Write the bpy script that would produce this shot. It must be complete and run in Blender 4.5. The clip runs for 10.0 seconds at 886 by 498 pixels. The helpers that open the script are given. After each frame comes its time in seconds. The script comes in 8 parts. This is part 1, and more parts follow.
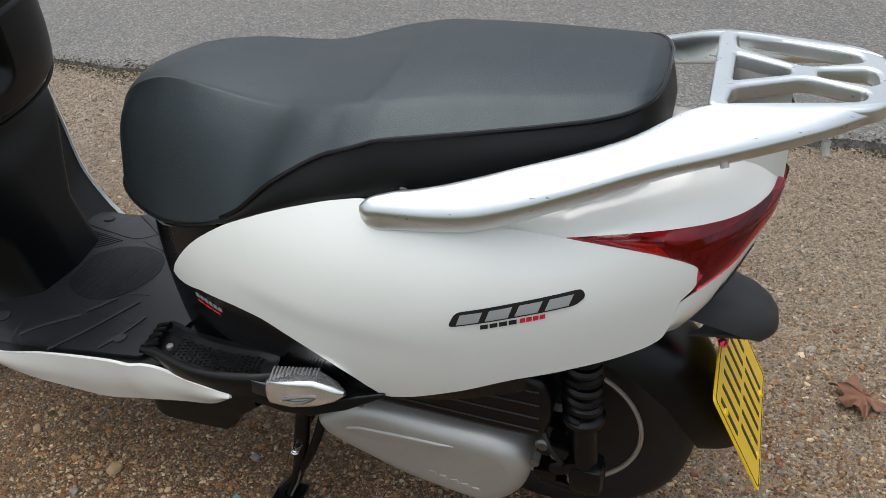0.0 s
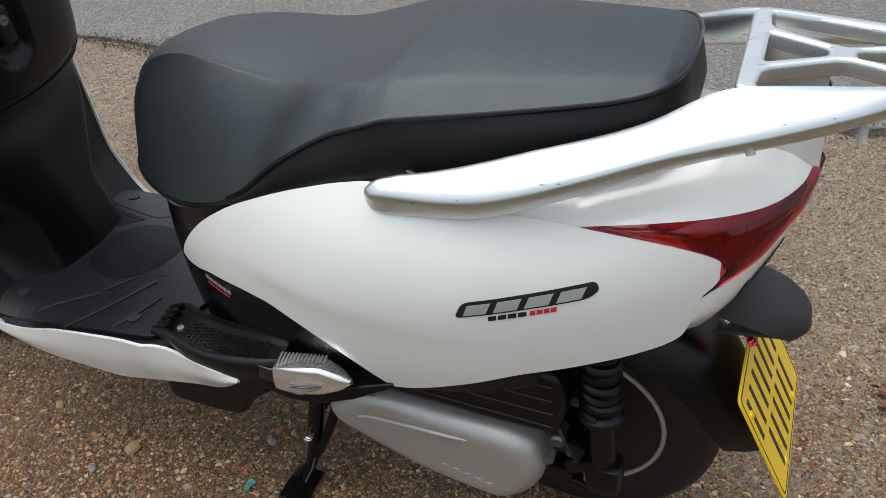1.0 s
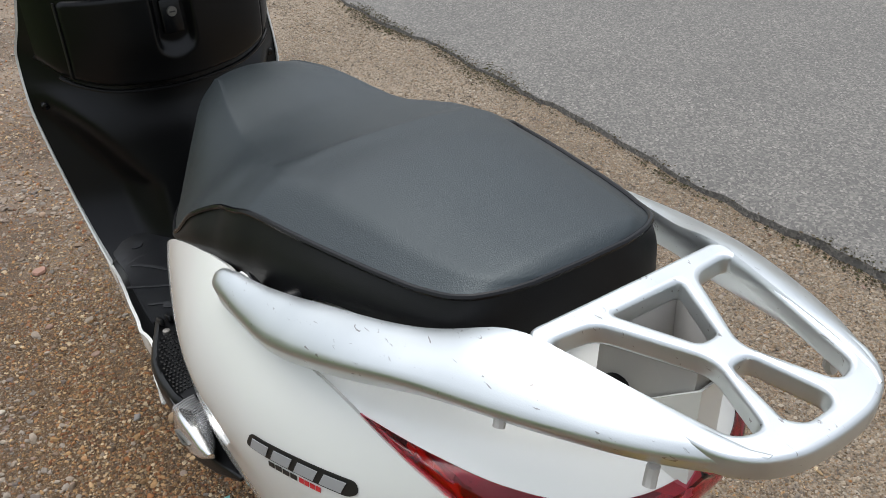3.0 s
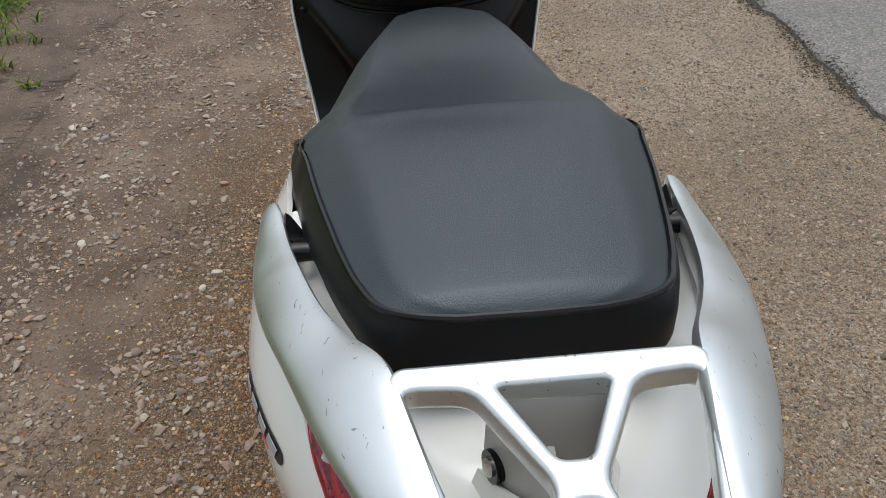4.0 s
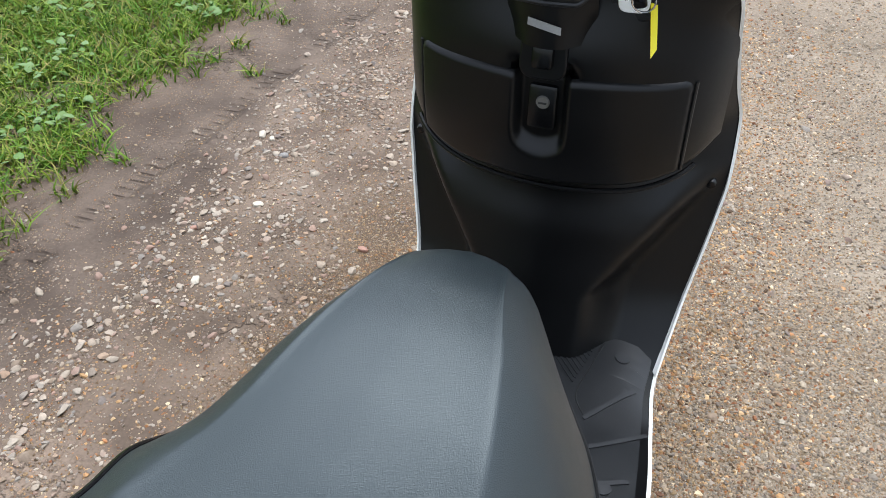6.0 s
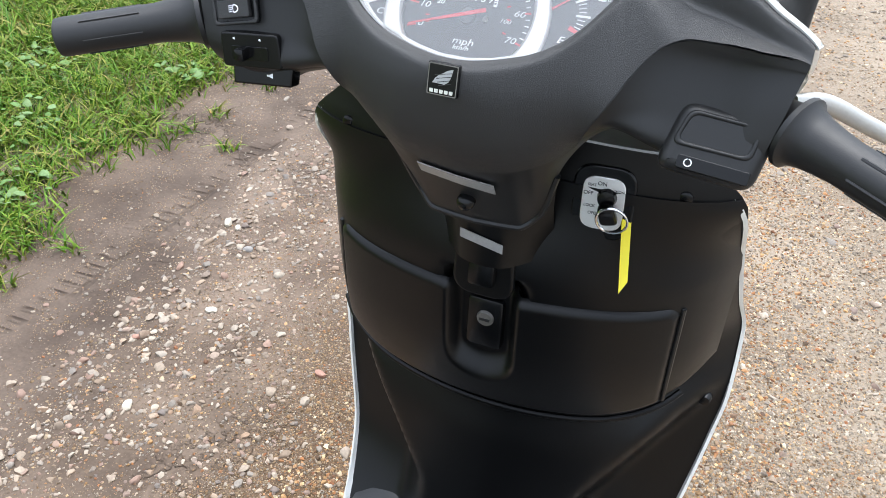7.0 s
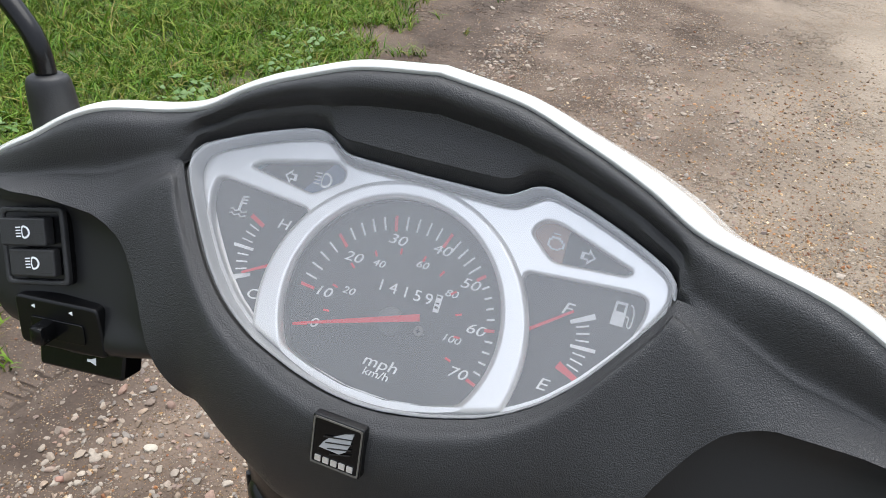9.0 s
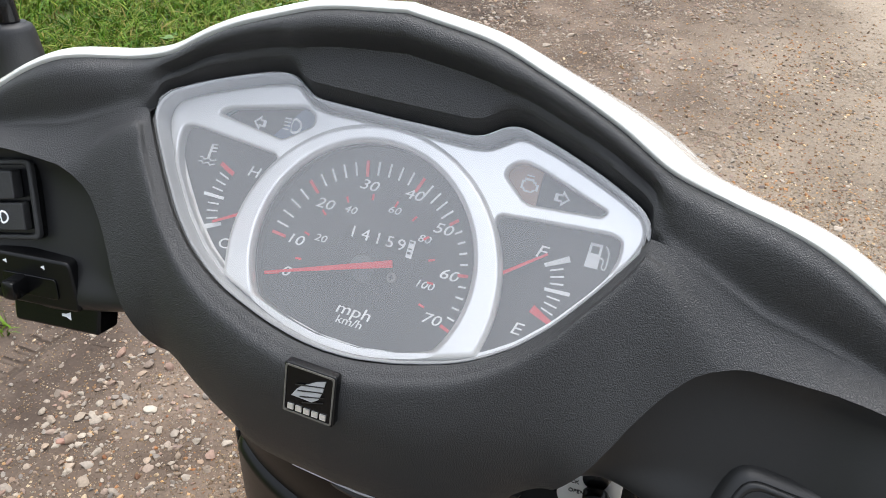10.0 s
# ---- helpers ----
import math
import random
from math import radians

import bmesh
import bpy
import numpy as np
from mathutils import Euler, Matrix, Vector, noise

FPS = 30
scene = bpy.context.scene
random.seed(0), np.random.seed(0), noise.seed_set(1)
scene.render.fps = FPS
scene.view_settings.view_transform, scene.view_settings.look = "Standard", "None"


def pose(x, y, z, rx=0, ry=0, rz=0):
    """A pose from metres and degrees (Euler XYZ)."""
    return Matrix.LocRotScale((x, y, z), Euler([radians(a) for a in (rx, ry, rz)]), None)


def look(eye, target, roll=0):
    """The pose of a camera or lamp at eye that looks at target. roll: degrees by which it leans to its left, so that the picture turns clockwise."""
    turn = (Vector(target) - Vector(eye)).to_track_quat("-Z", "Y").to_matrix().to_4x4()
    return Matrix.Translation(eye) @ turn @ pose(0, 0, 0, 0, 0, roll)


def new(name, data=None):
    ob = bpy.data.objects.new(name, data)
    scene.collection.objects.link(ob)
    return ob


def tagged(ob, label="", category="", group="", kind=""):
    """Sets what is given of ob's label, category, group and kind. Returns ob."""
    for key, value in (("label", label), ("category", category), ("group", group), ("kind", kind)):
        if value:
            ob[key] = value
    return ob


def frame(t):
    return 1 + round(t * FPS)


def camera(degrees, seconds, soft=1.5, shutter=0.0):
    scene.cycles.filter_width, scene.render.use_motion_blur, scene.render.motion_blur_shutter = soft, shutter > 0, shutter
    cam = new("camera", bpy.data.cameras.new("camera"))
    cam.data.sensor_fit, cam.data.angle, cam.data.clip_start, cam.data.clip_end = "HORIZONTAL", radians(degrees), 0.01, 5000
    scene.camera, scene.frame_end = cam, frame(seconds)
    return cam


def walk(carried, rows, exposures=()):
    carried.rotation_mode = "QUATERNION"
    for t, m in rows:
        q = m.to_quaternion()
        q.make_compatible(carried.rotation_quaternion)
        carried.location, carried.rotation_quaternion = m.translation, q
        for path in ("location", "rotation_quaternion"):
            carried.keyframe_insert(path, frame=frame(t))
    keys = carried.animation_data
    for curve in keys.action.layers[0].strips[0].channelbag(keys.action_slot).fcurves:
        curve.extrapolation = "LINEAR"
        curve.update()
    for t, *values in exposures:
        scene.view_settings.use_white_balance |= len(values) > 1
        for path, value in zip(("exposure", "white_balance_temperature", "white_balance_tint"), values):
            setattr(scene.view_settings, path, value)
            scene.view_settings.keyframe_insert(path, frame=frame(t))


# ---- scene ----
cam = camera(54.91, 10.0, soft=0.55)
PATH = [
    (0, look((-0.9147, -0.1238, 1.1989), (-0.1658, 0.1583, 0.5992), -3.98)),
    (0.5, look((-0.8877, -0.1386, 1.1874), (-0.1591, 0.1741, 0.5778), -4.08)),
    (1, look((-0.8650, -0.1528, 1.1729), (-0.1471, 0.1803, 0.5616), -5.27)),
    (1.5, look((-0.8148, -0.2675, 1.1930), (-0.1642, 0.2191, 0.6098), -5.61)),
    (2, look((-0.7495, -0.3730, 1.2176), (-0.1597, 0.1983, 0.6468), -5.18)),
    (2.5, look((-0.5686, -0.4275, 1.1721), (-0.0290, 0.2088, 0.6210), -3.50)),
    (3, look((-0.3912, -0.4668, 1.1600), (0.0606, 0.2294, 0.6020), -1.83)),
    (3.2, look((-0.3233, -0.4910, 1.1505), (0.0287, 0.2576, 0.5886), -2.95)),
    (4.3, look((-0.0223, -0.4693, 1.1477), (-0.0205, 0.3129, 0.5246), -0.77)),
    (4.5, look((0.0187, -0.4098, 1.1529), (-0.0197, 0.3581, 0.5134), -1.01)),
    (5, look((0.0947, -0.2701, 1.1706), (-0.0238, 0.4720, 0.5109), -1.62)),
    (5.5, look((0.1908, -0.1238, 1.2074), (-0.0235, 0.6119, 0.5649), -0.04)),
    (5.7, look((0.2007, -0.0564, 1.2179), (-0.0445, 0.6696, 0.5753), 0.08)),
    (6.8, look((0.1715, 0.3144, 1.2524), (-0.1124, 1.0449, 0.6313), -0.05)),
    (7, look((0.1810, 0.3727, 1.2566), (-0.1131, 1.1007, 0.6374), 0.90)),
    (7.5, look((0.1960, 0.4963, 1.2745), (-0.1224, 1.2176, 0.6593), 3.82)),
    (8, look((0.1727, 0.5686, 1.2691), (-0.1636, 1.3016, 0.6778), 4.42)),
    (8.5, look((0.1178, 0.6129, 1.2602), (-0.2102, 1.3673, 0.6916), 4.23)),
    (9, look((0.1109, 0.6349, 1.2444), (-0.2005, 1.3989, 0.6795), 3.12)),
    (9.5, look((0.1209, 0.6393, 1.2391), (-0.1891, 1.3797, 0.6427), 2.56)),
    (10, look((0.1202, 0.6407, 1.2361), (-0.1799, 1.3808, 0.6342), 2.29)),
]
walk(cam, PATH, exposures=[(0, 0.97, 6560, 9), (1.5, 0.98, 6560, 9), (2.5, 1.18, 6560, 9), (3.2, 1.02, 6600, 9), (4.5, 0.90, 6450, 9), (5.0, 1.3, 6270, 8), (5.5, 1.58, 6200, 8), (7.0, 2.14, 6230, 8.5), (7.5, 2.1, 6320, 9), (8.0, 2.05, 6420, 9.5), (8.5, 1.75, 6400, 9.5), (9.0, 1.62, 6430, 9.5), (9.5, 1.72, 6500, 9.5), (10.0, 1.72, 6520, 9.5)])

# ---------------------------------------------------------------- sky and sun
world = bpy.data.worlds.new("overcast_sky")
scene.world = world
world.use_nodes = True
nt = world.node_tree
sky = nt.nodes.new("ShaderNodeTexSky")
sky.sky_type, sky.sun_disc = "NISHITA", False
sky.sun_elevation, sky.sun_rotation = radians(74), radians(0)
sky.air_density, sky.dust_density, sky.ozone_density = 1.0, 1.0, 1.0
grey = nt.nodes.new("ShaderNodeHueSaturation")
grey.inputs["Saturation"].default_value = 0.335
nt.links.new(sky.outputs[0], grey.inputs["Color"])
# an overcast sky is darker towards the horizon than overhead
height = nt.nodes.new("ShaderNodeSeparateXYZ")
nt.links.new(nt.nodes.new("ShaderNodeTexCoord").outputs["Generated"], height.inputs[0])
falloff = nt.nodes.new("ShaderNodeMapRange")
falloff.inputs["To Min"].default_value, falloff.inputs["To Max"].default_value = 0.25, 1.42
nt.links.new(height.outputs["Z"], falloff.inputs["Value"])
dome = nt.nodes.new("ShaderNodeMix")
dome.data_type, dome.blend_type = "RGBA", "MULTIPLY"
dome.inputs["Factor"].default_value = 1.0
nt.links.new(grey.outputs[0], dome.inputs["A"])
nt.links.new(falloff.outputs["Result"], dome.inputs["B"])
nt.links.new(dome.outputs["Result"], nt.nodes["Background"].inputs["Color"])
nt.nodes["Background"].inputs["Strength"].default_value = 0.15
sun_data = bpy.data.lights.new("sun", "SUN")
sun_data.energy, sun_data.angle, sun_data.color = 0.9, radians(60), (1.0, 0.97, 0.93)
sun = new("sun", sun_data)
sun.matrix_world = look((0.0, 0.85, 2.96), (0, 0, 0))

# ---------------------------------------------------------------- helpers for meshes
def spl(xs, ys):
    """A smooth curve through (xs, ys); ys may be rows of numbers."""
    xs, ys = np.array(xs, float), np.array(ys, float)
    if xs[0] > xs[-1]:
        xs, ys = xs[::-1], ys[::-1]
    ys = ys.reshape(len(xs), -1)
    d = np.diff(ys, axis=0) / np.diff(xs)[:, None]
    h = np.diff(xs)
    m = np.zeros_like(ys)
    m[0], m[-1] = d[0], d[-1]
    for i in range(1, len(xs) - 1):
        a, b = d[i - 1], d[i]
        w1, w2 = 2 * h[i] + h[i - 1], h[i] + 2 * h[i - 1]
        same = a * b > 0
        m[i] = np.where(same, (w1 + w2) / (w1 / np.where(same, a, 1) + w2 / np.where(same, b, 1)), 0.0)

    def f(x):
        x = min(max(x, xs[0]), xs[-1])
        i = min(int(np.searchsorted(xs, x, side="right")) - 1, len(xs) - 2)
        t = (x - xs[i]) / h[i]
        r = ((2 * t**3 - 3 * t**2 + 1) * ys[i] + (t**3 - 2 * t**2 + t) * h[i] * m[i]
             + (-2 * t**3 + 3 * t**2) * ys[i + 1] + (t**3 - t**2) * h[i] * m[i + 1])
        return float(r[0]) if len(r) == 1 else r
    return f


def catmull(pts, n, closed=False):
    """n points along a rounded line through pts."""
    P = np.array(pts, float)
    k = len(P)
    out = []
    segs = k if closed else k - 1
    for q in range(n):
        u = q / (n if closed else n - 1) * segs
        i = min(int(u), segs - 1)
        t = u - i
        if closed:
            a, b, c, d = P[(i - 1) % k], P[i % k], P[(i + 1) % k], P[(i + 2) % k]
        else:
            b, c = P[i], P[i + 1]
            a = P[i - 1] if i > 0 else 2 * b - c
            d = P[i + 2] if i + 2 < k else 2 * c - b
        out.append(0.5 * (2 * b + (c - a) * t + (2 * a - 5 * b + 4 * c - d) * t * t + (3 * b - a - 3 * c + d) * t**3))
    return np.array(out)


def mesh_of(name, verts, faces, material, smooth=True):
    me = bpy.data.meshes.new(name)
    me.from_pydata([tuple(map(float, v)) for v in verts], [], faces)
    me.update()
    if smooth:
        me.polygons.foreach_set("use_smooth", [True] * len(me.polygons))
        me.set_sharp_from_angle(angle=radians(42))
    if material:
        me.materials.append(material)
    return me


def fix_normals(me):
    bm = bmesh.new()
    bm.from_mesh(me)
    bmesh.ops.remove_doubles(bm, verts=bm.verts, dist=1e-5)
    bmesh.ops.recalc_face_normals(bm, faces=bm.faces)
    bm.to_mesh(me)
    bm.free()
    me.polygons.foreach_set("use_smooth", [True] * len(me.polygons))
    me.set_sharp_from_angle(angle=radians(42))
    return me


def part(name, shape, material, parent=None, label="", m=None):
    """Links a bmesh or mesh as one object under a thing or a part."""
    if isinstance(shape, bmesh.types.BMesh):
        me = bpy.data.meshes.new(name)
        shape.to_mesh(me)
        shape.free()
        me.polygons.foreach_set("use_smooth", [True] * len(me.polygons))
        me.set_sharp_from_angle(angle=radians(42))
    else:
        me = shape
    if not me.materials:
        me.materials.append(material)
    ob = new(name, me)
    if m is not None:
        ob.matrix_world = m
    if parent is not None:
        ob.parent = parent
        if m is not None:
            ob.matrix_world = m
    if label:
        ob["label"] = label
    return ob


def grid_faces(n, k, off=0, close_n=False, close_k=False, flip=False):
    out = []
    for i in range(n if close_n else n - 1):
        for j in range(k if close_k else k - 1):
            q = [off + i * k + j, off + i * k + (j + 1) % k, off + ((i + 1) % n) * k + (j + 1) % k, off + ((i + 1) % n) * k + j]
            out.append(q[::-1] if flip else q)
    return out


def sheet(name, P, material, thick=0.004, close_k=False, mirror=False):
    """A curved sheet through a grid of points, with thickness to its inner side."""
    P = np.array(P, float)
    if mirror:
        P = P * [-1, 1, 1]
    n, k = P.shape[:2]
    du = np.gradient(P, axis=0)
    dv = np.gradient(P, axis=1)
    N = np.cross(du, dv)
    L = np.linalg.norm(N, axis=2, keepdims=True)
    N = N / np.where(L < 1e-12, 1, L)
    if mirror:
        N = -N
    Q = P - N * thick
    verts = np.concatenate([P.reshape(-1, 3), Q.reshape(-1, 3)])
    o = n * k
    faces = grid_faces(n, k, 0, False, close_k) + grid_faces(n, k, o, False, close_k, True)
    for j in range(k if close_k else k - 1):
        j2 = (j + 1) % k
        faces.append([j, o + j, o + j2, j2])
        e = (n - 1) * k
        faces.append([e + j, e + j2, o + e + j2, o + e + j])
    if not close_k:
        for i in range(n - 1):
            a, b = i * k, (i + 1) * k
            faces.append([a, b, o + b, o + a])
            a, b = i * k + k - 1, (i + 1) * k + k - 1
            faces.append([a, o + a, o + b, b])
    return fix_normals(mesh_of(name, verts, faces, material))


def loft(name, rings, material, caps=True):
    """A closed skin over rings of points."""
    R = np.array(rings, float)
    n, k = R.shape[:2]
    verts = R.reshape(-1, 3)
    faces = grid_faces(n, k, 0, False, True)
    if caps:
        faces += [list(range(k))[::-1], [(n - 1) * k + j for j in range(k)]]
    return fix_normals(mesh_of(name, verts, faces, material))


def tube(name, pts, radius, material, seg=10, n=0, closed=False, flat=1.0):
    """A round bar along a line; radius is one number or one for each point."""
    P = catmull(pts, n, closed) if n else np.array(pts, float)
    r = np.full(len(P), radius, float) if np.isscalar(radius) else np.interp(np.linspace(0, 1, len(P)), np.linspace(0, 1, len(radius)), radius)
    rings = []
    T = np.gradient(P, axis=0)
    if closed:
        T = np.roll(P, -1, 0) - np.roll(P, 1, 0)
    T /= np.linalg.norm(T, axis=1, keepdims=True)
    a = np.cross(T[0], [0, 0, 1])
    if np.linalg.norm(a) < 0.1:
        a = np.cross(T[0], [1, 0, 0])
    a /= np.linalg.norm(a)
    for p, t, q in zip(P, T, r):
        a = a - t * (a @ t)
        a /= np.linalg.norm(a)
        b = np.cross(t, a)
        rings.append([p + q * (np.cos(w) * a + flat * np.sin(w) * b) for w in np.linspace(0, 2 * np.pi, seg, endpoint=False)])
    if closed:
        R = np.array(rings)
        return fix_normals(mesh_of(name, R.reshape(-1, 3), grid_faces(len(R), seg, 0, True, True), material))
    return loft(name, rings, material)


def lathe(name, prof, material, axis="x", seg=48, centre=(0, 0, 0)):
    """Turns a profile of (radius, along) pairs about an axis."""
    rings = []
    for r, h in prof:
        ring = []
        for w in np.linspace(0, 2 * np.pi, seg, endpoint=False):
            c, s = r * np.cos(w), r * np.sin(w)
            ring.append({"x": (h, c, s), "y": (s, h, c), "z": (c, s, h)}[axis])
        rings.append(np.array(ring) + centre)
    return loft(name, rings, material, caps=True)


def outline(name, loops, material, depth, bevel=0.0, m=None, res=3, ends=None):
    """A flat shape with holes, given depth and rounded edges; loops are lists of 2D points. Lies in xy, grows along z from 0 to depth."""
    cu = bpy.data.curves.new(name, "CURVE")
    cu.dimensions, cu.fill_mode, cu.bevel_resolution = "2D", "BOTH", res
    cu.extrude, cu.bevel_depth = max(depth / 2 - bevel, 0.00005), bevel
    if bevel:
        cu.offset = -bevel
    for pts in loops:
        s = cu.splines.new("POLY")
        s.points.add(len(pts) - 1)
        for p, (x, y) in zip(s.points, pts):
            p.co = (x, y, 0, 1)
        s.use_cyclic_u = True
    ob = bpy.data.objects.new(name, cu)
    scene.collection.objects.link(ob)
    bpy.context.view_layer.update()
    me = bpy.data.meshes.new_from_object(ob.evaluated_get(bpy.context.evaluated_depsgraph_get()))
    bpy.data.objects.remove(ob)
    bpy.data.curves.remove(cu)
    me.transform(Matrix.Translation((0, 0, depth / 2)))
    if m is not None:
        me.transform(m)
    me.materials.clear()
    me.materials.append(material)
    me.polygons.foreach_set("use_smooth", [True] * len(me.polygons))
    me.set_sharp_from_angle(angle=radians(38))
    return me


def rounded(pts, r, n=5):
    """Rounds the corners of a closed 2D line."""
    P = [np.array(p, float) for p in pts]
    out = []
    for i, p in enumerate(P):
        a, b = P[i - 1], P[(i + 1) % len(P)]
        q = min(r, 0.45 * np.linalg.norm(a - p), 0.45 * np.linalg.norm(b - p))
        s, e = p + (a - p) / np.linalg.norm(a - p) * q, p + (b - p) / np.linalg.norm(b - p) * q
        for t in np.linspace(0, 1, n):
            out.append((1 - t) ** 2 * s + 2 * t * (1 - t) * p + t * t * e)
    return [tuple(p) for p in out]


def box(name, size, material, m=None, bevel=0.0, seg=2):
    bm = bmesh.new()
    bmesh.ops.create_cube(bm, size=1)
    bmesh.ops.scale(bm, vec=size, verts=bm.verts)
    if bevel:
        bmesh.ops.bevel(bm, geom=bm.edges[:], offset=bevel, segments=seg, affect="EDGES", profile=0.5)
    me = bpy.data.meshes.new(name)
    bm.to_mesh(me)
    bm.free()
    if m is not None:
        me.transform(m)
    me.materials.append(material)
    me.polygons.foreach_set("use_smooth", [True] * len(me.polygons))
    me.set_sharp_from_angle(angle=radians(42))
    return me


def letters(name, text, size, material, m, depth=0.0003, shear=0.0, align="CENTER", wide=1.0):
    cu = bpy.data.curves.new(name, "FONT")
    cu.body, cu.size, cu.align_x, cu.align_y, cu.extrude, cu.shear = text, size, align, "CENTER", depth, shear
    cu.resolution_u = 3
    ob = bpy.data.objects.new(name, cu)
    scene.collection.objects.link(ob)
    bpy.context.view_layer.update()
    me = bpy.data.meshes.new_from_object(ob.evaluated_get(bpy.context.evaluated_depsgraph_get()))
    bpy.data.objects.remove(ob)
    bpy.data.curves.remove(cu)
    me.transform(m @ Matrix.Diagonal((wide if not shear else max(wide, 1.22), 1, 1, 1)))
    me.materials.clear()
    me.materials.append(material)
    return me


def axes(o, x, y):
    """Axes from their origin, their x way and about their y way."""
    x = Vector(x).normalized()
    z = x.cross(Vector(y)).normalized()
    y = z.cross(x)
    return Matrix(((x.x, y.x, z.x, o[0]), (x.y, y.y, z.y, o[1]), (x.z, y.z, z.z, o[2]), (0, 0, 0, 1)))


def smooth_step(t, a, b):
    """0 at a, 1 at b, eased; a may lie past b."""
    t = min(1.0, max(0.0, (t - a) / (b - a)))
    return t * t * (3 - 2 * t)

# ---------------------------------------------------------------- materials
def material(name, colour, rough=0.5, metal=0.0, coat=0.0, grain=0.0, grain_size=400, vary=0.1, vary_size=12, bump=0.0,
             bump_size=800, bump_kind="noise", rough_vary=0.08, spec=0.5, transmission=0.0, ior=1.5, random_shade=0.0, tint=None):
    """A surface with colour variation at two scales, uneven gloss and fine relief, sized in real metres."""
    mt = bpy.data.materials.new(name)
    mt.use_nodes = True
    t = mt.node_tree
    b = t.nodes["Principled BSDF"]
    add, link = t.nodes.new, t.links.new
    where = add("ShaderNodeTexCoord").outputs["Object"]
    b.inputs["Metallic"].default_value, b.inputs["Coat Weight"].default_value = metal, coat
    b.inputs["Coat Roughness"].default_value = 0.04
    b.inputs["Specular IOR Level"].default_value = spec
    if tint:
        b.inputs["Specular Tint"].default_value = (*tint, 1)
    b.inputs["Transmission Weight"].default_value, b.inputs["IOR"].default_value = transmission, ior
    big = add("ShaderNodeTexNoise")
    big.inputs["Scale"].default_value, big.inputs["Detail"].default_value = vary_size, 6
    link(where, big.inputs["Vector"])
    small = add("ShaderNodeTexNoise")
    small.inputs["Scale"].default_value, small.inputs["Detail"].default_value = grain_size, 3
    link(where, small.inputs["Vector"])
    base = add("ShaderNodeMix")
    base.data_type = "RGBA"
    lo = [c * (1 - vary) for c in colour]
    hi = [min(1, c * (1 + vary)) for c in colour]
    base.inputs["A"].default_value, base.inputs["B"].default_value = (*lo, 1), (*hi, 1)
    link(big.outputs["Fac"], base.inputs["Factor"])
    out = base.outputs["Result"]
    if grain:
        g = add("ShaderNodeMix")
        g.data_type, g.blend_type = "RGBA", "MULTIPLY"
        g.inputs["Factor"].default_value = grain
        link(out, g.inputs["A"])
        link(small.outputs["Fac"], g.inputs["B"])
        out = g.outputs["Result"]
    if random_shade:
        info = add("ShaderNodeObjectInfo")
        hs = add("ShaderNodeHueSaturation")
        mr = add("ShaderNodeMapRange")
        mr.inputs["To Min"].default_value, mr.inputs["To Max"].default_value = 1 - random_shade, 1 + random_shade
        link(info.outputs["Random"], mr.inputs["Value"])
        link(mr.outputs["Result"], hs.inputs["Value"])
        link(out, hs.inputs["Color"])
        out = hs.outputs["Color"]
    link(out, b.inputs["Base Color"])
    mr = add("ShaderNodeMapRange")
    mr.inputs["To Min"].default_value, mr.inputs["To Max"].default_value = max(0.01, rough - rough_vary), min(1, rough + rough_vary)
    link(big.outputs["Fac"], mr.inputs["Value"])
    link(mr.outputs["Result"], b.inputs["Roughness"])
    if bump:
        bp = add("ShaderNodeBump")
        bp.inputs["Strength"].default_value, bp.inputs["Distance"].default_value = bump, 0.001
        if bump_kind == "cells":
            v = add("ShaderNodeTexVoronoi")
            v.feature = "DISTANCE_TO_EDGE"
            v.inputs["Scale"].default_value = bump_size
            wob = add("ShaderNodeMix")
            wob.data_type, wob.blend_type = "RGBA", "LINEAR_LIGHT"
            wob.inputs["Factor"].default_value = 0.002
            link(where, wob.inputs["A"])
            link(small.outputs["Color"], wob.inputs["B"])
            link(wob.outputs["Result"], v.inputs["Vector"])
            ramp = add("ShaderNodeMapRange")
            ramp.inputs["From Max"].default_value = 0.25
            link(v.outputs["Distance"], ramp.inputs["Value"])
            link(ramp.outputs["Result"], bp.inputs["Height"])
        else:
            f = add("ShaderNodeTexNoise")
            f.inputs["Scale"].default_value, f.inputs["Detail"].default_value = bump_size, 2
            link(where, f.inputs["Vector"])
            link(f.outputs["Fac"], bp.inputs["Height"])
        link(bp.outputs["Normal"], b.inputs["Normal"])
    return mt


WHITE = material("pearl_white_paint", (0.79, 0.795, 0.755), 0.22, coat=0.8, vary=0.015, rough_vary=0.03, bump=0.02, bump_size=300)
BLACK = material("black_grained_plastic", (0.0225, 0.0230, 0.0236), 0.47, vary=0.15, grain=0.25, bump=0.30, bump_size=1000, bump_kind="cells")
SMOOTH_BLACK = material("smooth_satin_black_plastic", (0.012, 0.0123, 0.0128), 0.42, vary=0.15, grain=0.15, spec=0.4, bump=0.04, bump_size=1500)
SATIN = material("black_satin_plastic", (0.0030, 0.0031, 0.0034), 0.34, vary=0.15, spec=0.28, bump=0.08, bump_size=1800)
GLOSS = material("black_gloss_plastic", (0.0035, 0.0036, 0.004), 0.22, vary=0.1, spec=0.3)
RUBBER = material("worn_black_rubber", (0.010, 0.0102, 0.011), 0.5, vary=0.3, grain=0.4, bump=0.08, bump_size=1200)
MAT_RUBBER = material("dusty_floor_mat_rubber", (0.010, 0.0112, 0.013), 0.45, vary=0.35, vary_size=30, grain=0.4, bump=0.15)
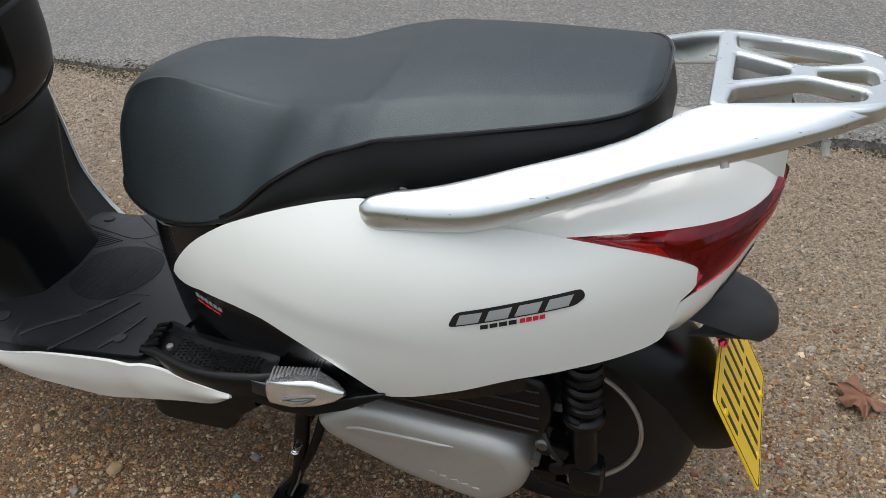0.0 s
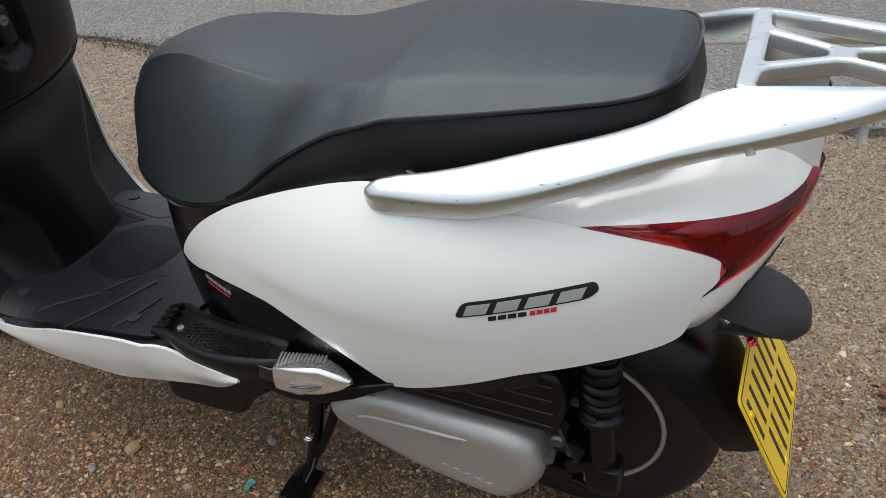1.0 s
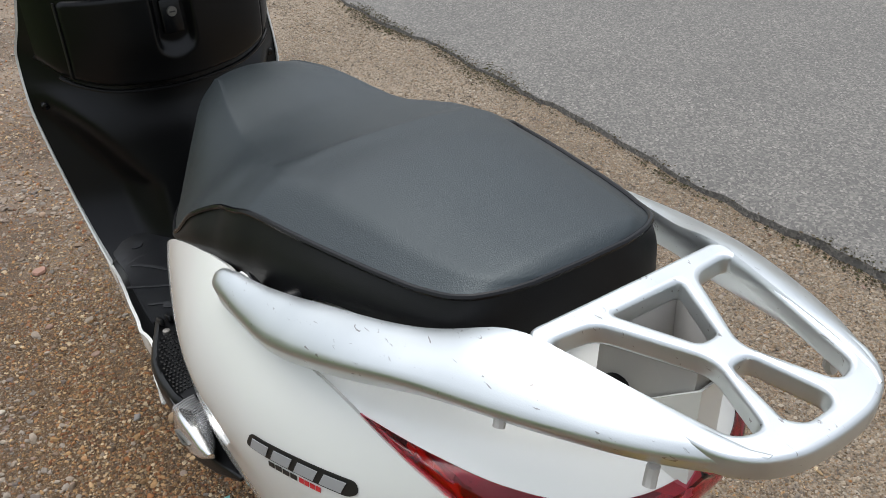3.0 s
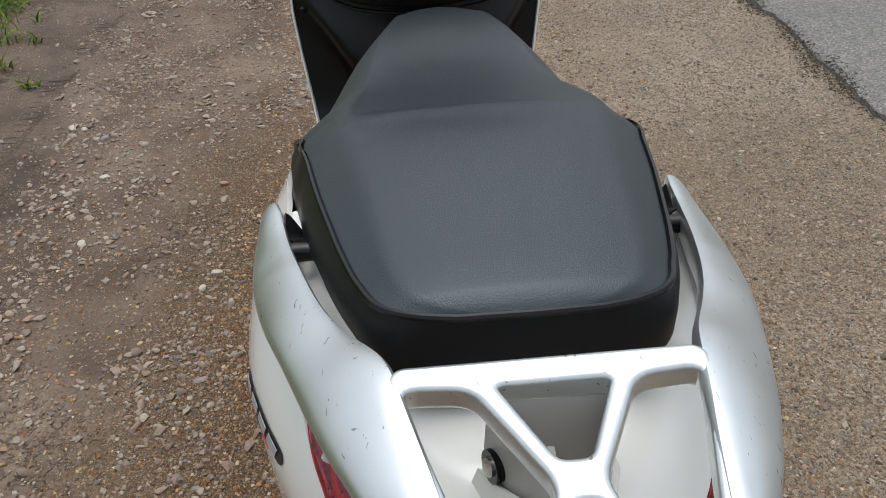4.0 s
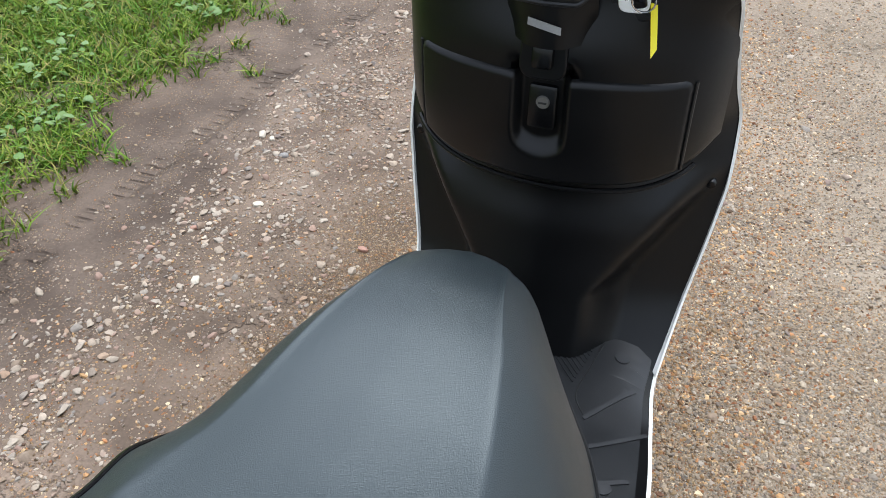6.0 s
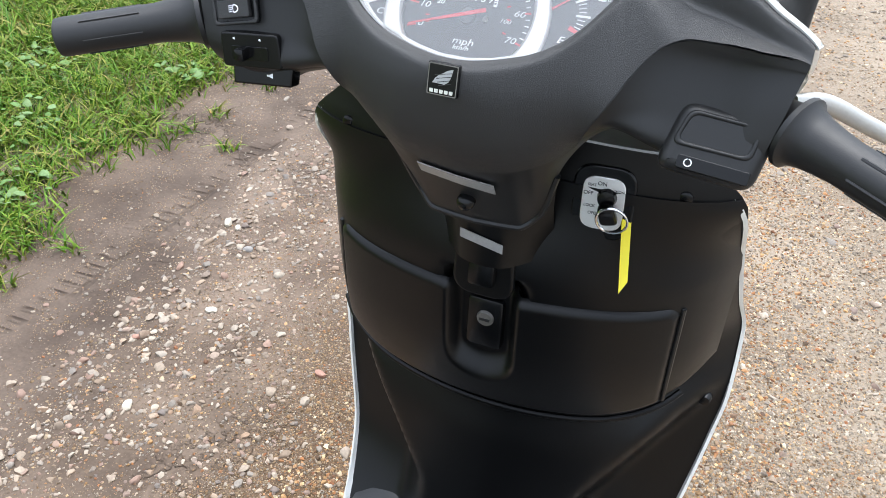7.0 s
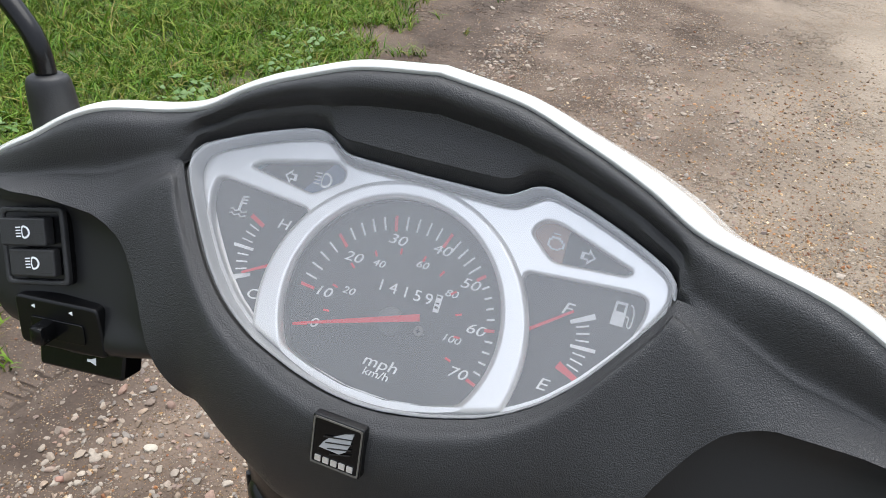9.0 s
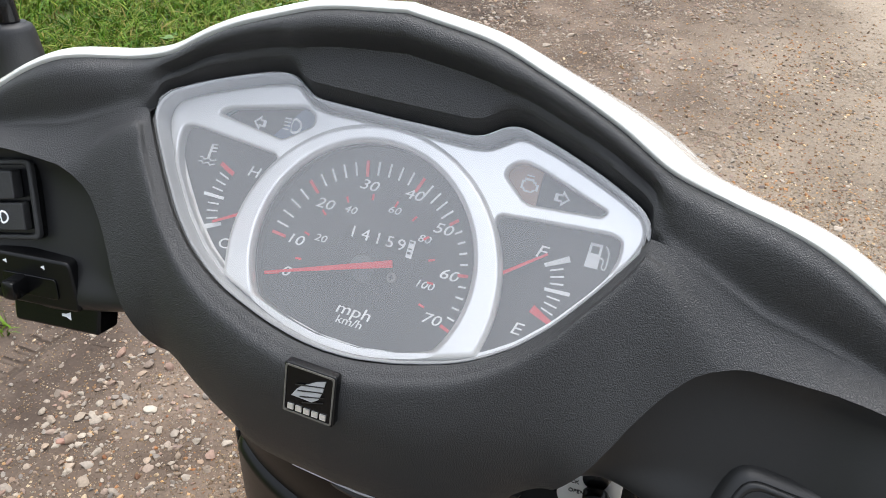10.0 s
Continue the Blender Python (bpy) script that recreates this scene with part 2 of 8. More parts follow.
WORN_RUBBER = material("greyed_worn_rubber", (0.021, 0.0225, 0.025), 0.6, vary=0.4, vary_size=60, grain=0.4)
LEATHER = material("black_grained_vinyl", (0.0080, 0.0118, 0.0140), 0.42, vary=0.12, spec=0.68, tint=(0.85, 0.96, 1.0), bump=0.2, bump_size=420, bump_kind="cells", rough_vary=0.07)
VINYL = material("black_smooth_vinyl", (0.0045, 0.0047, 0.0052), 0.45, vary=0.1, spec=0.28, bump=0.12, bump_size=900)
SILVER = material("worn_silver_paint", (0.68, 0.71, 0.71), 0.33, metal=0.94, vary=0.06, vary_size=25, rough_vary=0.1, bump=0.05)
ALLOY = material("cast_alloy_paint", (0.52, 0.51, 0.48), 0.42, metal=0.6, vary=0.12, vary_size=20, grain=0.15, bump=0.15)
CHROME = material("bright_chrome", (0.8, 0.8, 0.8), 0.12, metal=1.0, vary=0.05)
POLISHED = material("polished_alloy", (0.88, 0.88, 0.87), 0.20, metal=0.9, vary=0.05, rough_vary=0.06)
STEEL = material("dull_dirty_steel", (0.25, 0.24, 0.22), 0.5, metal=0.8, vary=0.3, grain=0.3, bump=0.2)
RED = material("red_lens", (0.70, 0.028, 0.070), 0.03, transmission=1.0, ior=1.45, vary=0.03, rough_vary=0.02)
AMBER = material("amber_reflector", (0.90, 0.50, 0.08), 0.25, vary=0.3, vary_size=60, bump=0.6, bump_size=160)
DEEP_RED = material("dark_red_reflector", (0.30, 0.09, 0.08), 0.3, metal=0.3, vary=0.4, vary_size=50, bump=0.5, bump_size=160)
PLATE = material("yellow_number_plate", (0.92, 0.60, 0.010), 0.3, coat=0.4, vary=0.03)
# grey that holds the shade on the white rack pocket; also used for hooks
POCKET = material("shade_grey_plastic", (0.46, 0.44, 0.41), 0.45, vary=0.1, bump=0.1)
RIM = material("brownish_dirty_rim_paint", (0.50, 0.45, 0.40), 0.36, metal=0.45, vary=0.25, vary_size=30, grain=0.2)
INK = material("black_print", (0.012, 0.012, 0.012), 0.4, vary=0.1)
GREY_INK = material("silver_grey_print", (0.42, 0.43, 0.44), 0.35, metal=0.3, vary=0.06)
RED_INK = material("red_print", (0.62, 0.02, 0.03), 0.35, vary=0.06)
WHITE_INK = material("white_print", (0.84, 0.86, 0.87), 0.5, vary=0.03)
DIAL = material("dial_face_grey_black", (0.035, 0.036, 0.038), 0.6, vary=0.1)
BEZEL = material("satin_silver_bezel", (0.92, 0.915, 0.90), 0.30, metal=0.78, vary=0.04)
CLEAR_RIM = material("frosted_clear_plastic_rim", (0.40, 0.41, 0.42), 0.22, vary=0.06, spec=0.7)
SHADED_BEZEL = material("shaded_bezel_grey", (0.10, 0.10, 0.102), 0.5, vary=0.06)
TEAL = material("dark_teal_telltale", (0.09, 0.16, 0.17), 0.35, vary=0.1)
SLATE_BLUE = material("slate_blue_telltale", (0.085, 0.12, 0.19), 0.35, vary=0.1)
BROWN = material("dark_amber_telltale", (0.33, 0.20, 0.14), 0.35, vary=0.1)
PAD = material("grey_ribbed_pad_rubber", (0.20, 0.20, 0.20), 0.55, vary=0.2, vary_size=60)
YELLOW = material("yellow_plastic_tag", (0.86, 0.72, 0.02), 0.4, vary=0.04)
TAPE = material("grey_reflective_tape", (0.45, 0.45, 0.45), 0.35, metal=0.4, vary=0.15, vary_size=90, grain=0.3)


def glass_material():
    """Thin clear cover: see-through under a pale veil that imitates reflected sky, with the gloss of glass."""
    mt = bpy.data.materials.new("clear_instrument_glass")
    mt.use_nodes = True
    t = mt.node_tree
    t.nodes.remove(t.nodes["Principled BSDF"])
    a, g, f, mix = (t.nodes.new(k) for k in ("ShaderNodeBsdfTransparent", "ShaderNodeBsdfGlossy", "ShaderNodeFresnel", "ShaderNodeMixShader"))
    # diffuse white mixed in as the haze of sky reflected on the glass
    veil, haze, film, where = (t.nodes.new(k) for k in ("ShaderNodeBsdfDiffuse", "ShaderNodeMixShader", "ShaderNodeTexNoise", "ShaderNodeTexCoord"))
    veil.inputs["Color"].default_value = (0.78, 0.78, 0.77, 1)
    film.inputs["Scale"].default_value = 30
    amount = t.nodes.new("ShaderNodeMapRange")
    amount.inputs["To Min"].default_value, amount.inputs["To Max"].default_value = 0.10, 0.15
    t.links.new(where.outputs["Object"], film.inputs["Vector"])
    t.links.new(film.outputs["Fac"], amount.inputs["Value"])
    t.links.new(amount.outputs["Result"], haze.inputs[0])
    g.inputs["Roughness"].default_value = 0.03
    f.inputs["IOR"].default_value = 2.1
    t.links.new(f.outputs[0], mix.inputs[0])
    t.links.new(a.outputs[0], haze.inputs[1])
    t.links.new(veil.outputs[0], haze.inputs[2])
    t.links.new(haze.outputs[0], mix.inputs[1])
    t.links.new(g.outputs[0], mix.inputs[2])
    t.links.new(mix.outputs[0], t.nodes["Material Output"].inputs["Surface"])
    return mt


GLASS = glass_material()


def scuff(mt, scale, colour):
    """Adds short dark scratches and chips to a painted surface."""
    t = mt.node_tree
    b = t.nodes["Principled BSDF"]
    where = t.nodes.new("ShaderNodeTexCoord")
    stretch = t.nodes.new("ShaderNodeMapping")
    stretch.inputs["Scale"].default_value = (1.0, 0.35, 1.0)
    stretch.inputs["Rotation"].default_value = (0.0, 0.0, 0.5)
    n = t.nodes.new("ShaderNodeTexNoise")
    n.inputs["Scale"].default_value, n.inputs["Detail"].default_value, n.inputs["Distortion"].default_value = scale, 3, 1.5
    r = t.nodes.new("ShaderNodeMapRange")
    r.inputs["From Min"].default_value, r.inputs["From Max"].default_value = 0.675, 0.72
    m = t.nodes.new("ShaderNodeMix")
    m.data_type = "RGBA"
    m.inputs["B"].default_value = (*colour, 1)
    old = b.inputs["Base Color"].links[0].from_socket
    t.links.new(where.outputs["Object"], stretch.inputs["Vector"])
    t.links.new(stretch.outputs["Vector"], n.inputs["Vector"])
    t.links.new(n.outputs["Fac"], r.inputs["Value"])
    t.links.new(r.outputs["Result"], m.inputs["Factor"])
    t.links.new(old, m.inputs["A"])
    t.links.new(m.outputs["Result"], b.inputs["Base Color"])


scuff(SILVER, 150, (0.30, 0.29, 0.28))

# ---------------------------------------------------------------- the scooter: nose to +y, rider's right to +x
scooter = tagged(new("motor_scooter"), "pearl white motor scooter with black seat on its centre stand", "scooter")

# plan of the rear body: half width and place along the scooter, from under the seat's nose round to the tail
PLAN = [(0.0, 0.640), (0.07, 0.632), (0.125, 0.605), (0.158, 0.570), (0.190, 0.500), (0.211, 0.430), (0.228, 0.360), (0.238, 0.300),
        (0.240, 0.240), (0.233, 0.134), (0.213, 0.050), (0.191, -0.013), (0.166, -0.070), (0.134, -0.128), (0.098, -0.167), (0.052, -0.193), (0.0, -0.203)]
PLAN_LINE = catmull(PLAN, 481)


def plan_at(y):
    """The index in PLAN_LINE where the side passes y."""
    return int(np.argmin(np.abs(PLAN_LINE[:, 1] - y)))


ZC = spl([-0.2, 0.0, 0.2, 0.45, 0.65], [0.58, 0.55, 0.525, 0.50, 0.49])


LEAN = spl([-0.2, 0.0, 0.1, 0.25, 0.45, 0.6], [18, 18, 13.5, 10, 9, 8])


def body(i, z, out=0.0):
    """A place on the rear body's skin, left side; out: metres outside it."""
    i = min(max(i, 0), len(PLAN_LINE) - 1)
    w, y = PLAN_LINE[i]
    a, b = PLAN_LINE[max(i - 2, 0)], PLAN_LINE[min(i + 2, len(PLAN_LINE) - 1)]
    n = np.array([-(b - a)[1], (b - a)[0]])
    n /= np.linalg.norm(n) + 1e-9
    dz = z - ZC(y)
    k = 1 - (LEAN(y) if dz > 0 else 4.2) * dz * dz
    return np.array([-(w * k + out * n[0]), y + out * n[1], z])


def body_at(y, z, out=0.0):
    """The same by the place along the scooter, between the points of the plan."""
    q = np.interp(-y, -PLAN_LINE[:, 1], np.arange(len(PLAN_LINE)))
    i = min(int(q), len(PLAN_LINE) - 2)
    t = q - i
    return body(i, z, out) * (1 - t) + body(i + 1, z, out) * t


def patch(i0, i1, top, bottom, n=40, k=14, out=0.0, belly=None):
    """A grid on the body's skin between two heights that follow the way along it."""
    P = []
    for a in np.linspace(0, 1, n):
        i = int(round(i0 + (i1 - i0) * (a + 0.5 * (1 - math.cos(math.pi * a))) / 2))
        y = PLAN_LINE[i][1]
        zt, zb = top(i), bottom(i)
        P.append([body(i, zt + (zb - zt) * j / (k - 1), out) for j in range(k)])
    return P


i_front, i_tip, i_tail, i_end = plan_at(0.549), plan_at(-0.131), plan_at(0.012), 480
by_y = lambda f: (lambda i: f(PLAN_LINE[i][1]))

panel_top = by_y(spl([-0.131, -0.125, -0.12, -0.10, -0.063, -0.026, 0.01, 0.045, 0.089, 0.134, 0.20, 0.24, 0.273, 0.329, 0.369, 0.403, 0.430, 0.459, 0.486, 0.512, 0.533, 0.543, 0.549],
                     [0.594, 0.604, 0.608, 0.618, 0.630, 0.638, 0.644, 0.650, 0.656, 0.661, 0.669, 0.672, 0.667, 0.651, 0.636, 0.621, 0.608, 0.5905, 0.571, 0.5465, 0.522, 0.508, 0.496]))
panel_low = by_y(spl([-0.131, -0.125, -0.110, -0.104, -0.097, -0.06, 0.01, 0.064, 0.134, 0.21, 0.229, 0.244, 0.269, 0.311, 0.358, 0.400, 0.448, 0.489, 0.525, 0.543, 0.549],
                     [0.592, 0.577, 0.556, 0.522, 0.506, 0.487, 0.468, 0.455, 0.426, 0.394, 0.390, 0.402, 0.426, 0.4546, 0.475, 0.488, 0.4915, 0.491, 0.485, 0.487, 0.494]))

for side in (False, True):
    P = patch(i_front, i_tip, panel_top, panel_low, n=120, k=22, out=0.004)
    for row in P:
        y = row[0][1]
        crease = 0.530 - 0.11 * max(0.0, 0.42 - y) * smooth_step(y, -0.02, 0.2)
        for q in row:
            q[0] += 0.0030 * smooth_step(q[2], crease + 0.015, crease - 0.020) * smooth_step(y, 0.05, 0.25) * smooth_step(y, 0.47, 0.36)
    panel = part("side_panel", sheet("side_panel", P, WHITE, -0.006, mirror=side), WHITE, scooter, "pearl white painted side panel with model badge")
    s = 1 if side else -1
    # model badge: black pill with grey slanted bars, and a dealer sticker below

    def on_panel(y, z, out, flip=s):
        q = body_at(y, z, 0.004 + out)
        return np.array([q[0] * (-flip), q[1], q[2]])
    ends = [(0.134, 0.552), (-0.014, 0.584)] if not side else [(-0.014, 0.584), (0.134, 0.552)]

    def decal(name, loops, mtl, out, lab):
        """A thin shape bent to the panel: u runs along the badge from 0 to 1, v across it."""
        me = outline(name, loops, mtl, 0.0004)
        bm = bmesh.new()
        bm.from_mesh(me)
        bmesh.ops.triangulate(bm, faces=bm.faces)
        for k in range(5):
            bmesh.ops.subdivide_edges(bm, edges=[e for e in bm.edges if e.calc_length() > 0.05], cuts=1)
            bmesh.ops.triangulate(bm, faces=bm.faces)
        bm.to_mesh(me)
        bm.free()
        for v in me.vertices:
            u, w, h = v.co
            y = ends[0][0] + (ends[1][0] - ends[0][0]) * u
            z = ends[0][1] + (ends[1][1] - ends[0][1]) * u + w * 0.145
            q = on_panel(y, z, out + h)
            v.co = q
        return part(name, me, mtl, panel, lab)
    pill = rounded([(0.0, -0.055), (0.93, -0.055), (1.0, 0.0), (0.97, 0.075), (0.06, 0.075)], 0.05, 6)
    decal("badge", [pill], INK, 0.0006, "black model badge")
    strokes = [[(0.07 + 0.215 * k, -0.035), (0.235 + 0.215 * k, -0.035), (0.265 + 0.215 * k, 0.052), (0.10 + 0.215 * k, 0.052)] for k in range(4)]
    for q in strokes:
        decal("badge_bar", [q], GREY_INK, 0.0022, "silver grey badge bar")
    for a, b, mt in ((0.25, 0.53, INK), (0.54, 0.73, RED_INK)):
        for j in range(4):
            w0 = (b - a) / 4
            x0 = a + j * w0
            decal("sticker_bar", [[(x0, -0.115), (x0 + w0 * 0.82, -0.115), (x0 + w0 * 0.82, -0.075), (x0, -0.075)]], mt, 0.0006, "")

# black under-seat cover that closes the body below and before the white panels
under_top = by_y(spl([-0.15, 0.0, 0.3, 0.45, 0.52, 0.58, 0.64], [0.50, 0.52, 0.56, 0.596, 0.571, 0.553, 0.548]))
under_low = by_y(spl([0.05, 0.2, 0.35, 0.5, 0.60, 0.64], [0.42, 0.385, 0.365, 0.36, 0.33, 0.31]))
for side in (False, True):
    P = patch(0, plan_at(0.05), under_top, under_low, n=50, k=12, out=-0.004)
    cover = part("underseat_cover", sheet("underseat_cover", P, GLOSS, -0.004, mirror=side), GLOSS, scooter, "black glossy plastic cover below the seat")
    # small two-line sticker on the cover's shoulder
    s = 1 if side else -1
    for row, mt in ((0.0, GREY_INK), (-0.013, RED_INK)):
        for j in range(6 if row == 0.0 else 3):
            yy = 0.522 - j * (0.0085 if row == 0.0 else 0.015)
            zz = 0.462 + row * 0.7 - (0.53 - yy) * 0.12
            w2 = 0.0062 if row == 0.0 else 0.013
            h2 = 0.0058 if row == 0.0 else 0.0026
            c4 = [body_at(yy + a, zz + b, -0.0030) * [-s, 1, 1] for a, b in ((0, 0), (-w2, -w2 * 0.12), (-w2, h2 - w2 * 0.12), (0, h2))]
            d4 = [np.array(q) - np.array([s * 0.003, 0, 0]) for q in c4]
            me = mesh_of("sticker_bar", c4 + d4, [(0, 1, 2, 3), (7, 6, 5, 4), (0, 4, 5, 1), (1, 5, 6, 2), (2, 6, 7, 3), (3, 7, 4, 0)], mt, False)
            part("sticker_bar", fix_normals(me), mt, cover)

# tail lamp: red wrap-round lens over amber and dark red reflectors
lamp_top = by_y(spl([-0.203, -0.2, -0.187, -0.163, -0.135, -0.10, -0.05, 0.012], [0.673, 0.661, 0.655, 0.652, 0.651, 0.649, 0.647, 0.644]))
lamp_low = by_y(spl([-0.203, -0.19, -0.184, -0.176, -0.166, -0.148, -0.125, -0.108, -0.085, -0.03, 0.012], [0.623, 0.616, 0.612, 0.604, 0.592, 0.580, 0.566, 0.556, 0.598, 0.634, 0.641]))


def both_sides(f, *a, **k):
    L = f(*a, **k)
    R = [[q * [-1, 1, 1] for q in row] for row in L[::-1]]
    return L + R[1:]


def lens(i0, i1, top, bottom, n=70, k=18):
    """The lamp's skin, swelling outwards between its edges, with a rounded ledge below its top."""
    rows = []
    for a in np.linspace(0, 1, n):
        i = int(round(i0 + (i1 - i0) * a))
        y = PLAN_LINE[i][1]
        grow = smooth_step(y, 0.012, -0.06)
        # above the side panel's edge only
        seen = (top(i) - panel_top(i)) / (top(i) - bottom(i)) if y > -0.128 else 1.0
        row = []
        for t in np.linspace(0, 1, k):
            z = top(i) + (bottom(i) - top(i)) * t
            v = min(1.0, t / max(seen, 0.05))
            row.append(body(i, z, 0.001 + grow * (0.0065 * max(0.0, math.sin(math.pi * v)) ** 0.7 + 0.0030 * smooth_step(v, 0.05, 0.16) * smooth_step(v, 0.36, 0.24))))
        rows.append(row)
    return rows


lamp = part("tail_lamp", sheet("tail_lamp", both_sides(lens, i_tail, i_end, lamp_top, lamp_low), RED, -0.003), RED, scooter,
            "wrap-round red tail lamp lens")
lamp.visible_shadow = False
part("reflector", sheet("reflector", both_sides(patch, i_tail + 8, i_end, lambda i: lamp_top(i) - 0.004, lambda i: lamp_low(i) + 0.004, n=44, k=12, out=-0.016), DEEP_RED, -0.003),
     DEEP_RED, lamp, "dark red reflector")
for side in (False, True):
    # stepped amber facets behind the lens's middle, under an added silver strip that imitates its highlight
    for k in range(13):
        ya = -0.038 - k * 0.0095
        i0, i1 = plan_at(ya), plan_at(ya - 0.0095)
        for r in range(4):
            t0, t1 = 0.26 + 0.16 * r, 0.42 + 0.16 * r
            zt = lambda i: lamp_top(i) + (lamp_low(i) - lamp_top(i)) * t0
            zb = lambda i: lamp_top(i) + (lamp_low(i) - lamp_top(i)) * t1
            P = patch(i0, i1, zt, zb, n=4, k=4, out=-0.008 - 0.0010 * ((k * 3 + r * 2) % 4))
            part("indicator_cell", sheet("indicator_cell", P, AMBER if r in (1, 2) and k < 8 else DEEP_RED, -0.002, mirror=side), AMBER, lamp, "amber indicator facet")
    P = patch(plan_at(-0.02), plan_at(-0.182), lambda i: lamp_top(i) - 0.003, lambda i: lamp_top(i) - 0.24 * (lamp_top(i) - lamp_low(i)), n=40, k=4, out=-0.006)
    part("upper_strip", sheet("upper_strip", P, SILVER, -0.002, mirror=side), SILVER, lamp, "silver strip imitating the top highlight of the lens")

# white lower tail cover: slopes in below the lamp towards the mudguard
i_low = plan_at(-0.097)
TAIL_FOOT = spl([0.0, 0.35, 0.7, 1.0], [(-0.150, -0.093, 0.508), (-0.115, -0.119, 0.497), (-0.056, -0.141, 0.489), (0.0, -0.147, 0.486)])


def tail_skin(u, v, out=0.0):
    """A place on the lower tail cover, left half: u from its front end to the middle, v from the lamp down."""
    i = int(round(i_low + (i_end - i_low) * u))
    y = PLAN_LINE[i][1]
    top = body(i, lamp_low(i) - 0.001 if y < -0.106 else 0.552, 0.001 if y < -0.106 else -0.004)
    p = top * (1 - v) + TAIL_FOOT(u) * v
    k = math.sin(math.pi * v) * 0.006
    return p + np.array([-0.5 * (1 - u), -1.0, 0.0]) * k + np.array([-0.5 * (1 - u), -0.8, -0.5]) * out


L = [[tail_skin(u, v) for v in np.linspace(0, 1, 10)] for u in np.linspace(0, 1, 34)]
R = [[q * [-1, 1, 1] for q in row] for row in L[::-1]]
part("lower_tail_cover", sheet("lower_tail_cover", L + R[1:], WHITE, -0.004), WHITE, scooter, "pearl white lower tail cover")
# maker's name on it, as plain black bars
for j in range(5):
    pts = [tail_skin(0.40 + 0.066 * j + a, v, 0.0016) for a in (0.0, 0.042) for v in (0.52 - 0.02 * j, 0.30 - 0.02 * j)]
    back = [p + np.array([0, 0.0016, 0.0008]) for p in pts]
    me = mesh_of("name_bar", pts + back, [(0, 2, 3, 1), (4, 5, 7, 6), (0, 1, 5, 4), (2, 6, 7, 3), (0, 4, 6, 2), (1, 3, 7, 5)], INK, False)
    part("name_bar", fix_normals(me), INK, scooter, "black bar on the tail")
# white upper tail cover below the rack
P = []
for i in np.linspace(plan_at(0.235), i_end, 56):
    i = int(i)
    z0 = lamp_top(i) - 0.001 if i > i_tail else panel_top(i) - 0.006
    q = body(i, z0, 0.0)
    row = []
    for j in range(14):
        u = j / 13
        yy = q[1] + (max(q[1], -0.115) - q[1]) * u
        row.append([q[0] * (1 - u) ** 1.0, q[1] + (yy - q[1]), z0 + (0.040 - 0.022 * smooth_step(q[1], 0.10, 0.22) + 0.01 * min(1, max(0, (0.1 - q[1]) / 0.2))) * (1 - (1 - u) ** 2.6)])
    P.append(row)
P = np.array(P)
full = [list(r) + [np.array(c) * [-1, 1, 1] for c in list(r)[::-1][1:]] for r in P]
tail = part("upper_tail_cover", sheet("upper_tail_cover", full, WHITE, 0.004), WHITE, scooter, "pearl white upper tail cover")
# rack mount: tapered white pocket below the rack's middle opening, its shade coloured in as grey
mount = [[(-0.039, -0.130, z), (0.039, -0.130, z), (0.013, -0.198, z), (-0.013, -0.198, z)] for z in (0.69, 0.768)]
part("rack_mount", sheet("rack_mount", [[np.array(q) * [1.08 - 0.08 * k, 1, 1] for q in ring] for k, ring in enumerate(mount)], POCKET, 0.004, close_k=True), POCKET, scooter, "rack mount pocket, its white shaded to grey")

# the cover flares up round the pocket towards its tip
flare = []
for a in np.linspace(-1, 1, 41):
    u = 1 - abs(a)
    q = np.array([0.041 - 0.027 * u, -0.130 - 0.070 * u])
    out = np.array([0.93 - 0.93 * smooth_step(u, 0.8, 1.0), -0.37 - 0.63 * smooth_step(u, 0.8, 1.0)])
    lift, low = 0.704 + 0.046 * u ** 1.3, 0.668 - 0.026 * u
    row = []
    for v in np.linspace(0, 1, 9):
        x, y = q + out * (0.0045 + (0.026 - 0.023 * u) * v)
        row.append((x * (1 if a > 0 else -1), y, low + (lift - low) * (1 - v) ** 2.0))
    flare.append(row)
part("pocket_flare", sheet("pocket_flare", flare, WHITE, -0.002), WHITE, tail, "white flare of the tail cover round the rack mount")
lock = part("seat_lock", tube("seat_lock", [(-0.0400, -0.1475, 0.7240), (-0.026, -0.143, 0.7225)], 0.011, GLOSS, 20), GLOSS, scooter, "round black lock housing")
part("lock_barrel", tube("lock_barrel", [(-0.0415, -0.1485, 0.7250), (-0.036, -0.1465, 0.7240)], 0.0065, CHROME, 16), CHROME, lock, "bright lock barrel")

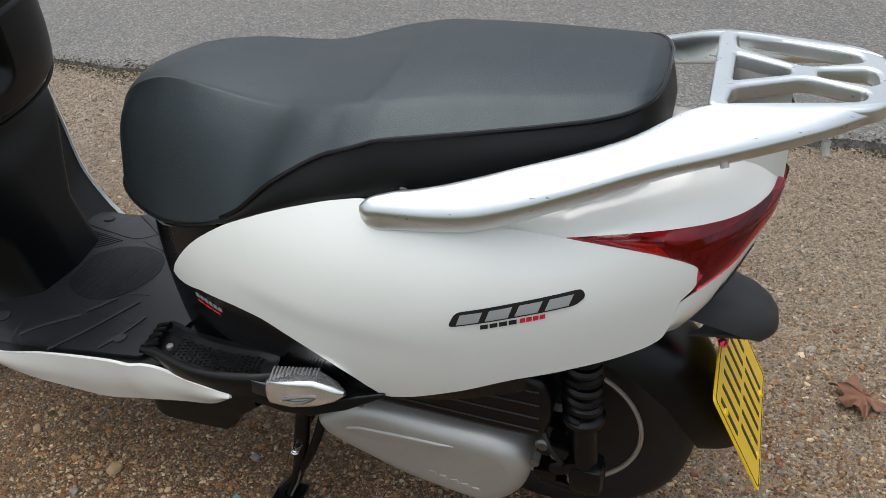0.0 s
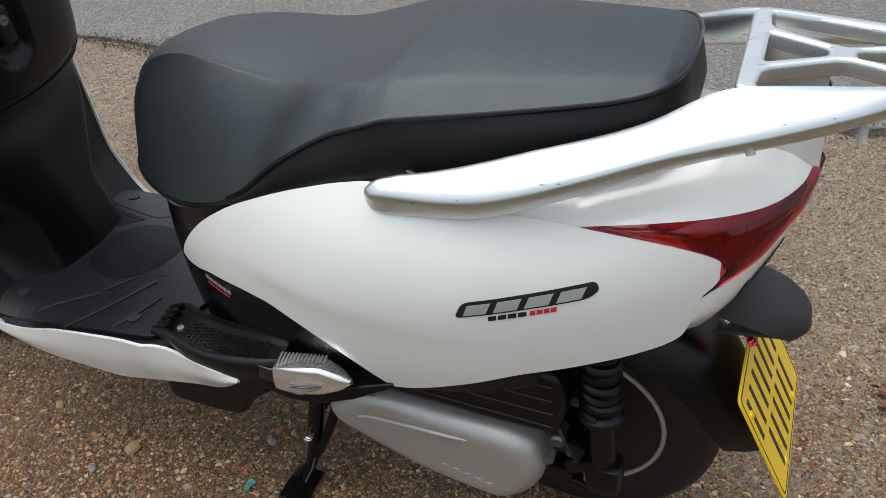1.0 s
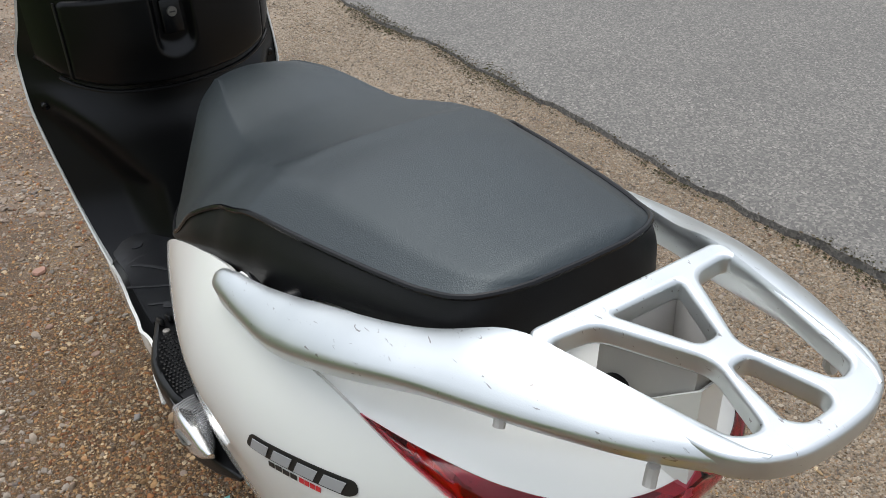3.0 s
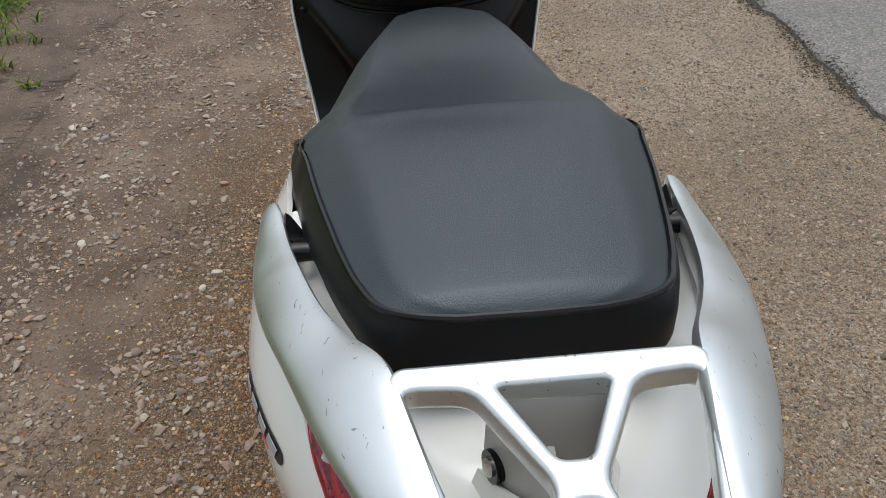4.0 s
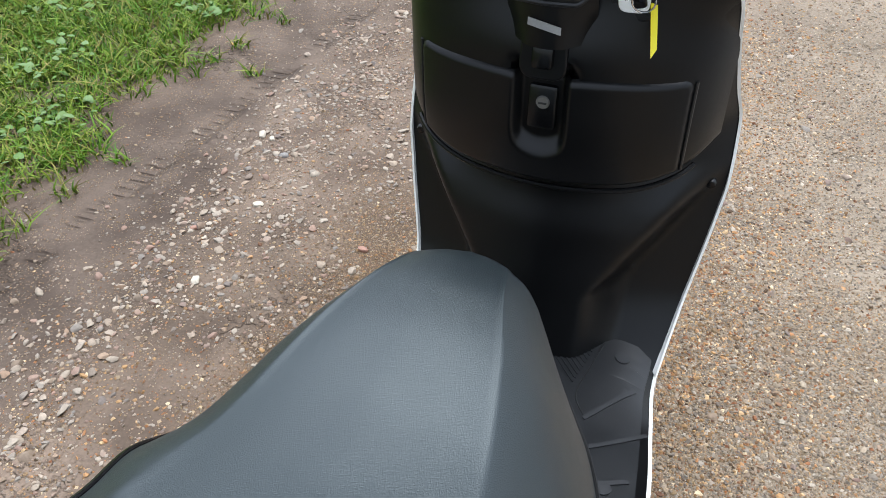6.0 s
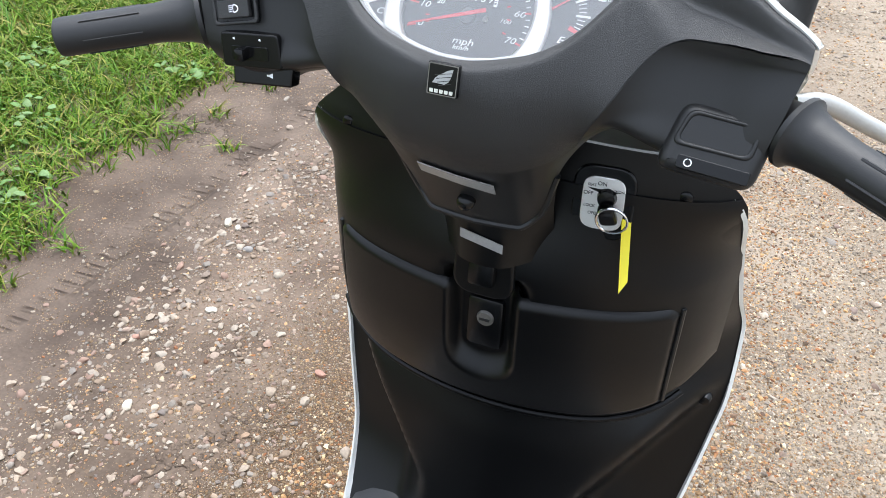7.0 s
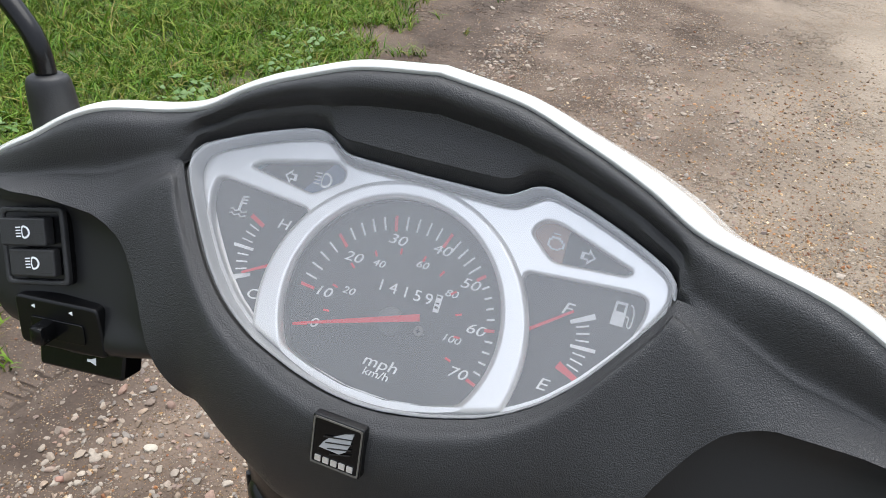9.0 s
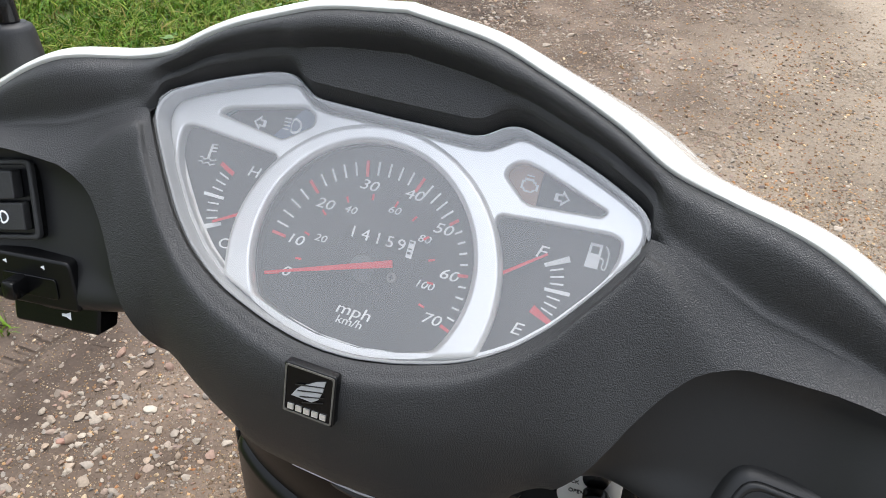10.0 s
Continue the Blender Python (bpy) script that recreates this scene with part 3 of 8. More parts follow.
# ---- seat
SEAT = spl([-0.074, -0.068, -0.052, -0.02, 0.03, 0.09, 0.135, 0.17, 0.211, 0.233, 0.248, 0.29, 0.36, 0.42, 0.50, 0.56, 0.61, 0.65, 0.685, 0.704],
           # top z, shoulder x, shoulder drop, seam x, seam z, foot x, foot z, fullness
           [(0.776, 0.035, 0.003, 0.048, 0.773, 0.055, 0.722, 0.72), (0.780, 0.058, 0.004, 0.071, 0.772, 0.078, 0.722, 0.72), (0.785, 0.080, 0.007, 0.096, 0.769, 0.103, 0.722, 0.72),
            (0.7855, 0.097, 0.010, 0.117, 0.763, 0.124, 0.722, 0.72), (0.7850, 0.107, 0.013, 0.132, 0.757, 0.142, 0.716, 0.72), (0.7848, 0.116, 0.016, 0.145, 0.750, 0.157, 0.706, 0.72),
            (0.7838, 0.122, 0.018, 0.154, 0.745, 0.167, 0.689, 0.72), (0.7820, 0.127, 0.019, 0.160, 0.741, 0.174, 0.677, 0.72), (0.7765, 0.131, 0.020, 0.166, 0.736, 0.179, 0.668, 0.72),
            (0.7745, 0.133, 0.021, 0.168, 0.733, 0.182, 0.663, 0.70), (0.7685, 0.132, 0.018, 0.169, 0.728, 0.184, 0.657, 0.66), (0.7570, 0.128, 0.014, 0.168, 0.713, 0.188, 0.647, 0.62), (0.7435, 0.116, 0.014, 0.183, 0.674, 0.192, 0.628, 0.58),
            (0.739, 0.106, 0.012, 0.187, 0.624, 0.190, 0.610, 0.62), (0.741, 0.088, 0.010, 0.1715, 0.583, 0.172, 0.580, 0.69), (0.737, 0.070, 0.009, 0.1515, 0.566, 0.152, 0.563, 0.70),
            (0.7245, 0.057, 0.010, 0.1255, 0.558, 0.126, 0.555, 0.72), (0.703, 0.047, 0.012, 0.0995, 0.555, 0.100, 0.552, 0.78), (0.667, 0.028, 0.016, 0.0675, 0.557, 0.068, 0.554, 0.78), (0.636, 0.012, 0.010, 0.0335, 0.559, 0.034, 0.556, 0.75)])
ys = np.concatenate([np.linspace(0.704, 0.66, 8), np.linspace(0.65, 0.31, 32), np.linspace(0.30, 0.20, 30), np.linspace(0.19, -0.04, 26), np.linspace(-0.046, -0.074, 9)])
cover, skirt_l, seam_l = [], [], []
for y in ys:
    zt, xs, ds, xm, zm, xf, zf, full = SEAT(y)
    slim = smooth_step(y, -0.06, -0.01) * smooth_step(y, 0.28, 0.20)
    xm, xf, xs = xm - 0.008 * slim, xf - 0.005 * slim, xs * 0.95 - 0.004 * slim
    ds += 0.0025
    # the raised rear pad begins further forward down its sides
    near = smooth_step(y, 0.17, 0.22) * smooth_step(y, 0.42, 0.33)
    half = [(-xm, zm)]
    for wide, drop, fall, ahead in ((1.0, 0.0, 0.66, 0.060), (0.0, 1.0, 0.41, 0.035), (-0.14, 0.62, 0.27, 0.016), (-0.5, 0.22, 0.075, 0.004), (-1.0, 0.0, 0.0, 0.0)):
        yk = y - ahead * near
        zk = SEAT(yk)[0]
        flat = smooth_step(yk, 0.262, 0.226)
        front = zm + full * (zk - ds - zm) if wide == 1.0 else zk - ds * drop
        half.append((-xs - 0.44 * (xm - xs) if wide == 1.0 else -xs * (1 + wide), front * (1 - flat) + (zk - fall * (zk - zm)) * flat))
    h = catmull(half, 22)
    line = list(h) + [(-x, z) for x, z in h[::-1][1:]]
    yc = y if y > 0 else y * 0.86
    cover.append([(x, yc, z) for x, z in line])
    sk = catmull([(-xm, zm), (-(xm * 0.45 + xf * 0.55) - 0.004, (zm + zf) / 2), (-xf, zf)], 8)
    skirt_l.append([(x, yc + (y - yc) * j / 7, z) for j, (x, z) in enumerate(sk)])
    seam_l.append((-xm - 0.0012, yc, zm))
seat = part("seat", sheet("seat", cover, LEATHER, 0.004), LEATHER, scooter, "two-level black grained vinyl seat")
left = np.array(skirt_l)
right = left[::-1] * [-1, 1, 1]
back = [left[-1] * (1 - t) + right[0] * t + np.array([0, -0.0015 * math.sin(math.pi * t), 0]) for t in np.linspace(0, 1, 8)[1:-1]]
part("skirt", sheet("skirt", np.concatenate([left, back, right]), VINYL, -0.004), VINYL, seat, "smooth black vinyl skirt round the seat")
seam = [p for p in seam_l if p[1] <= 0.447]
loop = [seam[0]] + seam + [(0.0, -0.0652, 0.7735)] + [(-x, y, z) for x, y, z in seam[::-1]]
part("piping", tube("piping", loop[1:], 0.0030, GLOSS, 8), VINYL, seat, "black piping")

# ---- grab rails and rack
RAIL = spl([-0.285, -0.265, -0.235, -0.19, -0.14, -0.10, -0.06, 0.0, 0.07, 0.12, 0.18, 0.215, 0.232, 0.240],
           # inner x, inner z, outer x, outer z, low z
           [(0.050, 0.782, 0.058, 0.776, 0.766), (0.064, 0.7833, 0.078, 0.775, 0.763), (0.071, 0.7838, 0.098, 0.771, 0.755), (0.0795, 0.7838, 0.120, 0.764, 0.744),
            (0.0915, 0.7838, 0.141, 0.755, 0.733), (0.098, 0.7815, 0.154, 0.747, 0.724), (0.119, 0.757, 0.167, 0.738, 0.713), (0.145, 0.740, 0.187, 0.718, 0.692), (0.164, 0.722, 0.204, 0.695, 0.668),
            (0.176, 0.707, 0.212, 0.682, 0.652), (0.187, 0.692, 0.213, 0.675, 0.649), (0.193, 0.686, 0.213, 0.673, 0.645), (0.197, 0.680, 0.211, 0.669, 0.649), (0.201, 0.672, 0.206, 0.666, 0.657)])
rail_y = np.concatenate([np.linspace(-0.285, 0.2, 50), np.linspace(0.206, 0.240, 10)])
rail_rows = np.array([RAIL(y) for y in rail_y])
for _ in range(9):
    rail_rows[2:-6] = 0.5 * rail_rows[2:-6] + 0.25 * (rail_rows[1:-7] + rail_rows[3:-5])
RACK_TOP = 0.783
half_out = [(0.0, -0.298), (0.034, -0.296), (0.060, -0.285), (0.077, -0.266), (0.087, -0.225), (0.096, -0.150), (0.099, -0.121), (0.092, -0.113), (0.0, -0.113)]
outer = half_out + [(-x, y) for x, y in half_out[::-1][1:-1]]
hole_r = rounded([(0.050, -0.135), (0.092, -0.131), (0.058, -0.262), (0.036, -0.268), (0.013, -0.208)], 0.012)
hole_l = [(-x, y) for x, y in hole_r[::-1]]
hole_m = rounded([(-0.035, -0.134), (0.035, -0.134), (0.009, -0.192), (-0.009, -0.192)], 0.006)
hole_b = rounded([(-0.009, -0.219), (0.009, -0.219), (0.021, -0.270), (0.012, -0.279), (-0.012, -0.279), (-0.021, -0.270)], 0.007)
rack = part("rack", outline("rack", [rounded(outer, 0.012), hole_r, hole_l, hole_m, hole_b], SILVER, 0.020, 0.0045, Matrix.Translation((0, 0, RACK_TOP - 0.020))), SILVER, scooter,
            "scuffed silver luggage rack plate with four openings")
for side in (False, True):
    rings = []
    for y, (xi, zi, xo, zo, zl) in zip(rail_y, rail_rows):
        ctrl = [(xi, zi), (xi * 0.45 + xo * 0.55, zi * 0.5 + zo * 0.5 + 0.004), (xo, zo), (xo - 0.002, (zo + zl) / 2), (xo * 0.7 + xi * 0.3, zl), (xi * 0.75 + xo * 0.25, zl + 0.006), (xi - 0.001, zi * 0.6 + zl * 0.4)]
        ring = catmull(ctrl, 24, True)
        rings.append([(x * (1 if side else -1), y, z) for x, z in ring])
    part("grab_rail", loft("grab_rail", rings, SILVER), SILVER, rack, "scratched silver grab rail")
    s = 1 if side else -1
    for x, y in ((0.134, -0.137), (0.088, -0.232)):
        part("hook", tube("hook", [(s * x, y, 0.750), (s * (x + 0.001), y, 0.741), (s * (x + 0.004), y - 0.002, 0.735)], 0.0045, POCKET, 8), POCKET, rack)
    fold = [[(s * (0.168 + 0.017 * a), 0.152 + 0.045 * b, 0.676 + 0.016 * a + 0.006 * math.sin(5 * b + 3 * a) - 0.006 * b) for a in np.linspace(0, 1, 6)] for b in np.linspace(0, 1, 9)]
    part("rail_bracket", sheet("rail_bracket", fold, SMOOTH_BLACK, 0.002), SMOOTH_BLACK, rack, "folded black bracket inside the rail")
    part("mounting_bolt", tube("mounting_bolt", [(s * 0.145, 0.135, 0.690), (s * 0.178, 0.135, 0.690)], 0.009, GLOSS, 12), GLOSS, rack, "black mounting bolt")

# ---- rear end: mudguard, number plate, wheel, shock absorber
hood = []
for y, z, w, drop in ((-0.110, 0.474, 0.046, 0.02), (-0.148, 0.483, 0.054, 0.026), (-0.185, 0.480, 0.057, 0.028), (-0.210, 0.469, 0.056, 0.024), (-0.228, 0.455, 0.051, 0.018), (-0.237, 0.443, 0.045, 0.012), (-0.239, 0.433, 0.041, 0.006),
                      (-0.235, 0.427, 0.038, 0.0), (-0.215, 0.425, 0.039, 0.0), (-0.180, 0.424, 0.043, 0.0), (-0.150, 0.422, 0.047, 0.0)):
    row = []
    for a in np.linspace(-1, 1, 19):
        row.append((a * w, y + 0.022 * abs(a) ** 3, z - drop * abs(a) ** 4))
    hood.append(row)
part("lamp_hood", sheet("lamp_hood", hood, BLACK, 0.004), BLACK, scooter, "matt black plate lamp hood")
guard = []
for ang, rad, half in ((75, 0.235, 0.082), (95, 0.237, 0.082), (112, 0.240, 0.082), (128, 0.243, 0.082), (145, 0.246, 0.080), (160, 0.250, 0.074), (170, 0.257, 0.064), (178, 0.262, 0.048)):
    c, s_ = math.cos(radians(ang)), math.sin(radians(ang))
    row = []
    for a in np.linspace(-1, 1, 15):
        r2 = rad - 0.055 * abs(a) ** 5
        row.append((a * half, 0.04 + r2 * c, 0.205 + r2 * s_))
    guard.append(row)
part("mudguard", sheet("mudguard", guard, SATIN, 0.004), SATIN, scooter, "matt black rear mudguard")
pm = axes((0, -0.2095, 0.303), (1, 0, 0), (0, 0.0792, 0.1603))
plate = part("number_plate", outline("number_plate", [rounded([(-0.114, -0.089), (0.114, -0.089), (0.114, 0.089), (-0.114, 0.089)], 0.010)], PLATE, 0.003, 0.0006, pm), PLATE, scooter,
             "yellow rear number plate")
for row, n, x0 in ((0.036, 4, -0.101), (-0.040, 3, -0.075)):
    for j in range(n):
        for k in (0.004, 0.030):
            x = x0 + j * 0.054 + k
            part("bar", outline("bar", [[(x, row - 0.032), (x + 0.008, row - 0.032), (x + 0.008, row + 0.032), (x, row + 0.032)]], INK, 0.0006, 0, pm @ Matrix.Translation((0, 0, 0.003))), INK, plate, "black bar")
frame_out = rounded([(-0.110, -0.085), (0.110, -0.085), (0.110, 0.085), (-0.110, 0.085)], 0.008)
frame_in = rounded([(-0.1085, -0.0835), (0.1085, -0.0835), (0.1085, 0.0835), (-0.1085, 0.0835)], 0.007)[::-1]
part("border", outline("border", [frame_out, frame_in], INK, 0.0005, 0, pm @ Matrix.Translation((0, 0, 0.003))), INK, plate, "thin black border line")
for x, z in ((-0.098, 0.05), (0.098, 0.05), (-0.06, -0.075), (0.06, -0.075)):
    part("plate_bolt", lathe("plate_bolt", [(0.001, 0.0062), (0.005, 0.0052), (0.006, 0.003)], PLATE, "z", 12, (0, 0, 0)), PLATE, plate, "yellow plastic bolt cap", pm @ Matrix.Translation((x, z, 0)))
part("reflector", box("reflector", (0.05, 0.012, 0.03), RED, pose(0, -0.172, 0.405, -26), 0.004), RED, scooter, "small red reflector")

AXLE = (0.0, 0.04, 0.207)
# clamp, hose and bolts between the engine cover and the shock absorber
for y, z, r, n in ((0.040, 0.262, 0.011, STEEL), (0.022, 0.246, 0.007, STEEL), (0.018, 0.218, 0.013, SATIN), (-0.004, 0.200, 0.008, STEEL)):
    part("clamp_bolt", tube("clamp_bolt", [(-0.115, y, z), (-0.143, y, z), (-0.146, y, z)], [r, r, r * 0.7], n, 12), n, scooter, "grimy bolt head")
part("breather_hose", tube("breather_hose", [(-0.128, 0.045, 0.285), (-0.142, 0.030, 0.262), (-0.140, 0.014, 0.232), (-0.128, 0.018, 0.196)], 0.005, RUBBER, 8, 14), RUBBER, scooter, "black rubber hose")
part("shock_link", box("shock_link", (0.020, 0.070, 0.014), SATIN, pose(-0.135, 0.010, 0.182, 10), 0.004), SATIN, scooter, "black link plate")
wheel = part("rear_wheel", lathe("rear_wheel", [(0.128, -0.044), (0.134, -0.046), (0.155, -0.052), (0.182, -0.050), (0.200, -0.036), (0.2055, -0.015), (0.207, 0), (0.2055, 0.015), (0.200, 0.036), (0.182, 0.050), (0.155, 0.052), (0.134, 0.046), (0.128, 0.044), (0.1295, 0.03), (0.1295, -0.03)],
                          RUBBER, "x", 64, AXLE), RUBBER, scooter, "black rear tyre on a cast rim")
rim = part("rim", lathe("rim", [(0.131, -0.043), (0.127, -0.046), (0.122, -0.042), (0.119, -0.032), (0.113, -0.028), (0.107, -0.018), (0.101, -0.012), (0.094, -0.009), (0.092, 0.0), (0.094, 0.009), (0.107, 0.018), (0.119, 0.032), (0.127, 0.046), (0.131, 0.043), (0.128, 0.02), (0.128, -0.02)], RIM, "x", 64, AXLE), RIM, wheel, "brownish dirty rim")
for s_ in (-1, 1):
    part("rim_lip", tube("rim_lip", [(s_ * 0.046, 0.04 + 0.127 * math.cos(q), 0.207 + 0.127 * math.sin(q)) for q in np.linspace(0, 2 * math.pi, 64, endpoint=False)], 0.0038, RIM, 8, 0, True), RIM, wheel, "worn rim lip")
for j in range(3):
    a = j * 120 + 20
    m = Matrix.Translation(AXLE) @ Matrix.Rotation(radians(a), 4, "X") @ Matrix(((0, 0, 1, -0.010), (1, 0, 0, 0), (0, 1, 0, 0), (0, 0, 0, 1)))
    arm = rounded([(-0.020, 0.02), (0.020, 0.02), (0.017, 0.055), (0.040, 0.099), (-0.040, 0.099), (-0.017, 0.055)], 0.010, 5)
    part("spoke", outline("spoke", [arm], RIM, 0.020, 0.006, m, 3), RIM, wheel)
part("hub", lathe("hub", [(0.02, -0.06), (0.035, -0.05), (0.045, -0.02), (0.045, 0.03), (0.02, 0.04)], STEEL, "x", 24, AXLE), STEEL, wheel)

shock = part("shock_absorber", tube("shock_absorber", [(-0.125, -0.004, 0.47), (-0.128, -0.02, 0.20)], 0.019, GLOSS, 16), GLOSS, scooter, "black coil spring shock absorber")
turns = 2 * math.pi * 7.5
part("spring", tube("spring", [(-0.1262 + 0.0215 * math.cos(q), -0.0075 + 0.0215 * math.sin(q) - 0.008 * (q / turns - 0.5), 0.462 - 0.132 * q / turns) for q in np.linspace(0, turns, 140)], 0.0072, SATIN, 8),
     SATIN, shock, "black coil spring")
part("spring_seat", lathe("spring_seat", [(0.018, -0.012), (0.029, -0.008), (0.029, 0.0), (0.022, 0.006)], SATIN, "z", 24, (-0.1268, -0.0125, 0.326)), SATIN, shock)
part("lower_mount", box("lower_mount", (0.045, 0.05, 0.055), GLOSS, pose(-0.128, -0.022, 0.205), 0.012), GLOSS, shock)

# ---- engine: belt cover, air filter box, brackets
ENG = rounded([(0.386, 0.242), (0.371, 0.212), (0.329, 0.191), (0.243, 0.154), (0.148, 0.135), (0.115, 0.131), (0.083, 0.152), (0.06, 0.185), (0.053, 0.218), (0.06, 0.248), (0.079, 0.271), (0.107, 0.281), (0.187, 0.285), (0.287, 0.296), (0.326, 0.285)], 0.03, 6)
yz = Matrix(((0, 0, -1, -0.085), (1, 0, 0, 0), (0, 1, 0, 0), (0, 0, 0, 1)))
engine = part("belt_cover", outline("belt_cover", [ENG], ALLOY, 0.090, 0.028, yz, 7), ALLOY, scooter, "silver cast engine belt cover")
inner = rounded([(0.333, 0.246), (0.31, 0.257), (0.23, 0.259), (0.149, 0.258), (0.213, 0.242), (0.289, 0.234)], 0.02, 6)
part("raised_face", outline("raised_face", [inner], ALLOY, 0.010, 0.0048, Matrix.Translation((-0.083, 0, 0)) @ yz, 5), ALLOY, engine, "raised ridge of the cover")
for j in range(5):
    y = 0.195 - j * 0.0165
    part("raised_bar", box("raised_bar", (0.003, 0.011, 0.010), ALLOY, pose(-0.1745, y, 0.188 - j * 0.004, -12, 0, 0), 0.001), ALLOY, engine)
for y, z in ((0.300, 0.300), (0.045, 0.255)):
    part("cover_bolt", tube("cover_bolt", [(-0.155, y, z), (-0.171, y, z)], 0.007, STEEL, 10), STEEL, engine)
AIR = rounded([(0.31, 0.31), (0.11, 0.302), (0.032, 0.302), (0.022, 0.36), (0.035, 0.41), (0.12, 0.43), (0.30, 0.42)], 0.02, 5)
air = part("air_filter_box", outline("air_filter_box", [AIR], SATIN, 0.085, 0.012, yz, 3), SATIN, scooter, "black air filter box with raised ribs")
for j in range(4):
    part("rib", tube("rib", [(-0.170, 0.30, 0.333 + j * 0.022), (-0.170, 0.040, 0.322 + j * 0.024)], 0.0017, BLACK, 6), BLACK, air)
part("engine_block", box("engine_block", (0.17, 0.33, 0.15), GLOSS, pose(0.005, 0.27, 0.26), 0.03), GLOSS, scooter, "dark engine block")
part("swing_arm", box("swing_arm", (0.05, 0.085, 0.06), GLOSS, pose(-0.075, 0.052, 0.215), 0.02), GLOSS, scooter, "black rear swing arm")
for y, z, q in ((0.02, 0.255, 20), (0.0, 0.225, -30), (0.035, 0.20, 0)):
    part("bracket", box("bracket", (0.03, 0.035, 0.02), GLOSS, pose(-0.13, y, z, q), 0.004), GLOSS, scooter)

# ---- stand
stand = part("centre_stand", tube("centre_stand", [(-0.118, 0.420, 0.240), (-0.134, 0.434, 0.150), (-0.138, 0.449, 0.075), (-0.150, 0.470, 0.010)], [0.012, 0.013, 0.011, 0.008], GLOSS, 10, 16), GLOSS, scooter, "black steel centre stand with springs")
part("leg", tube("leg", [(0.10, 0.425, 0.225), (0.125, 0.445, 0.12), (0.155, 0.470, 0.012)], 0.012, GLOSS, 10, 12), GLOSS, stand)
# side stand folded beside it: a flat bar that crosses the leg
part("side_bar", tube("side_bar", [(-0.118, 0.385, 0.225), (-0.136, 0.412, 0.140), (-0.142, 0.446, 0.070), (-0.150, 0.488, 0.014)], [0.008, 0.008, 0.007, 0.006], SATIN, 8, 16), SATIN, stand, "black folded side bar")
part("bright_edge", tube("bright_edge", [(-0.1455, 0.440, 0.085), (-0.150, 0.452, 0.045), (-0.158, 0.466, 0.014)], 0.0018, STEEL, 6), STEEL, stand, "worn steel edge of the leg")
part("pivot", tube("pivot", [(-0.090, 0.425, 0.238), (-0.146, 0.425, 0.238)], 0.012, GLOSS, 14), GLOSS, stand, "black pivot sleeve")
part("crossbar", tube("crossbar", [(-0.115, 0.437, 0.16), (0.115, 0.437, 0.16)], 0.011, GLOSS, 10), GLOSS, stand)
for s in (-1, 1):
    part("foot", box("foot", (0.07, 0.05, 0.008), GLOSS, pose(s * 0.16, 0.474, 0.006, 0, 0, 0), 0.002), GLOSS, stand)
part("spring", tube("spring", [(-0.150 + 0.0062 * math.cos(q), 0.433 + 0.0004 * q + 0.0062 * math.sin(q), 0.148 - 0.0009 * q) for q in np.linspace(0, 2 * math.pi * 4.5, 60)], 0.0016, CHROME, 5), CHROME, stand, "bright steel spring")

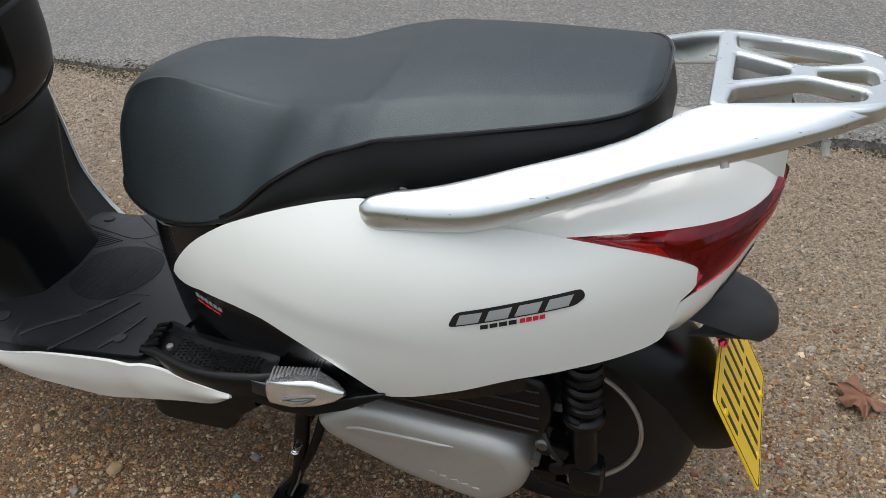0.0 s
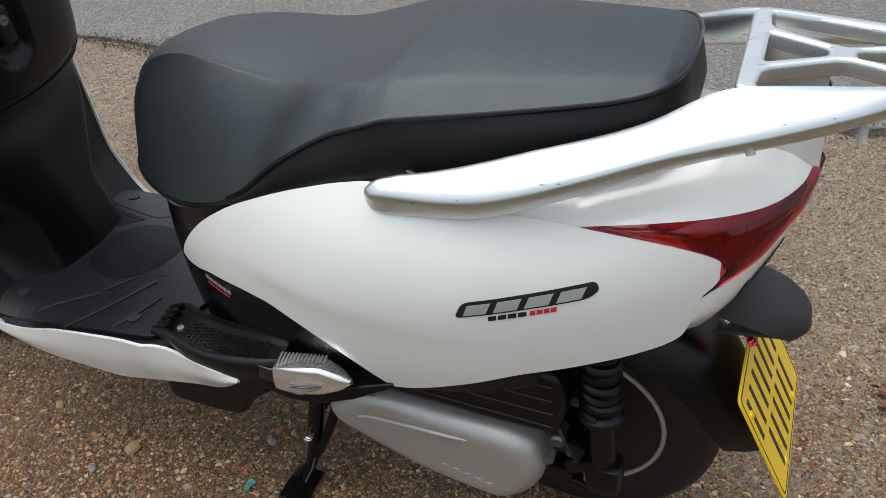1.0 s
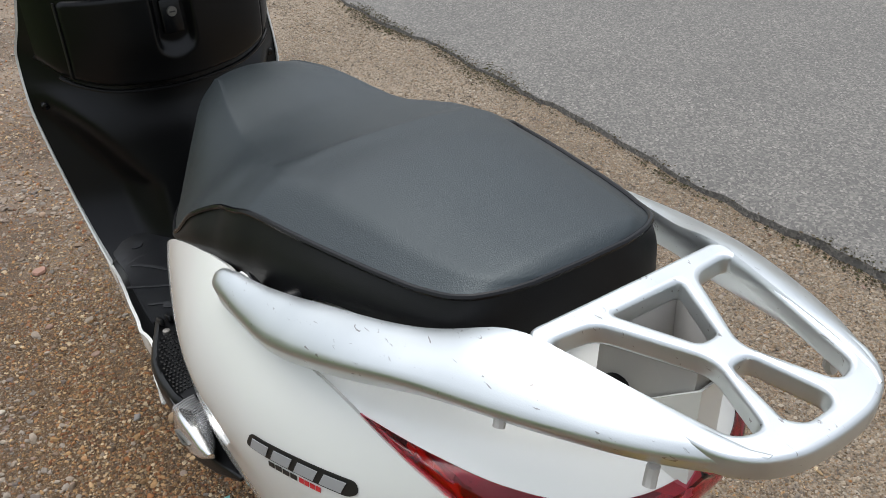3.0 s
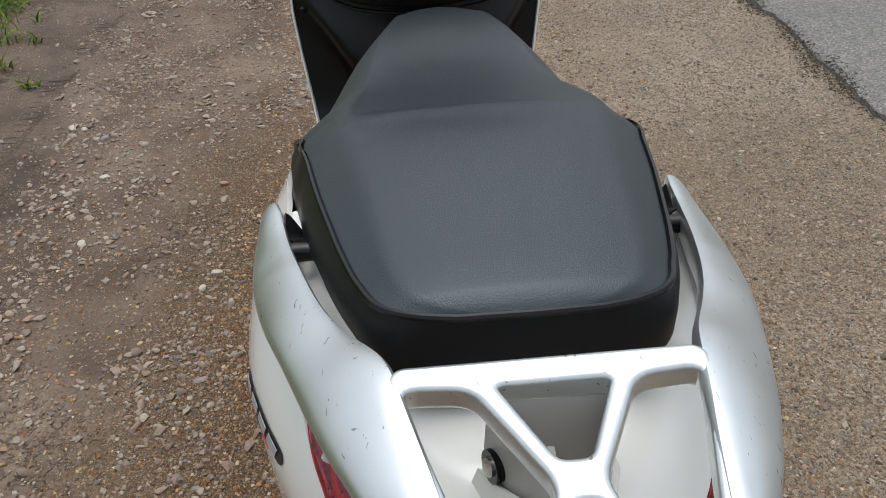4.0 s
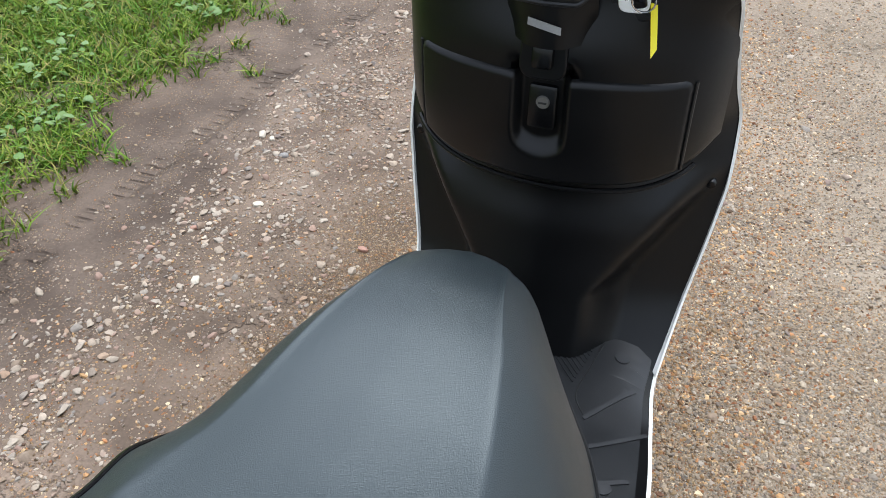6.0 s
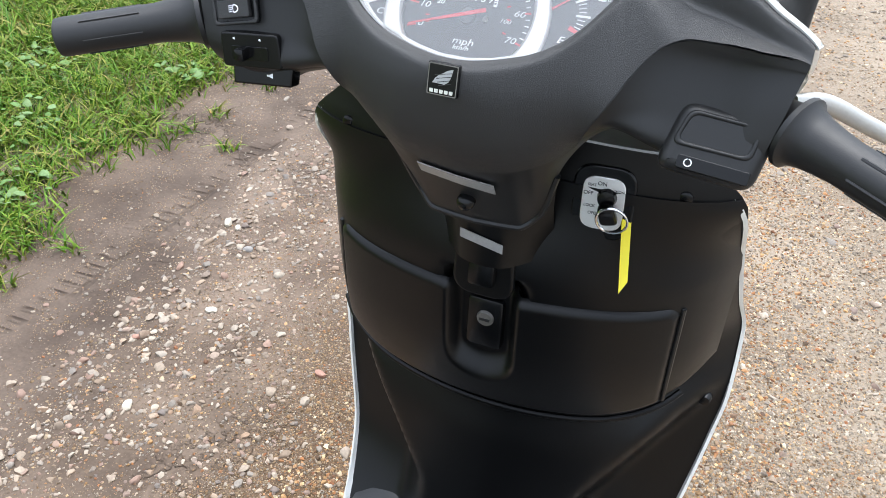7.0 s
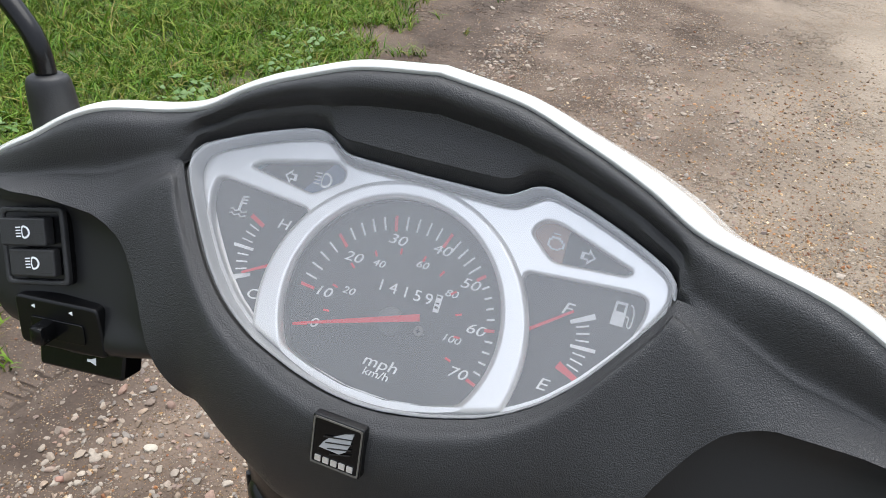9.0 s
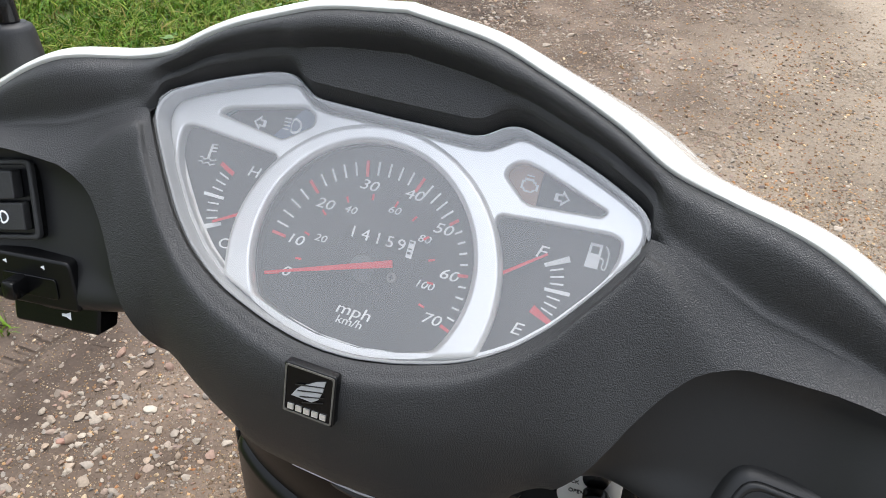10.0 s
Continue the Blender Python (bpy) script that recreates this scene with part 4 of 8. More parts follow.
# ---- pillion foot pegs, folded back on brackets that rise out of the floor's edge
for s in (-1, 1):
    BR = spl([0.385, 0.41, 0.45, 0.50, 0.55, 0.60, 0.628],
             # inner x, inner z, outer x, outer z, low z
             [(0.204, 0.4095, 0.244, 0.405, 0.376), (0.198, 0.406, 0.2495, 0.401, 0.363), (0.190, 0.397, 0.2505, 0.394, 0.358), (0.180, 0.388, 0.2465, 0.386, 0.359), (0.170, 0.382, 0.2325, 0.378, 0.350), (0.152, 0.374, 0.214, 0.371, 0.354), (0.150, 0.362, 0.206, 0.362, 0.354)])
    rings = []
    for y in np.linspace(0.628, 0.385, 34):
        xi, zi, xo, zo, zl = BR(y)
        # shallow trough for the dotted pad between two rounded rims
        q = [(xi, zl), (xi, zi)] + [(xi + (xo - xi) * a, zi + (zo - zi) * a - 0.0035 * smooth_step(a, 0.16, 0.24) * smooth_step(a, 0.86, 0.78)) for a in (0.1, 0.16, 0.24, 0.4, 0.6, 0.78, 0.86)] + [(xo - 0.004, zo - 0.0005), (xo - 0.001, zo - 0.003), (xo + 0.0015, zo - 0.009), (xo + 0.001, (zo + zl) / 2), (xo, zl + 0.002), (xo - 0.003, zl)]
        rings.append([(s * x, y, z) for x, z in q])
    peg_arm = part("footrest_bracket", fix_normals(loft("footrest_bracket", rings, SATIN)), SATIN, scooter, "black pillion footrest bracket with dotted pad")
    for j in range(4):
        xi, zi, xo, zo, zl = BR(0.606 - j * 0.003)
        x0 = xi + 0.012 + j * 0.0125
        part("tooth", box("tooth", (0.0065, 0.026, 0.010), SATIN, pose(s * x0, 0.607 - j * 0.002, zi + 0.001, -22), 0.002), SATIN, peg_arm)
    for i in range(18):
        y = 0.560 - i * 0.0088
        xi, zi, xo, zo, zl = BR(y)
        for j in range(6):
            a = 0.28 + j * 0.094 + 0.047 * (i % 2)
            part("stud", box("stud", (0.0026, 0.0036, 0.0022), SATIN, pose(s * (xi + (xo - xi) * a), y, zi + (zo - zi) * a - 0.0030, 5)), SATIN, peg_arm)
    part("screw", lathe("screw", [(0.001, 0.380), (0.0052, 0.379), (0.0058, 0.374)], STEEL, "z", 12, (s * 0.203, 0.572, -0.001)), STEEL, peg_arm)
    # black block as the shade of the pivot gap, and the base that runs on behind the peg
    part("pivot", box("pivot", (0.030, 0.030, 0.026), INK, pose(s * 0.236, 0.400, 0.383, 8), 0.004), INK, peg_arm, "black block for the shade in the pivot gap")
    rings = []
    for y, x0, x1, z0, z1 in ((0.420, 0.185, 0.249, 0.352, 0.372), (0.37, 0.190, 0.252, 0.348, 0.366), (0.33, 0.200, 0.252, 0.352, 0.374), (0.28, 0.208, 0.243, 0.368, 0.388), (0.229, 0.222, 0.230, 0.393, 0.398)):
        q = rounded([(x0, z0), (x1, z0), (x1 - 0.003, z1), (x0, z1)], 0.003, 4)
        rings.append([(s * x, y, z) for x, z in q])
    part("base", loft("base", rings, SATIN), SATIN, peg_arm)
    rings = []
    for y, x0, x1, z0, z1 in ((0.394, 0.228, 0.250, 0.366, 0.394), (0.385, 0.222, 0.258, 0.360, 0.405), (0.35, 0.222, 0.261, 0.364, 0.415), (0.315, 0.226, 0.260, 0.375, 0.422), (0.290, 0.232, 0.256, 0.386, 0.415), (0.277, 0.240, 0.250, 0.396, 0.407)):
        q = rounded([(x0, z0), (x1, z0 + 0.006), (x1 - 0.004, z1), (x0, z1 - 0.003)], 0.007, 5)
        rings.append([(s * x, y, z) for x, z in q])
    peg = part("footrest", loft("footrest", rings, POLISHED), POLISHED, scooter, "polished alloy pillion footrest")
    for k in range(13):
        y = 0.383 - k * 0.0056
        part("pad_rib", tube("pad_rib", [(s * x, y - (x - 0.24) * 0.25, 0.4052 + (0.383 - y) * 0.20 - (x - 0.24) * 0.02 - 9 * (x - 0.24) ** 2) for x in np.linspace(0.224, 0.2545, 6)], 0.0018, PAD, 6), PAD, peg, "grey rubber pad rib")
    slot = part("slot", tube("slot", [(s * 0.2605, 0.362, 0.384), (s * 0.2600, 0.338, 0.394), (s * 0.2590, 0.312, 0.401), (s * 0.2612, 0.335, 0.386)], 0.0018, STEEL, 6, 20, True), STEEL, peg)

# ---------------------------------------------------------------- floorboard, legshield, glovebox
EDGE = spl([0.27, 0.30, 0.37, 0.42, 0.465, 0.50, 0.555, 0.64, 0.70, 0.78, 0.86, 0.905],
           # half width, y of the edge, y of the middle, power of the bend
           [(0.198, 0.965, 0.905, 1.25), (0.203, 0.998, 0.914, 1.25), (0.213, 1.045, 0.932, 1.3), (0.220, 1.058, 0.945, 1.4), (0.226, 1.068, 0.957, 1.5), (0.230, 1.076, 0.966, 1.7), (0.235, 1.086, 0.985, 2.0),
            (0.231, 1.100, 0.990, 2.6), (0.219, 1.072, 0.968, 3.4), (0.207, 1.035, 0.948, 4.0), (0.198, 0.985, 0.950, 4.5), (0.158, 0.972, 0.958, 4.5)])


def smooth(t):
    t = min(1.0, max(0.0, t))
    return t * t * (3 - 2 * t)



def shield(x, z, out=0.0):
    w, ye, y0, p = EDGE(z)
    b = min(1.0, abs(x) / w)
    low = smooth((0.60 - z) / 0.07)
    # flat centre tunnel that widens upwards, with a slanting facet to each side
    half = 0.070 + 0.62 * max(0.0, z - 0.40)
    rise = (0.60 * smooth((abs(x) - half) / 0.060) + 0.40 * b**p) * low + b**p * (1 - low)
    return np.array([x, y0 + (ye - y0) * rise - out, z])


zs = np.linspace(0.27, 0.905, 60)
P = [[shield(w * a, z) for a, w in ((a, EDGE(z)[0]) for a in np.linspace(-1, 1, 81))] for z in zs]
inner_shield = part("inner_legshield", sheet("inner_legshield", P, SATIN, -0.006), SATIN, scooter, "black inner legshield")
for s in (-1, 1):
    part("shield_screw", lathe("shield_screw", [(0.002, -0.006), (0.006, -0.005), (0.008, 0.0), (0.008, 0.004)], GLOSS, "y", 14, tuple(shield(s * 0.211, 0.556))), GLOSS, inner_shield)
    part("upper_screw", lathe("upper_screw", [(0.002, -0.0015), (0.005, -0.001), (0.006, 0.0), (0.006, 0.004)], GLOSS, "y", 14, tuple(shield(s * 0.150, 0.872))), GLOSS, inner_shield)

# glovebox: bulged lower box whose lid closes under a hook
GLOVE = spl([-0.205, -0.17, -0.10, 0.0, 0.10, 0.17, 0.205], [0.640, 0.612, 0.590, 0.583, 0.590, 0.612, 0.640])


def bulge(x, z):
    """The rearward face of the glovebox, blended into the legshield above it."""
    b = abs(x) / 0.208
    y = 0.924 + 0.060 * b**2.2 + 0.050 * b**8 + 0.016 * (max(0.0, 0.70 - z) / 0.1) ** 2
    k = smooth((0.86 - z) / 0.09)
    return y * k + (shield(x, z)[1] - 0.002) * (1 - k)


P = []
for u in np.linspace(0, 1, 40):
    row = []
    for a in np.linspace(-1, 1, 61):
        zb = GLOVE(a * 0.208)
        z = 0.87 + (zb - 0.87) * u
        x = a * min(0.208, EDGE(z)[0] - 0.001)
        roll = 0.040 * max(0.0, (u - 0.93) / 0.07) ** 2
        sunk = 0.022 * smooth((0.042 - abs(x + 0.002)) / 0.014) * smooth((z - 0.630 - 14 * (x + 0.002) ** 2) / 0.03) * smooth((0.772 - z) / 0.012)
        row.append((x, min(bulge(x, z) + roll + sunk, shield(x, z)[1] + 0.012), z))
    P.append(row)
glove = part("glovebox", sheet("glovebox", P, SATIN, 0.005), SATIN, scooter, "black glovebox below the handlebar")
lid_top = spl([-0.168, -0.157, -0.10, -0.05, -0.028, 0.0, 0.028, 0.05, 0.10, 0.157, 0.168], [0.748, 0.756, 0.756, 0.755, 0.7535, 0.752, 0.7535, 0.755, 0.756, 0.756, 0.748])
P = []
for u in np.linspace(0, 1, 70):
    row = []
    for a in np.linspace(-1, 1, 161):
        x = a * 0.168
        z = lid_top(x) + (GLOVE(x) + 0.014 - lid_top(x)) * u
        edge = min(u, 1 - u, (1 - abs(a)) * 2.2)
        y0 = bulge(x, z) + 0.002 - 0.008 * min(1, max(0, edge) / 0.05) ** 0.5
        y0 += 0.018 * smooth((0.036 - abs(x + 0.002)) / 0.013) * smooth((z - 0.636 - 16 * (x + 0.002) ** 2) / 0.030)
        row.append((x, y0, z))
    P.append(row)
lid = part("lid", sheet("lid", P, SATIN, 0.004), SATIN, glove, "black glovebox lid")
# black strips laid along the lid's sides as the shade of its gap
for s in (-1, 1):
    part("lid_gap", tube("lid_gap", [(s * 0.1695, bulge(0.1695, z) - 0.0005, z) for z in np.linspace(0.752, GLOVE(0.168) + 0.014, 16)], 0.0024, INK, 8), INK, lid, "black strip for the shade in the gap beside the lid")
part("lower_lip", tube("lower_lip", [(x, bulge(x, GLOVE(x) + 0.004) - 0.0005, GLOVE(x) + 0.003) for x in np.linspace(-0.185, 0.185, 50)], 0.0035, SATIN, 8), SATIN, glove, "rounded lower lip of the glovebox")
latch = part("latch", box("latch", (0.036, 0.018, 0.058), GLOSS, pose(-0.001, 0.937, 0.708, -4), 0.005), GLOSS, glove, "black latch with lock")
part("lock_barrel", lathe("lock_barrel", [(0.0075, -0.012), (0.0085, -0.010), (0.009, 0.0)], STEEL, "y", 20, (0.0, 0.938, 0.716)), STEEL, latch, "round metal lock barrel")
part("lock_slot", box("lock_slot", (0.010, 0.002, 0.0022), INK, pose(0.0, 0.9255, 0.716), 0.0004), INK, latch)
hook = part("bag_hook", box("bag_hook", (0.026, 0.014, 0.032), GLOSS, pose(-0.002, 0.920, 0.781, -10), 0.005), GLOSS, scooter, "folded black bag hook")
ring_out = rounded([(-0.030, -0.030), (0.030, -0.030), (0.026, 0.034), (-0.026, 0.034)], 0.022, 8)
part("hook_surround", outline("hook_surround", [ring_out], SATIN, 0.008, 0.003, axes((-0.002, 0.9285, 0.779), (1, 0, 0), (0, 0.07, 1))), SATIN, hook, "rounded black hook surround")

# ignition lock
km = axes((0.0875, 0.952, 0.857), (0.988, 0.05, 0.03), (0, 0.16, 1))
ign = part("ignition_surround", outline("ignition_surround", [rounded([(-0.026, -0.033), (0.026, -0.033), (0.026, 0.033), (-0.026, 0.033)], 0.018, 8)], GLOSS, 0.006, 0.002, km @ Matrix.Translation((0, 0, -0.003))), GLOSS, scooter, "black ignition lock surround")
part("ignition_plate", outline("ignition_plate", [rounded([(-0.0175, -0.0235), (0.0175, -0.0235), (0.0175, 0.0235), (-0.0175, 0.0235)], 0.012, 8)], BEZEL, 0.004, 0.0008, km), BEZEL, ign, "silver ignition plate with black lettering")
for word, x, y, h in (("ON", -0.002, 0.0175, 0.0036), ("OFF", -0.0125, 0.008, 0.0034), ("LOCK", -0.0105, -0.003, 0.0026), ("OPEN", -0.0065, -0.0095, 0.0026), ("SEAT", -0.010, 0.0155, 0.0024), ("IGNITION", 0.0095, 0.0125, 0.0023)):
    part("lettering", letters("lettering", word, h * 1.35, INK, km @ Matrix.Translation((x, y, 0.0042))), INK, ign)
part("lock_barrel", lathe("lock_barrel", [(0.002, 0.010), (0.007, 0.009), (0.0085, 0.003)], GLOSS, "z", 24), GLOSS, ign, "", km @ Matrix.Translation((0.003, 0.006, 0)))
key = tagged(new("ignition_key"), "black ignition key with split ring and yellow tag in the lock", "key")
part("bow", outline("bow", [rounded([(-0.0075, -0.019), (0.0075, -0.019), (0.0065, 0.004), (-0.0065, 0.004)], 0.005)], GLOSS, 0.007, 0.002, km @ pose(0.004, 0.002, 0.011, 30, 0, 12) ), GLOSS, key, "black key bow")
part("split_ring", tube("split_ring", [km @ Vector((0.011 + 0.0125 * math.cos(q), -0.006 + 0.0125 * math.sin(q), 0.020 + 0.004 * math.sin(q))) for q in np.linspace(0, 2 * math.pi, 32, endpoint=False)], 0.0011, CHROME, 6, 0, True), CHROME, key, "steel split ring")
tag_m = axes((0.1135, 0.934, 0.828), (0.95, 0.30, 0.01), (-0.21, 0.63, 0.75))
part("tag", outline("tag", [[(-0.0035, -0.036), (0.0035, -0.026), (0.0045, 0.028), (0.0025, 0.034), (-0.001, 0.033), (-0.0035, 0.022)]], YELLOW, 0.0012, 0.0003, tag_m), YELLOW, key, "yellow plastic tag")

# floor: rubber mat on a black board, white skirts below
FLOOR = spl([0.56, 0.62, 0.72, 0.83, 0.95, 1.02, 1.05], [(0.205, 0.345, 0.350), (0.224, 0.338, 0.345), (0.218, 0.322, 0.328), (0.206, 0.305, 0.300), (0.196, 0.303, 0.268), (0.196, 0.310, 0.275), (0.19, 0.318, 0.29)])
P = []
for y in np.linspace(0.54, 1.05, 36):
    w, zm, ze = FLOOR(y)
    P.append([(a * w, y, ze + (zm - 0.006 - ze) * (1 - abs(a) ** 7)) for a in np.linspace(-1, 1, 31)])
board = part("floorboard", sheet("floorboard", P, SATIN, -0.006), SATIN, scooter, "black floorboard")


def floor_z(x, y):
    w, zm, ze = FLOOR(y)
    return ze + (zm - 0.006 - ze) * (1 - min(1, abs(x) / w) ** 7)


mat_half = [(0.0, 0.60), (0.10, 0.60), (0.19, 0.625), (0.205, 0.66), (0.196, 0.80), (0.186, 0.90), (0.186, 0.98), (0.175, 1.022), (0.145, 1.035), (0.110, 1.020), (0.085, 0.985), (0.062, 0.945), (0.038, 0.922), (0.0, 0.915)]
ml = catmull(mat_half, 44)
mat_line = [tuple(p) for p in ml] + [(-x, y) for x, y in ml[::-1][1:-1]]


def on_floor(name, loop, mtl, h0, h1, cut=0.03):
    me = outline(name, [loop], mtl, h1 - h0, 0.0)
    bm = bmesh.new()
    bm.from_mesh(me)
    bmesh.ops.triangulate(bm, faces=bm.faces)
    for _ in range(4):
        long_edges = [e for e in bm.edges if e.calc_length() > cut]
        if not long_edges:
            break
        bmesh.ops.subdivide_edges(bm, edges=long_edges, cuts=1)
        bmesh.ops.triangulate(bm, faces=bm.faces)
    bm.to_mesh(me)
    bm.free()
    for v in me.vertices:
        v.co.z = floor_z(v.co.x, v.co.y) + h0 + v.co.z
    me.polygons.foreach_set("use_smooth", [True] * len(me.polygons))
    me.set_sharp_from_angle(angle=radians(40))
    return me


mat = part("floor_mat", on_floor("floor_mat", mat_line, MAT_RUBBER, 0.0005, 0.0055), MAT_RUBBER, scooter, "worn black rubber floor mat with moulded pattern")
for s in (-1, 1):
    ring = [(s * 0.145 + 0.0105 * math.cos(q), 0.953 + 0.0105 * math.sin(q)) for q in np.linspace(0, 2 * math.pi, 20, endpoint=False)]
    part("button", on_floor("button", ring, WORN_RUBBER, 0.0055, 0.0075), WORN_RUBBER, mat)
    ring = [(s * 0.165 + 0.0105 * math.cos(q), 0.70 + 0.0105 * math.sin(q)) for q in np.linspace(0, 2 * math.pi, 20, endpoint=False)]
    part("button", on_floor("button", ring, WORN_RUBBER, 0.0055, 0.0075), WORN_RUBBER, mat)
    for (x0, y0), (x1, y1) in (((0.173, 0.898), (0.116, 0.818)), ((0.203, 0.814), (0.075, 0.728)), ((0.193, 0.720), (0.112, 0.690)), ((0.105, 0.815), (0.068, 0.779))):
        d = np.array([x1 - x0, y1 - y0])
        d = d / np.linalg.norm(d)
        nrm = np.array([-d[1], d[0]]) * 0.0034
        a, b = np.array([x0, y0]), np.array([x1, y1])
        quad = [a - nrm, b - nrm, b + nrm, a + nrm]
        part("raised_line", on_floor("raised_line", [(s * q[0], q[1]) for q in (quad if s > 0 else quad[::-1])], WORN_RUBBER, 0.0055, 0.0075), WORN_RUBBER, mat)
# grooves and a ribbed three-cornered patch moulded into the mat
def groove(line, s):
    pts = catmull([(s * x, y) for x, y in line], 6 * len(line))
    part("groove", tube("groove", [(x, y, floor_z(x, y) + 0.0056) for x, y in pts], 0.0011, INK, 6), INK, mat)


for s in (1,):
    for line in ([(0.117, 0.989), (0.104, 0.917), (0.096, 0.858), (0.119, 0.818)], [(0.091, 0.837), (0.071, 0.785), (0.077, 0.776)]):
        groove(line, s)
    a, b, c = (np.array(q) for q in [(0.107, 0.98), (0.085, 0.874), (0.046, 0.92)])
    for t in np.linspace(0.06, 0.94, 12):
        p, q = a + (c - a) * t, a + (b - a) * t
        n = (p - q)[::-1] * [1, -1]
        n = n / np.linalg.norm(n) * 0.0012
        quad = [p - n, q - n, q + n, p + n]
        part("rib", on_floor("rib", [(s * x, y) for x, y in (quad if s > 0 else quad[::-1])], MAT_RUBBER, 0.0055, 0.0068), MAT_RUBBER, mat)
groove([(0.068, 0.773), (0.046, 0.784), (0.004, 0.788), (-0.046, 0.787), (-0.054, 0.775), (-0.058, 0.72)], 1)
groove([(-0.086, 0.843), (-0.104, 0.799), (-0.117, 0.757), (-0.129, 0.686)], 1)
for j in range(34):
    y = 0.905 - j * 0.0048
    w = 0.075 * math.sqrt(max(0.02, 1 - ((y - 0.83) / 0.085) ** 2))
    part("rib", on_floor("rib", [(-w, y - 0.0012), (w, y - 0.0012), (w, y + 0.0012), (-w, y + 0.0012)], MAT_RUBBER, 0.0055, 0.0068), MAT_RUBBER, mat)

for side in (False, True):
    P = []
    for y in np.linspace(0.45, 1.05, 44):
        w, zm, ze = FLOOR(max(y, 0.62))
        w, ze = w + 0.0025, ze + 0.003
        if y < 0.64:
            k = smooth((0.64 - y) / 0.025)
            wt, zt = spl([0.45, 0.50, 0.55, 0.61, 0.64], [(0.2520, 0.360), (0.2485, 0.361), (0.2345, 0.352), (0.2225, 0.349), (0.2260, 0.350)])(y)
            w, ze = w + (wt - w) * k, ze + (zt - ze) * k
        w += 0.0045 * math.exp(-((y - 0.625) / 0.032) ** 2)
        wl, zl = spl([0.45, 0.475, 0.50, 0.56, 0.65, 0.75, 0.86, 0.95, 1.05], [(0.2515, 0.353), (0.245, 0.332), (0.236, 0.312), (0.223, 0.287), (0.211, 0.255), (0.204, 0.230), (0.200, 0.229), (0.194, 0.236), (0.18, 0.27)])(y)
        row = catmull([(-w, ze), (-w * 0.55 - wl * 0.45 - 0.004, ze * 0.5 + zl * 0.5), (-wl, zl)], 10)
        P.append([(x, y, z) for x, z in row])
    part("floor_skirt", sheet("floor_skirt", P, WHITE, 0.005, mirror=side), WHITE, scooter, "pearl white floor skirt")
P = []
for y in np.linspace(0.45, 0.72, 40):
    zz = spl([0.45, 0.495, 0.515, 0.60, 0.622, 0.640, 0.70, 0.9, 1.05], [0.285, 0.245, 0.216, 0.214, 0.216, 0.236, 0.245, 0.245, 0.27])(y)
    w = 0.202 - 0.03 * smooth((y - 0.63) / 0.03)
    P.append([(x, y, z) for x, z in [(-w + 0.002, zz + 0.070), (-w, zz + 0.03), (-w, zz + 0.006), (-w + 0.008, zz), (-0.10, zz), (0, zz), (0.10, zz), (w - 0.008, zz), (w, zz + 0.006), (w, zz + 0.03), (w - 0.002, zz + 0.070)]])
part("belly_pan", sheet("belly_pan", P, SATIN, -0.005), SATIN, scooter, "black belly pan")

# white outer apron: wraps the legshield's edge and closes the front
P = []
for z in np.linspace(0.27, 0.90, 50):
    w, ye, y0, p = EDGE(z)
    nose = spl([0.27, 0.40, 0.55, 0.70, 0.85, 0.92], [0.03, 0.10, 0.155, 0.15, 0.11, 0.07])(z)
    row = []
    for a in np.linspace(-1, 1, 45):
        x = a * (w + 0.0008 - 0.012 * smooth((z - 0.84) / 0.06))
        row.append((x, ye - 0.004 + nose * (1 - abs(a) ** 2.2) ** 0.8 + 0.012 * (1 - abs(a) ** 20), z))
    P.append(row)
part("front_apron", sheet("front_apron", P, WHITE, 0.004), WHITE, scooter, "pearl white front apron")

# front wheel, fork and mudguard
F_AXLE = (0.0, 1.315, 0.232)
fw = part("front_wheel", lathe("front_wheel", [(0.150, -0.036), (0.158, -0.040), (0.185, -0.045), (0.212, -0.040), (0.228, -0.022), (0.232, 0), (0.228, 0.022), (0.212, 0.040), (0.185, 0.045), (0.158, 0.040), (0.150, 0.036), (0.13, 0.02), (0.13, -0.02)], RUBBER, "x", 56, F_AXLE), RUBBER, scooter, "black front tyre on a cast rim")
part("rim", lathe("rim", [(0.153, -0.037), (0.145, -0.036), (0.135, -0.015), (0.135, 0.015), (0.145, 0.036), (0.153, 0.037), (0.132, 0.01), (0.132, -0.01)], ALLOY, "x", 56, F_AXLE), ALLOY, fw, "silver cast rim")
for j in range(3):
    m = Matrix.Translation(F_AXLE) @ Matrix.Rotation(radians(j * 120), 4, "X")
    part("spoke", box("spoke", (0.022, 0.028, 0.13), ALLOY, m @ Matrix.Translation((0, 0, 0.075)), 0.006), ALLOY, fw)
for s in (-1, 1):
    part("fork_leg", tube("fork_leg", [(s * 0.062, 1.315, 0.232), (s * 0.062, 1.19, 0.56)], 0.017, GLOSS, 12), GLOSS, scooter)
part("steering_column", tube("steering_column", [(0, 1.19, 0.56), (0, 0.93, 0.98)], 0.025, GLOSS, 14), GLOSS, scooter)
P = []
for ang in np.linspace(20, 165, 22):
    c, s_ = math.cos(radians(ang)), math.sin(radians(ang))
    P.append([(a * 0.062, 1.315 + (0.262 - 0.05 * abs(a) ** 4) * c, 0.232 + (0.262 - 0.05 * abs(a) ** 4) * s_) for a in np.linspace(-1, 1, 13)])
part("front_mudguard", sheet("front_mudguard", P, WHITE, 0.004), WHITE, scooter, "pearl white front mudguard")

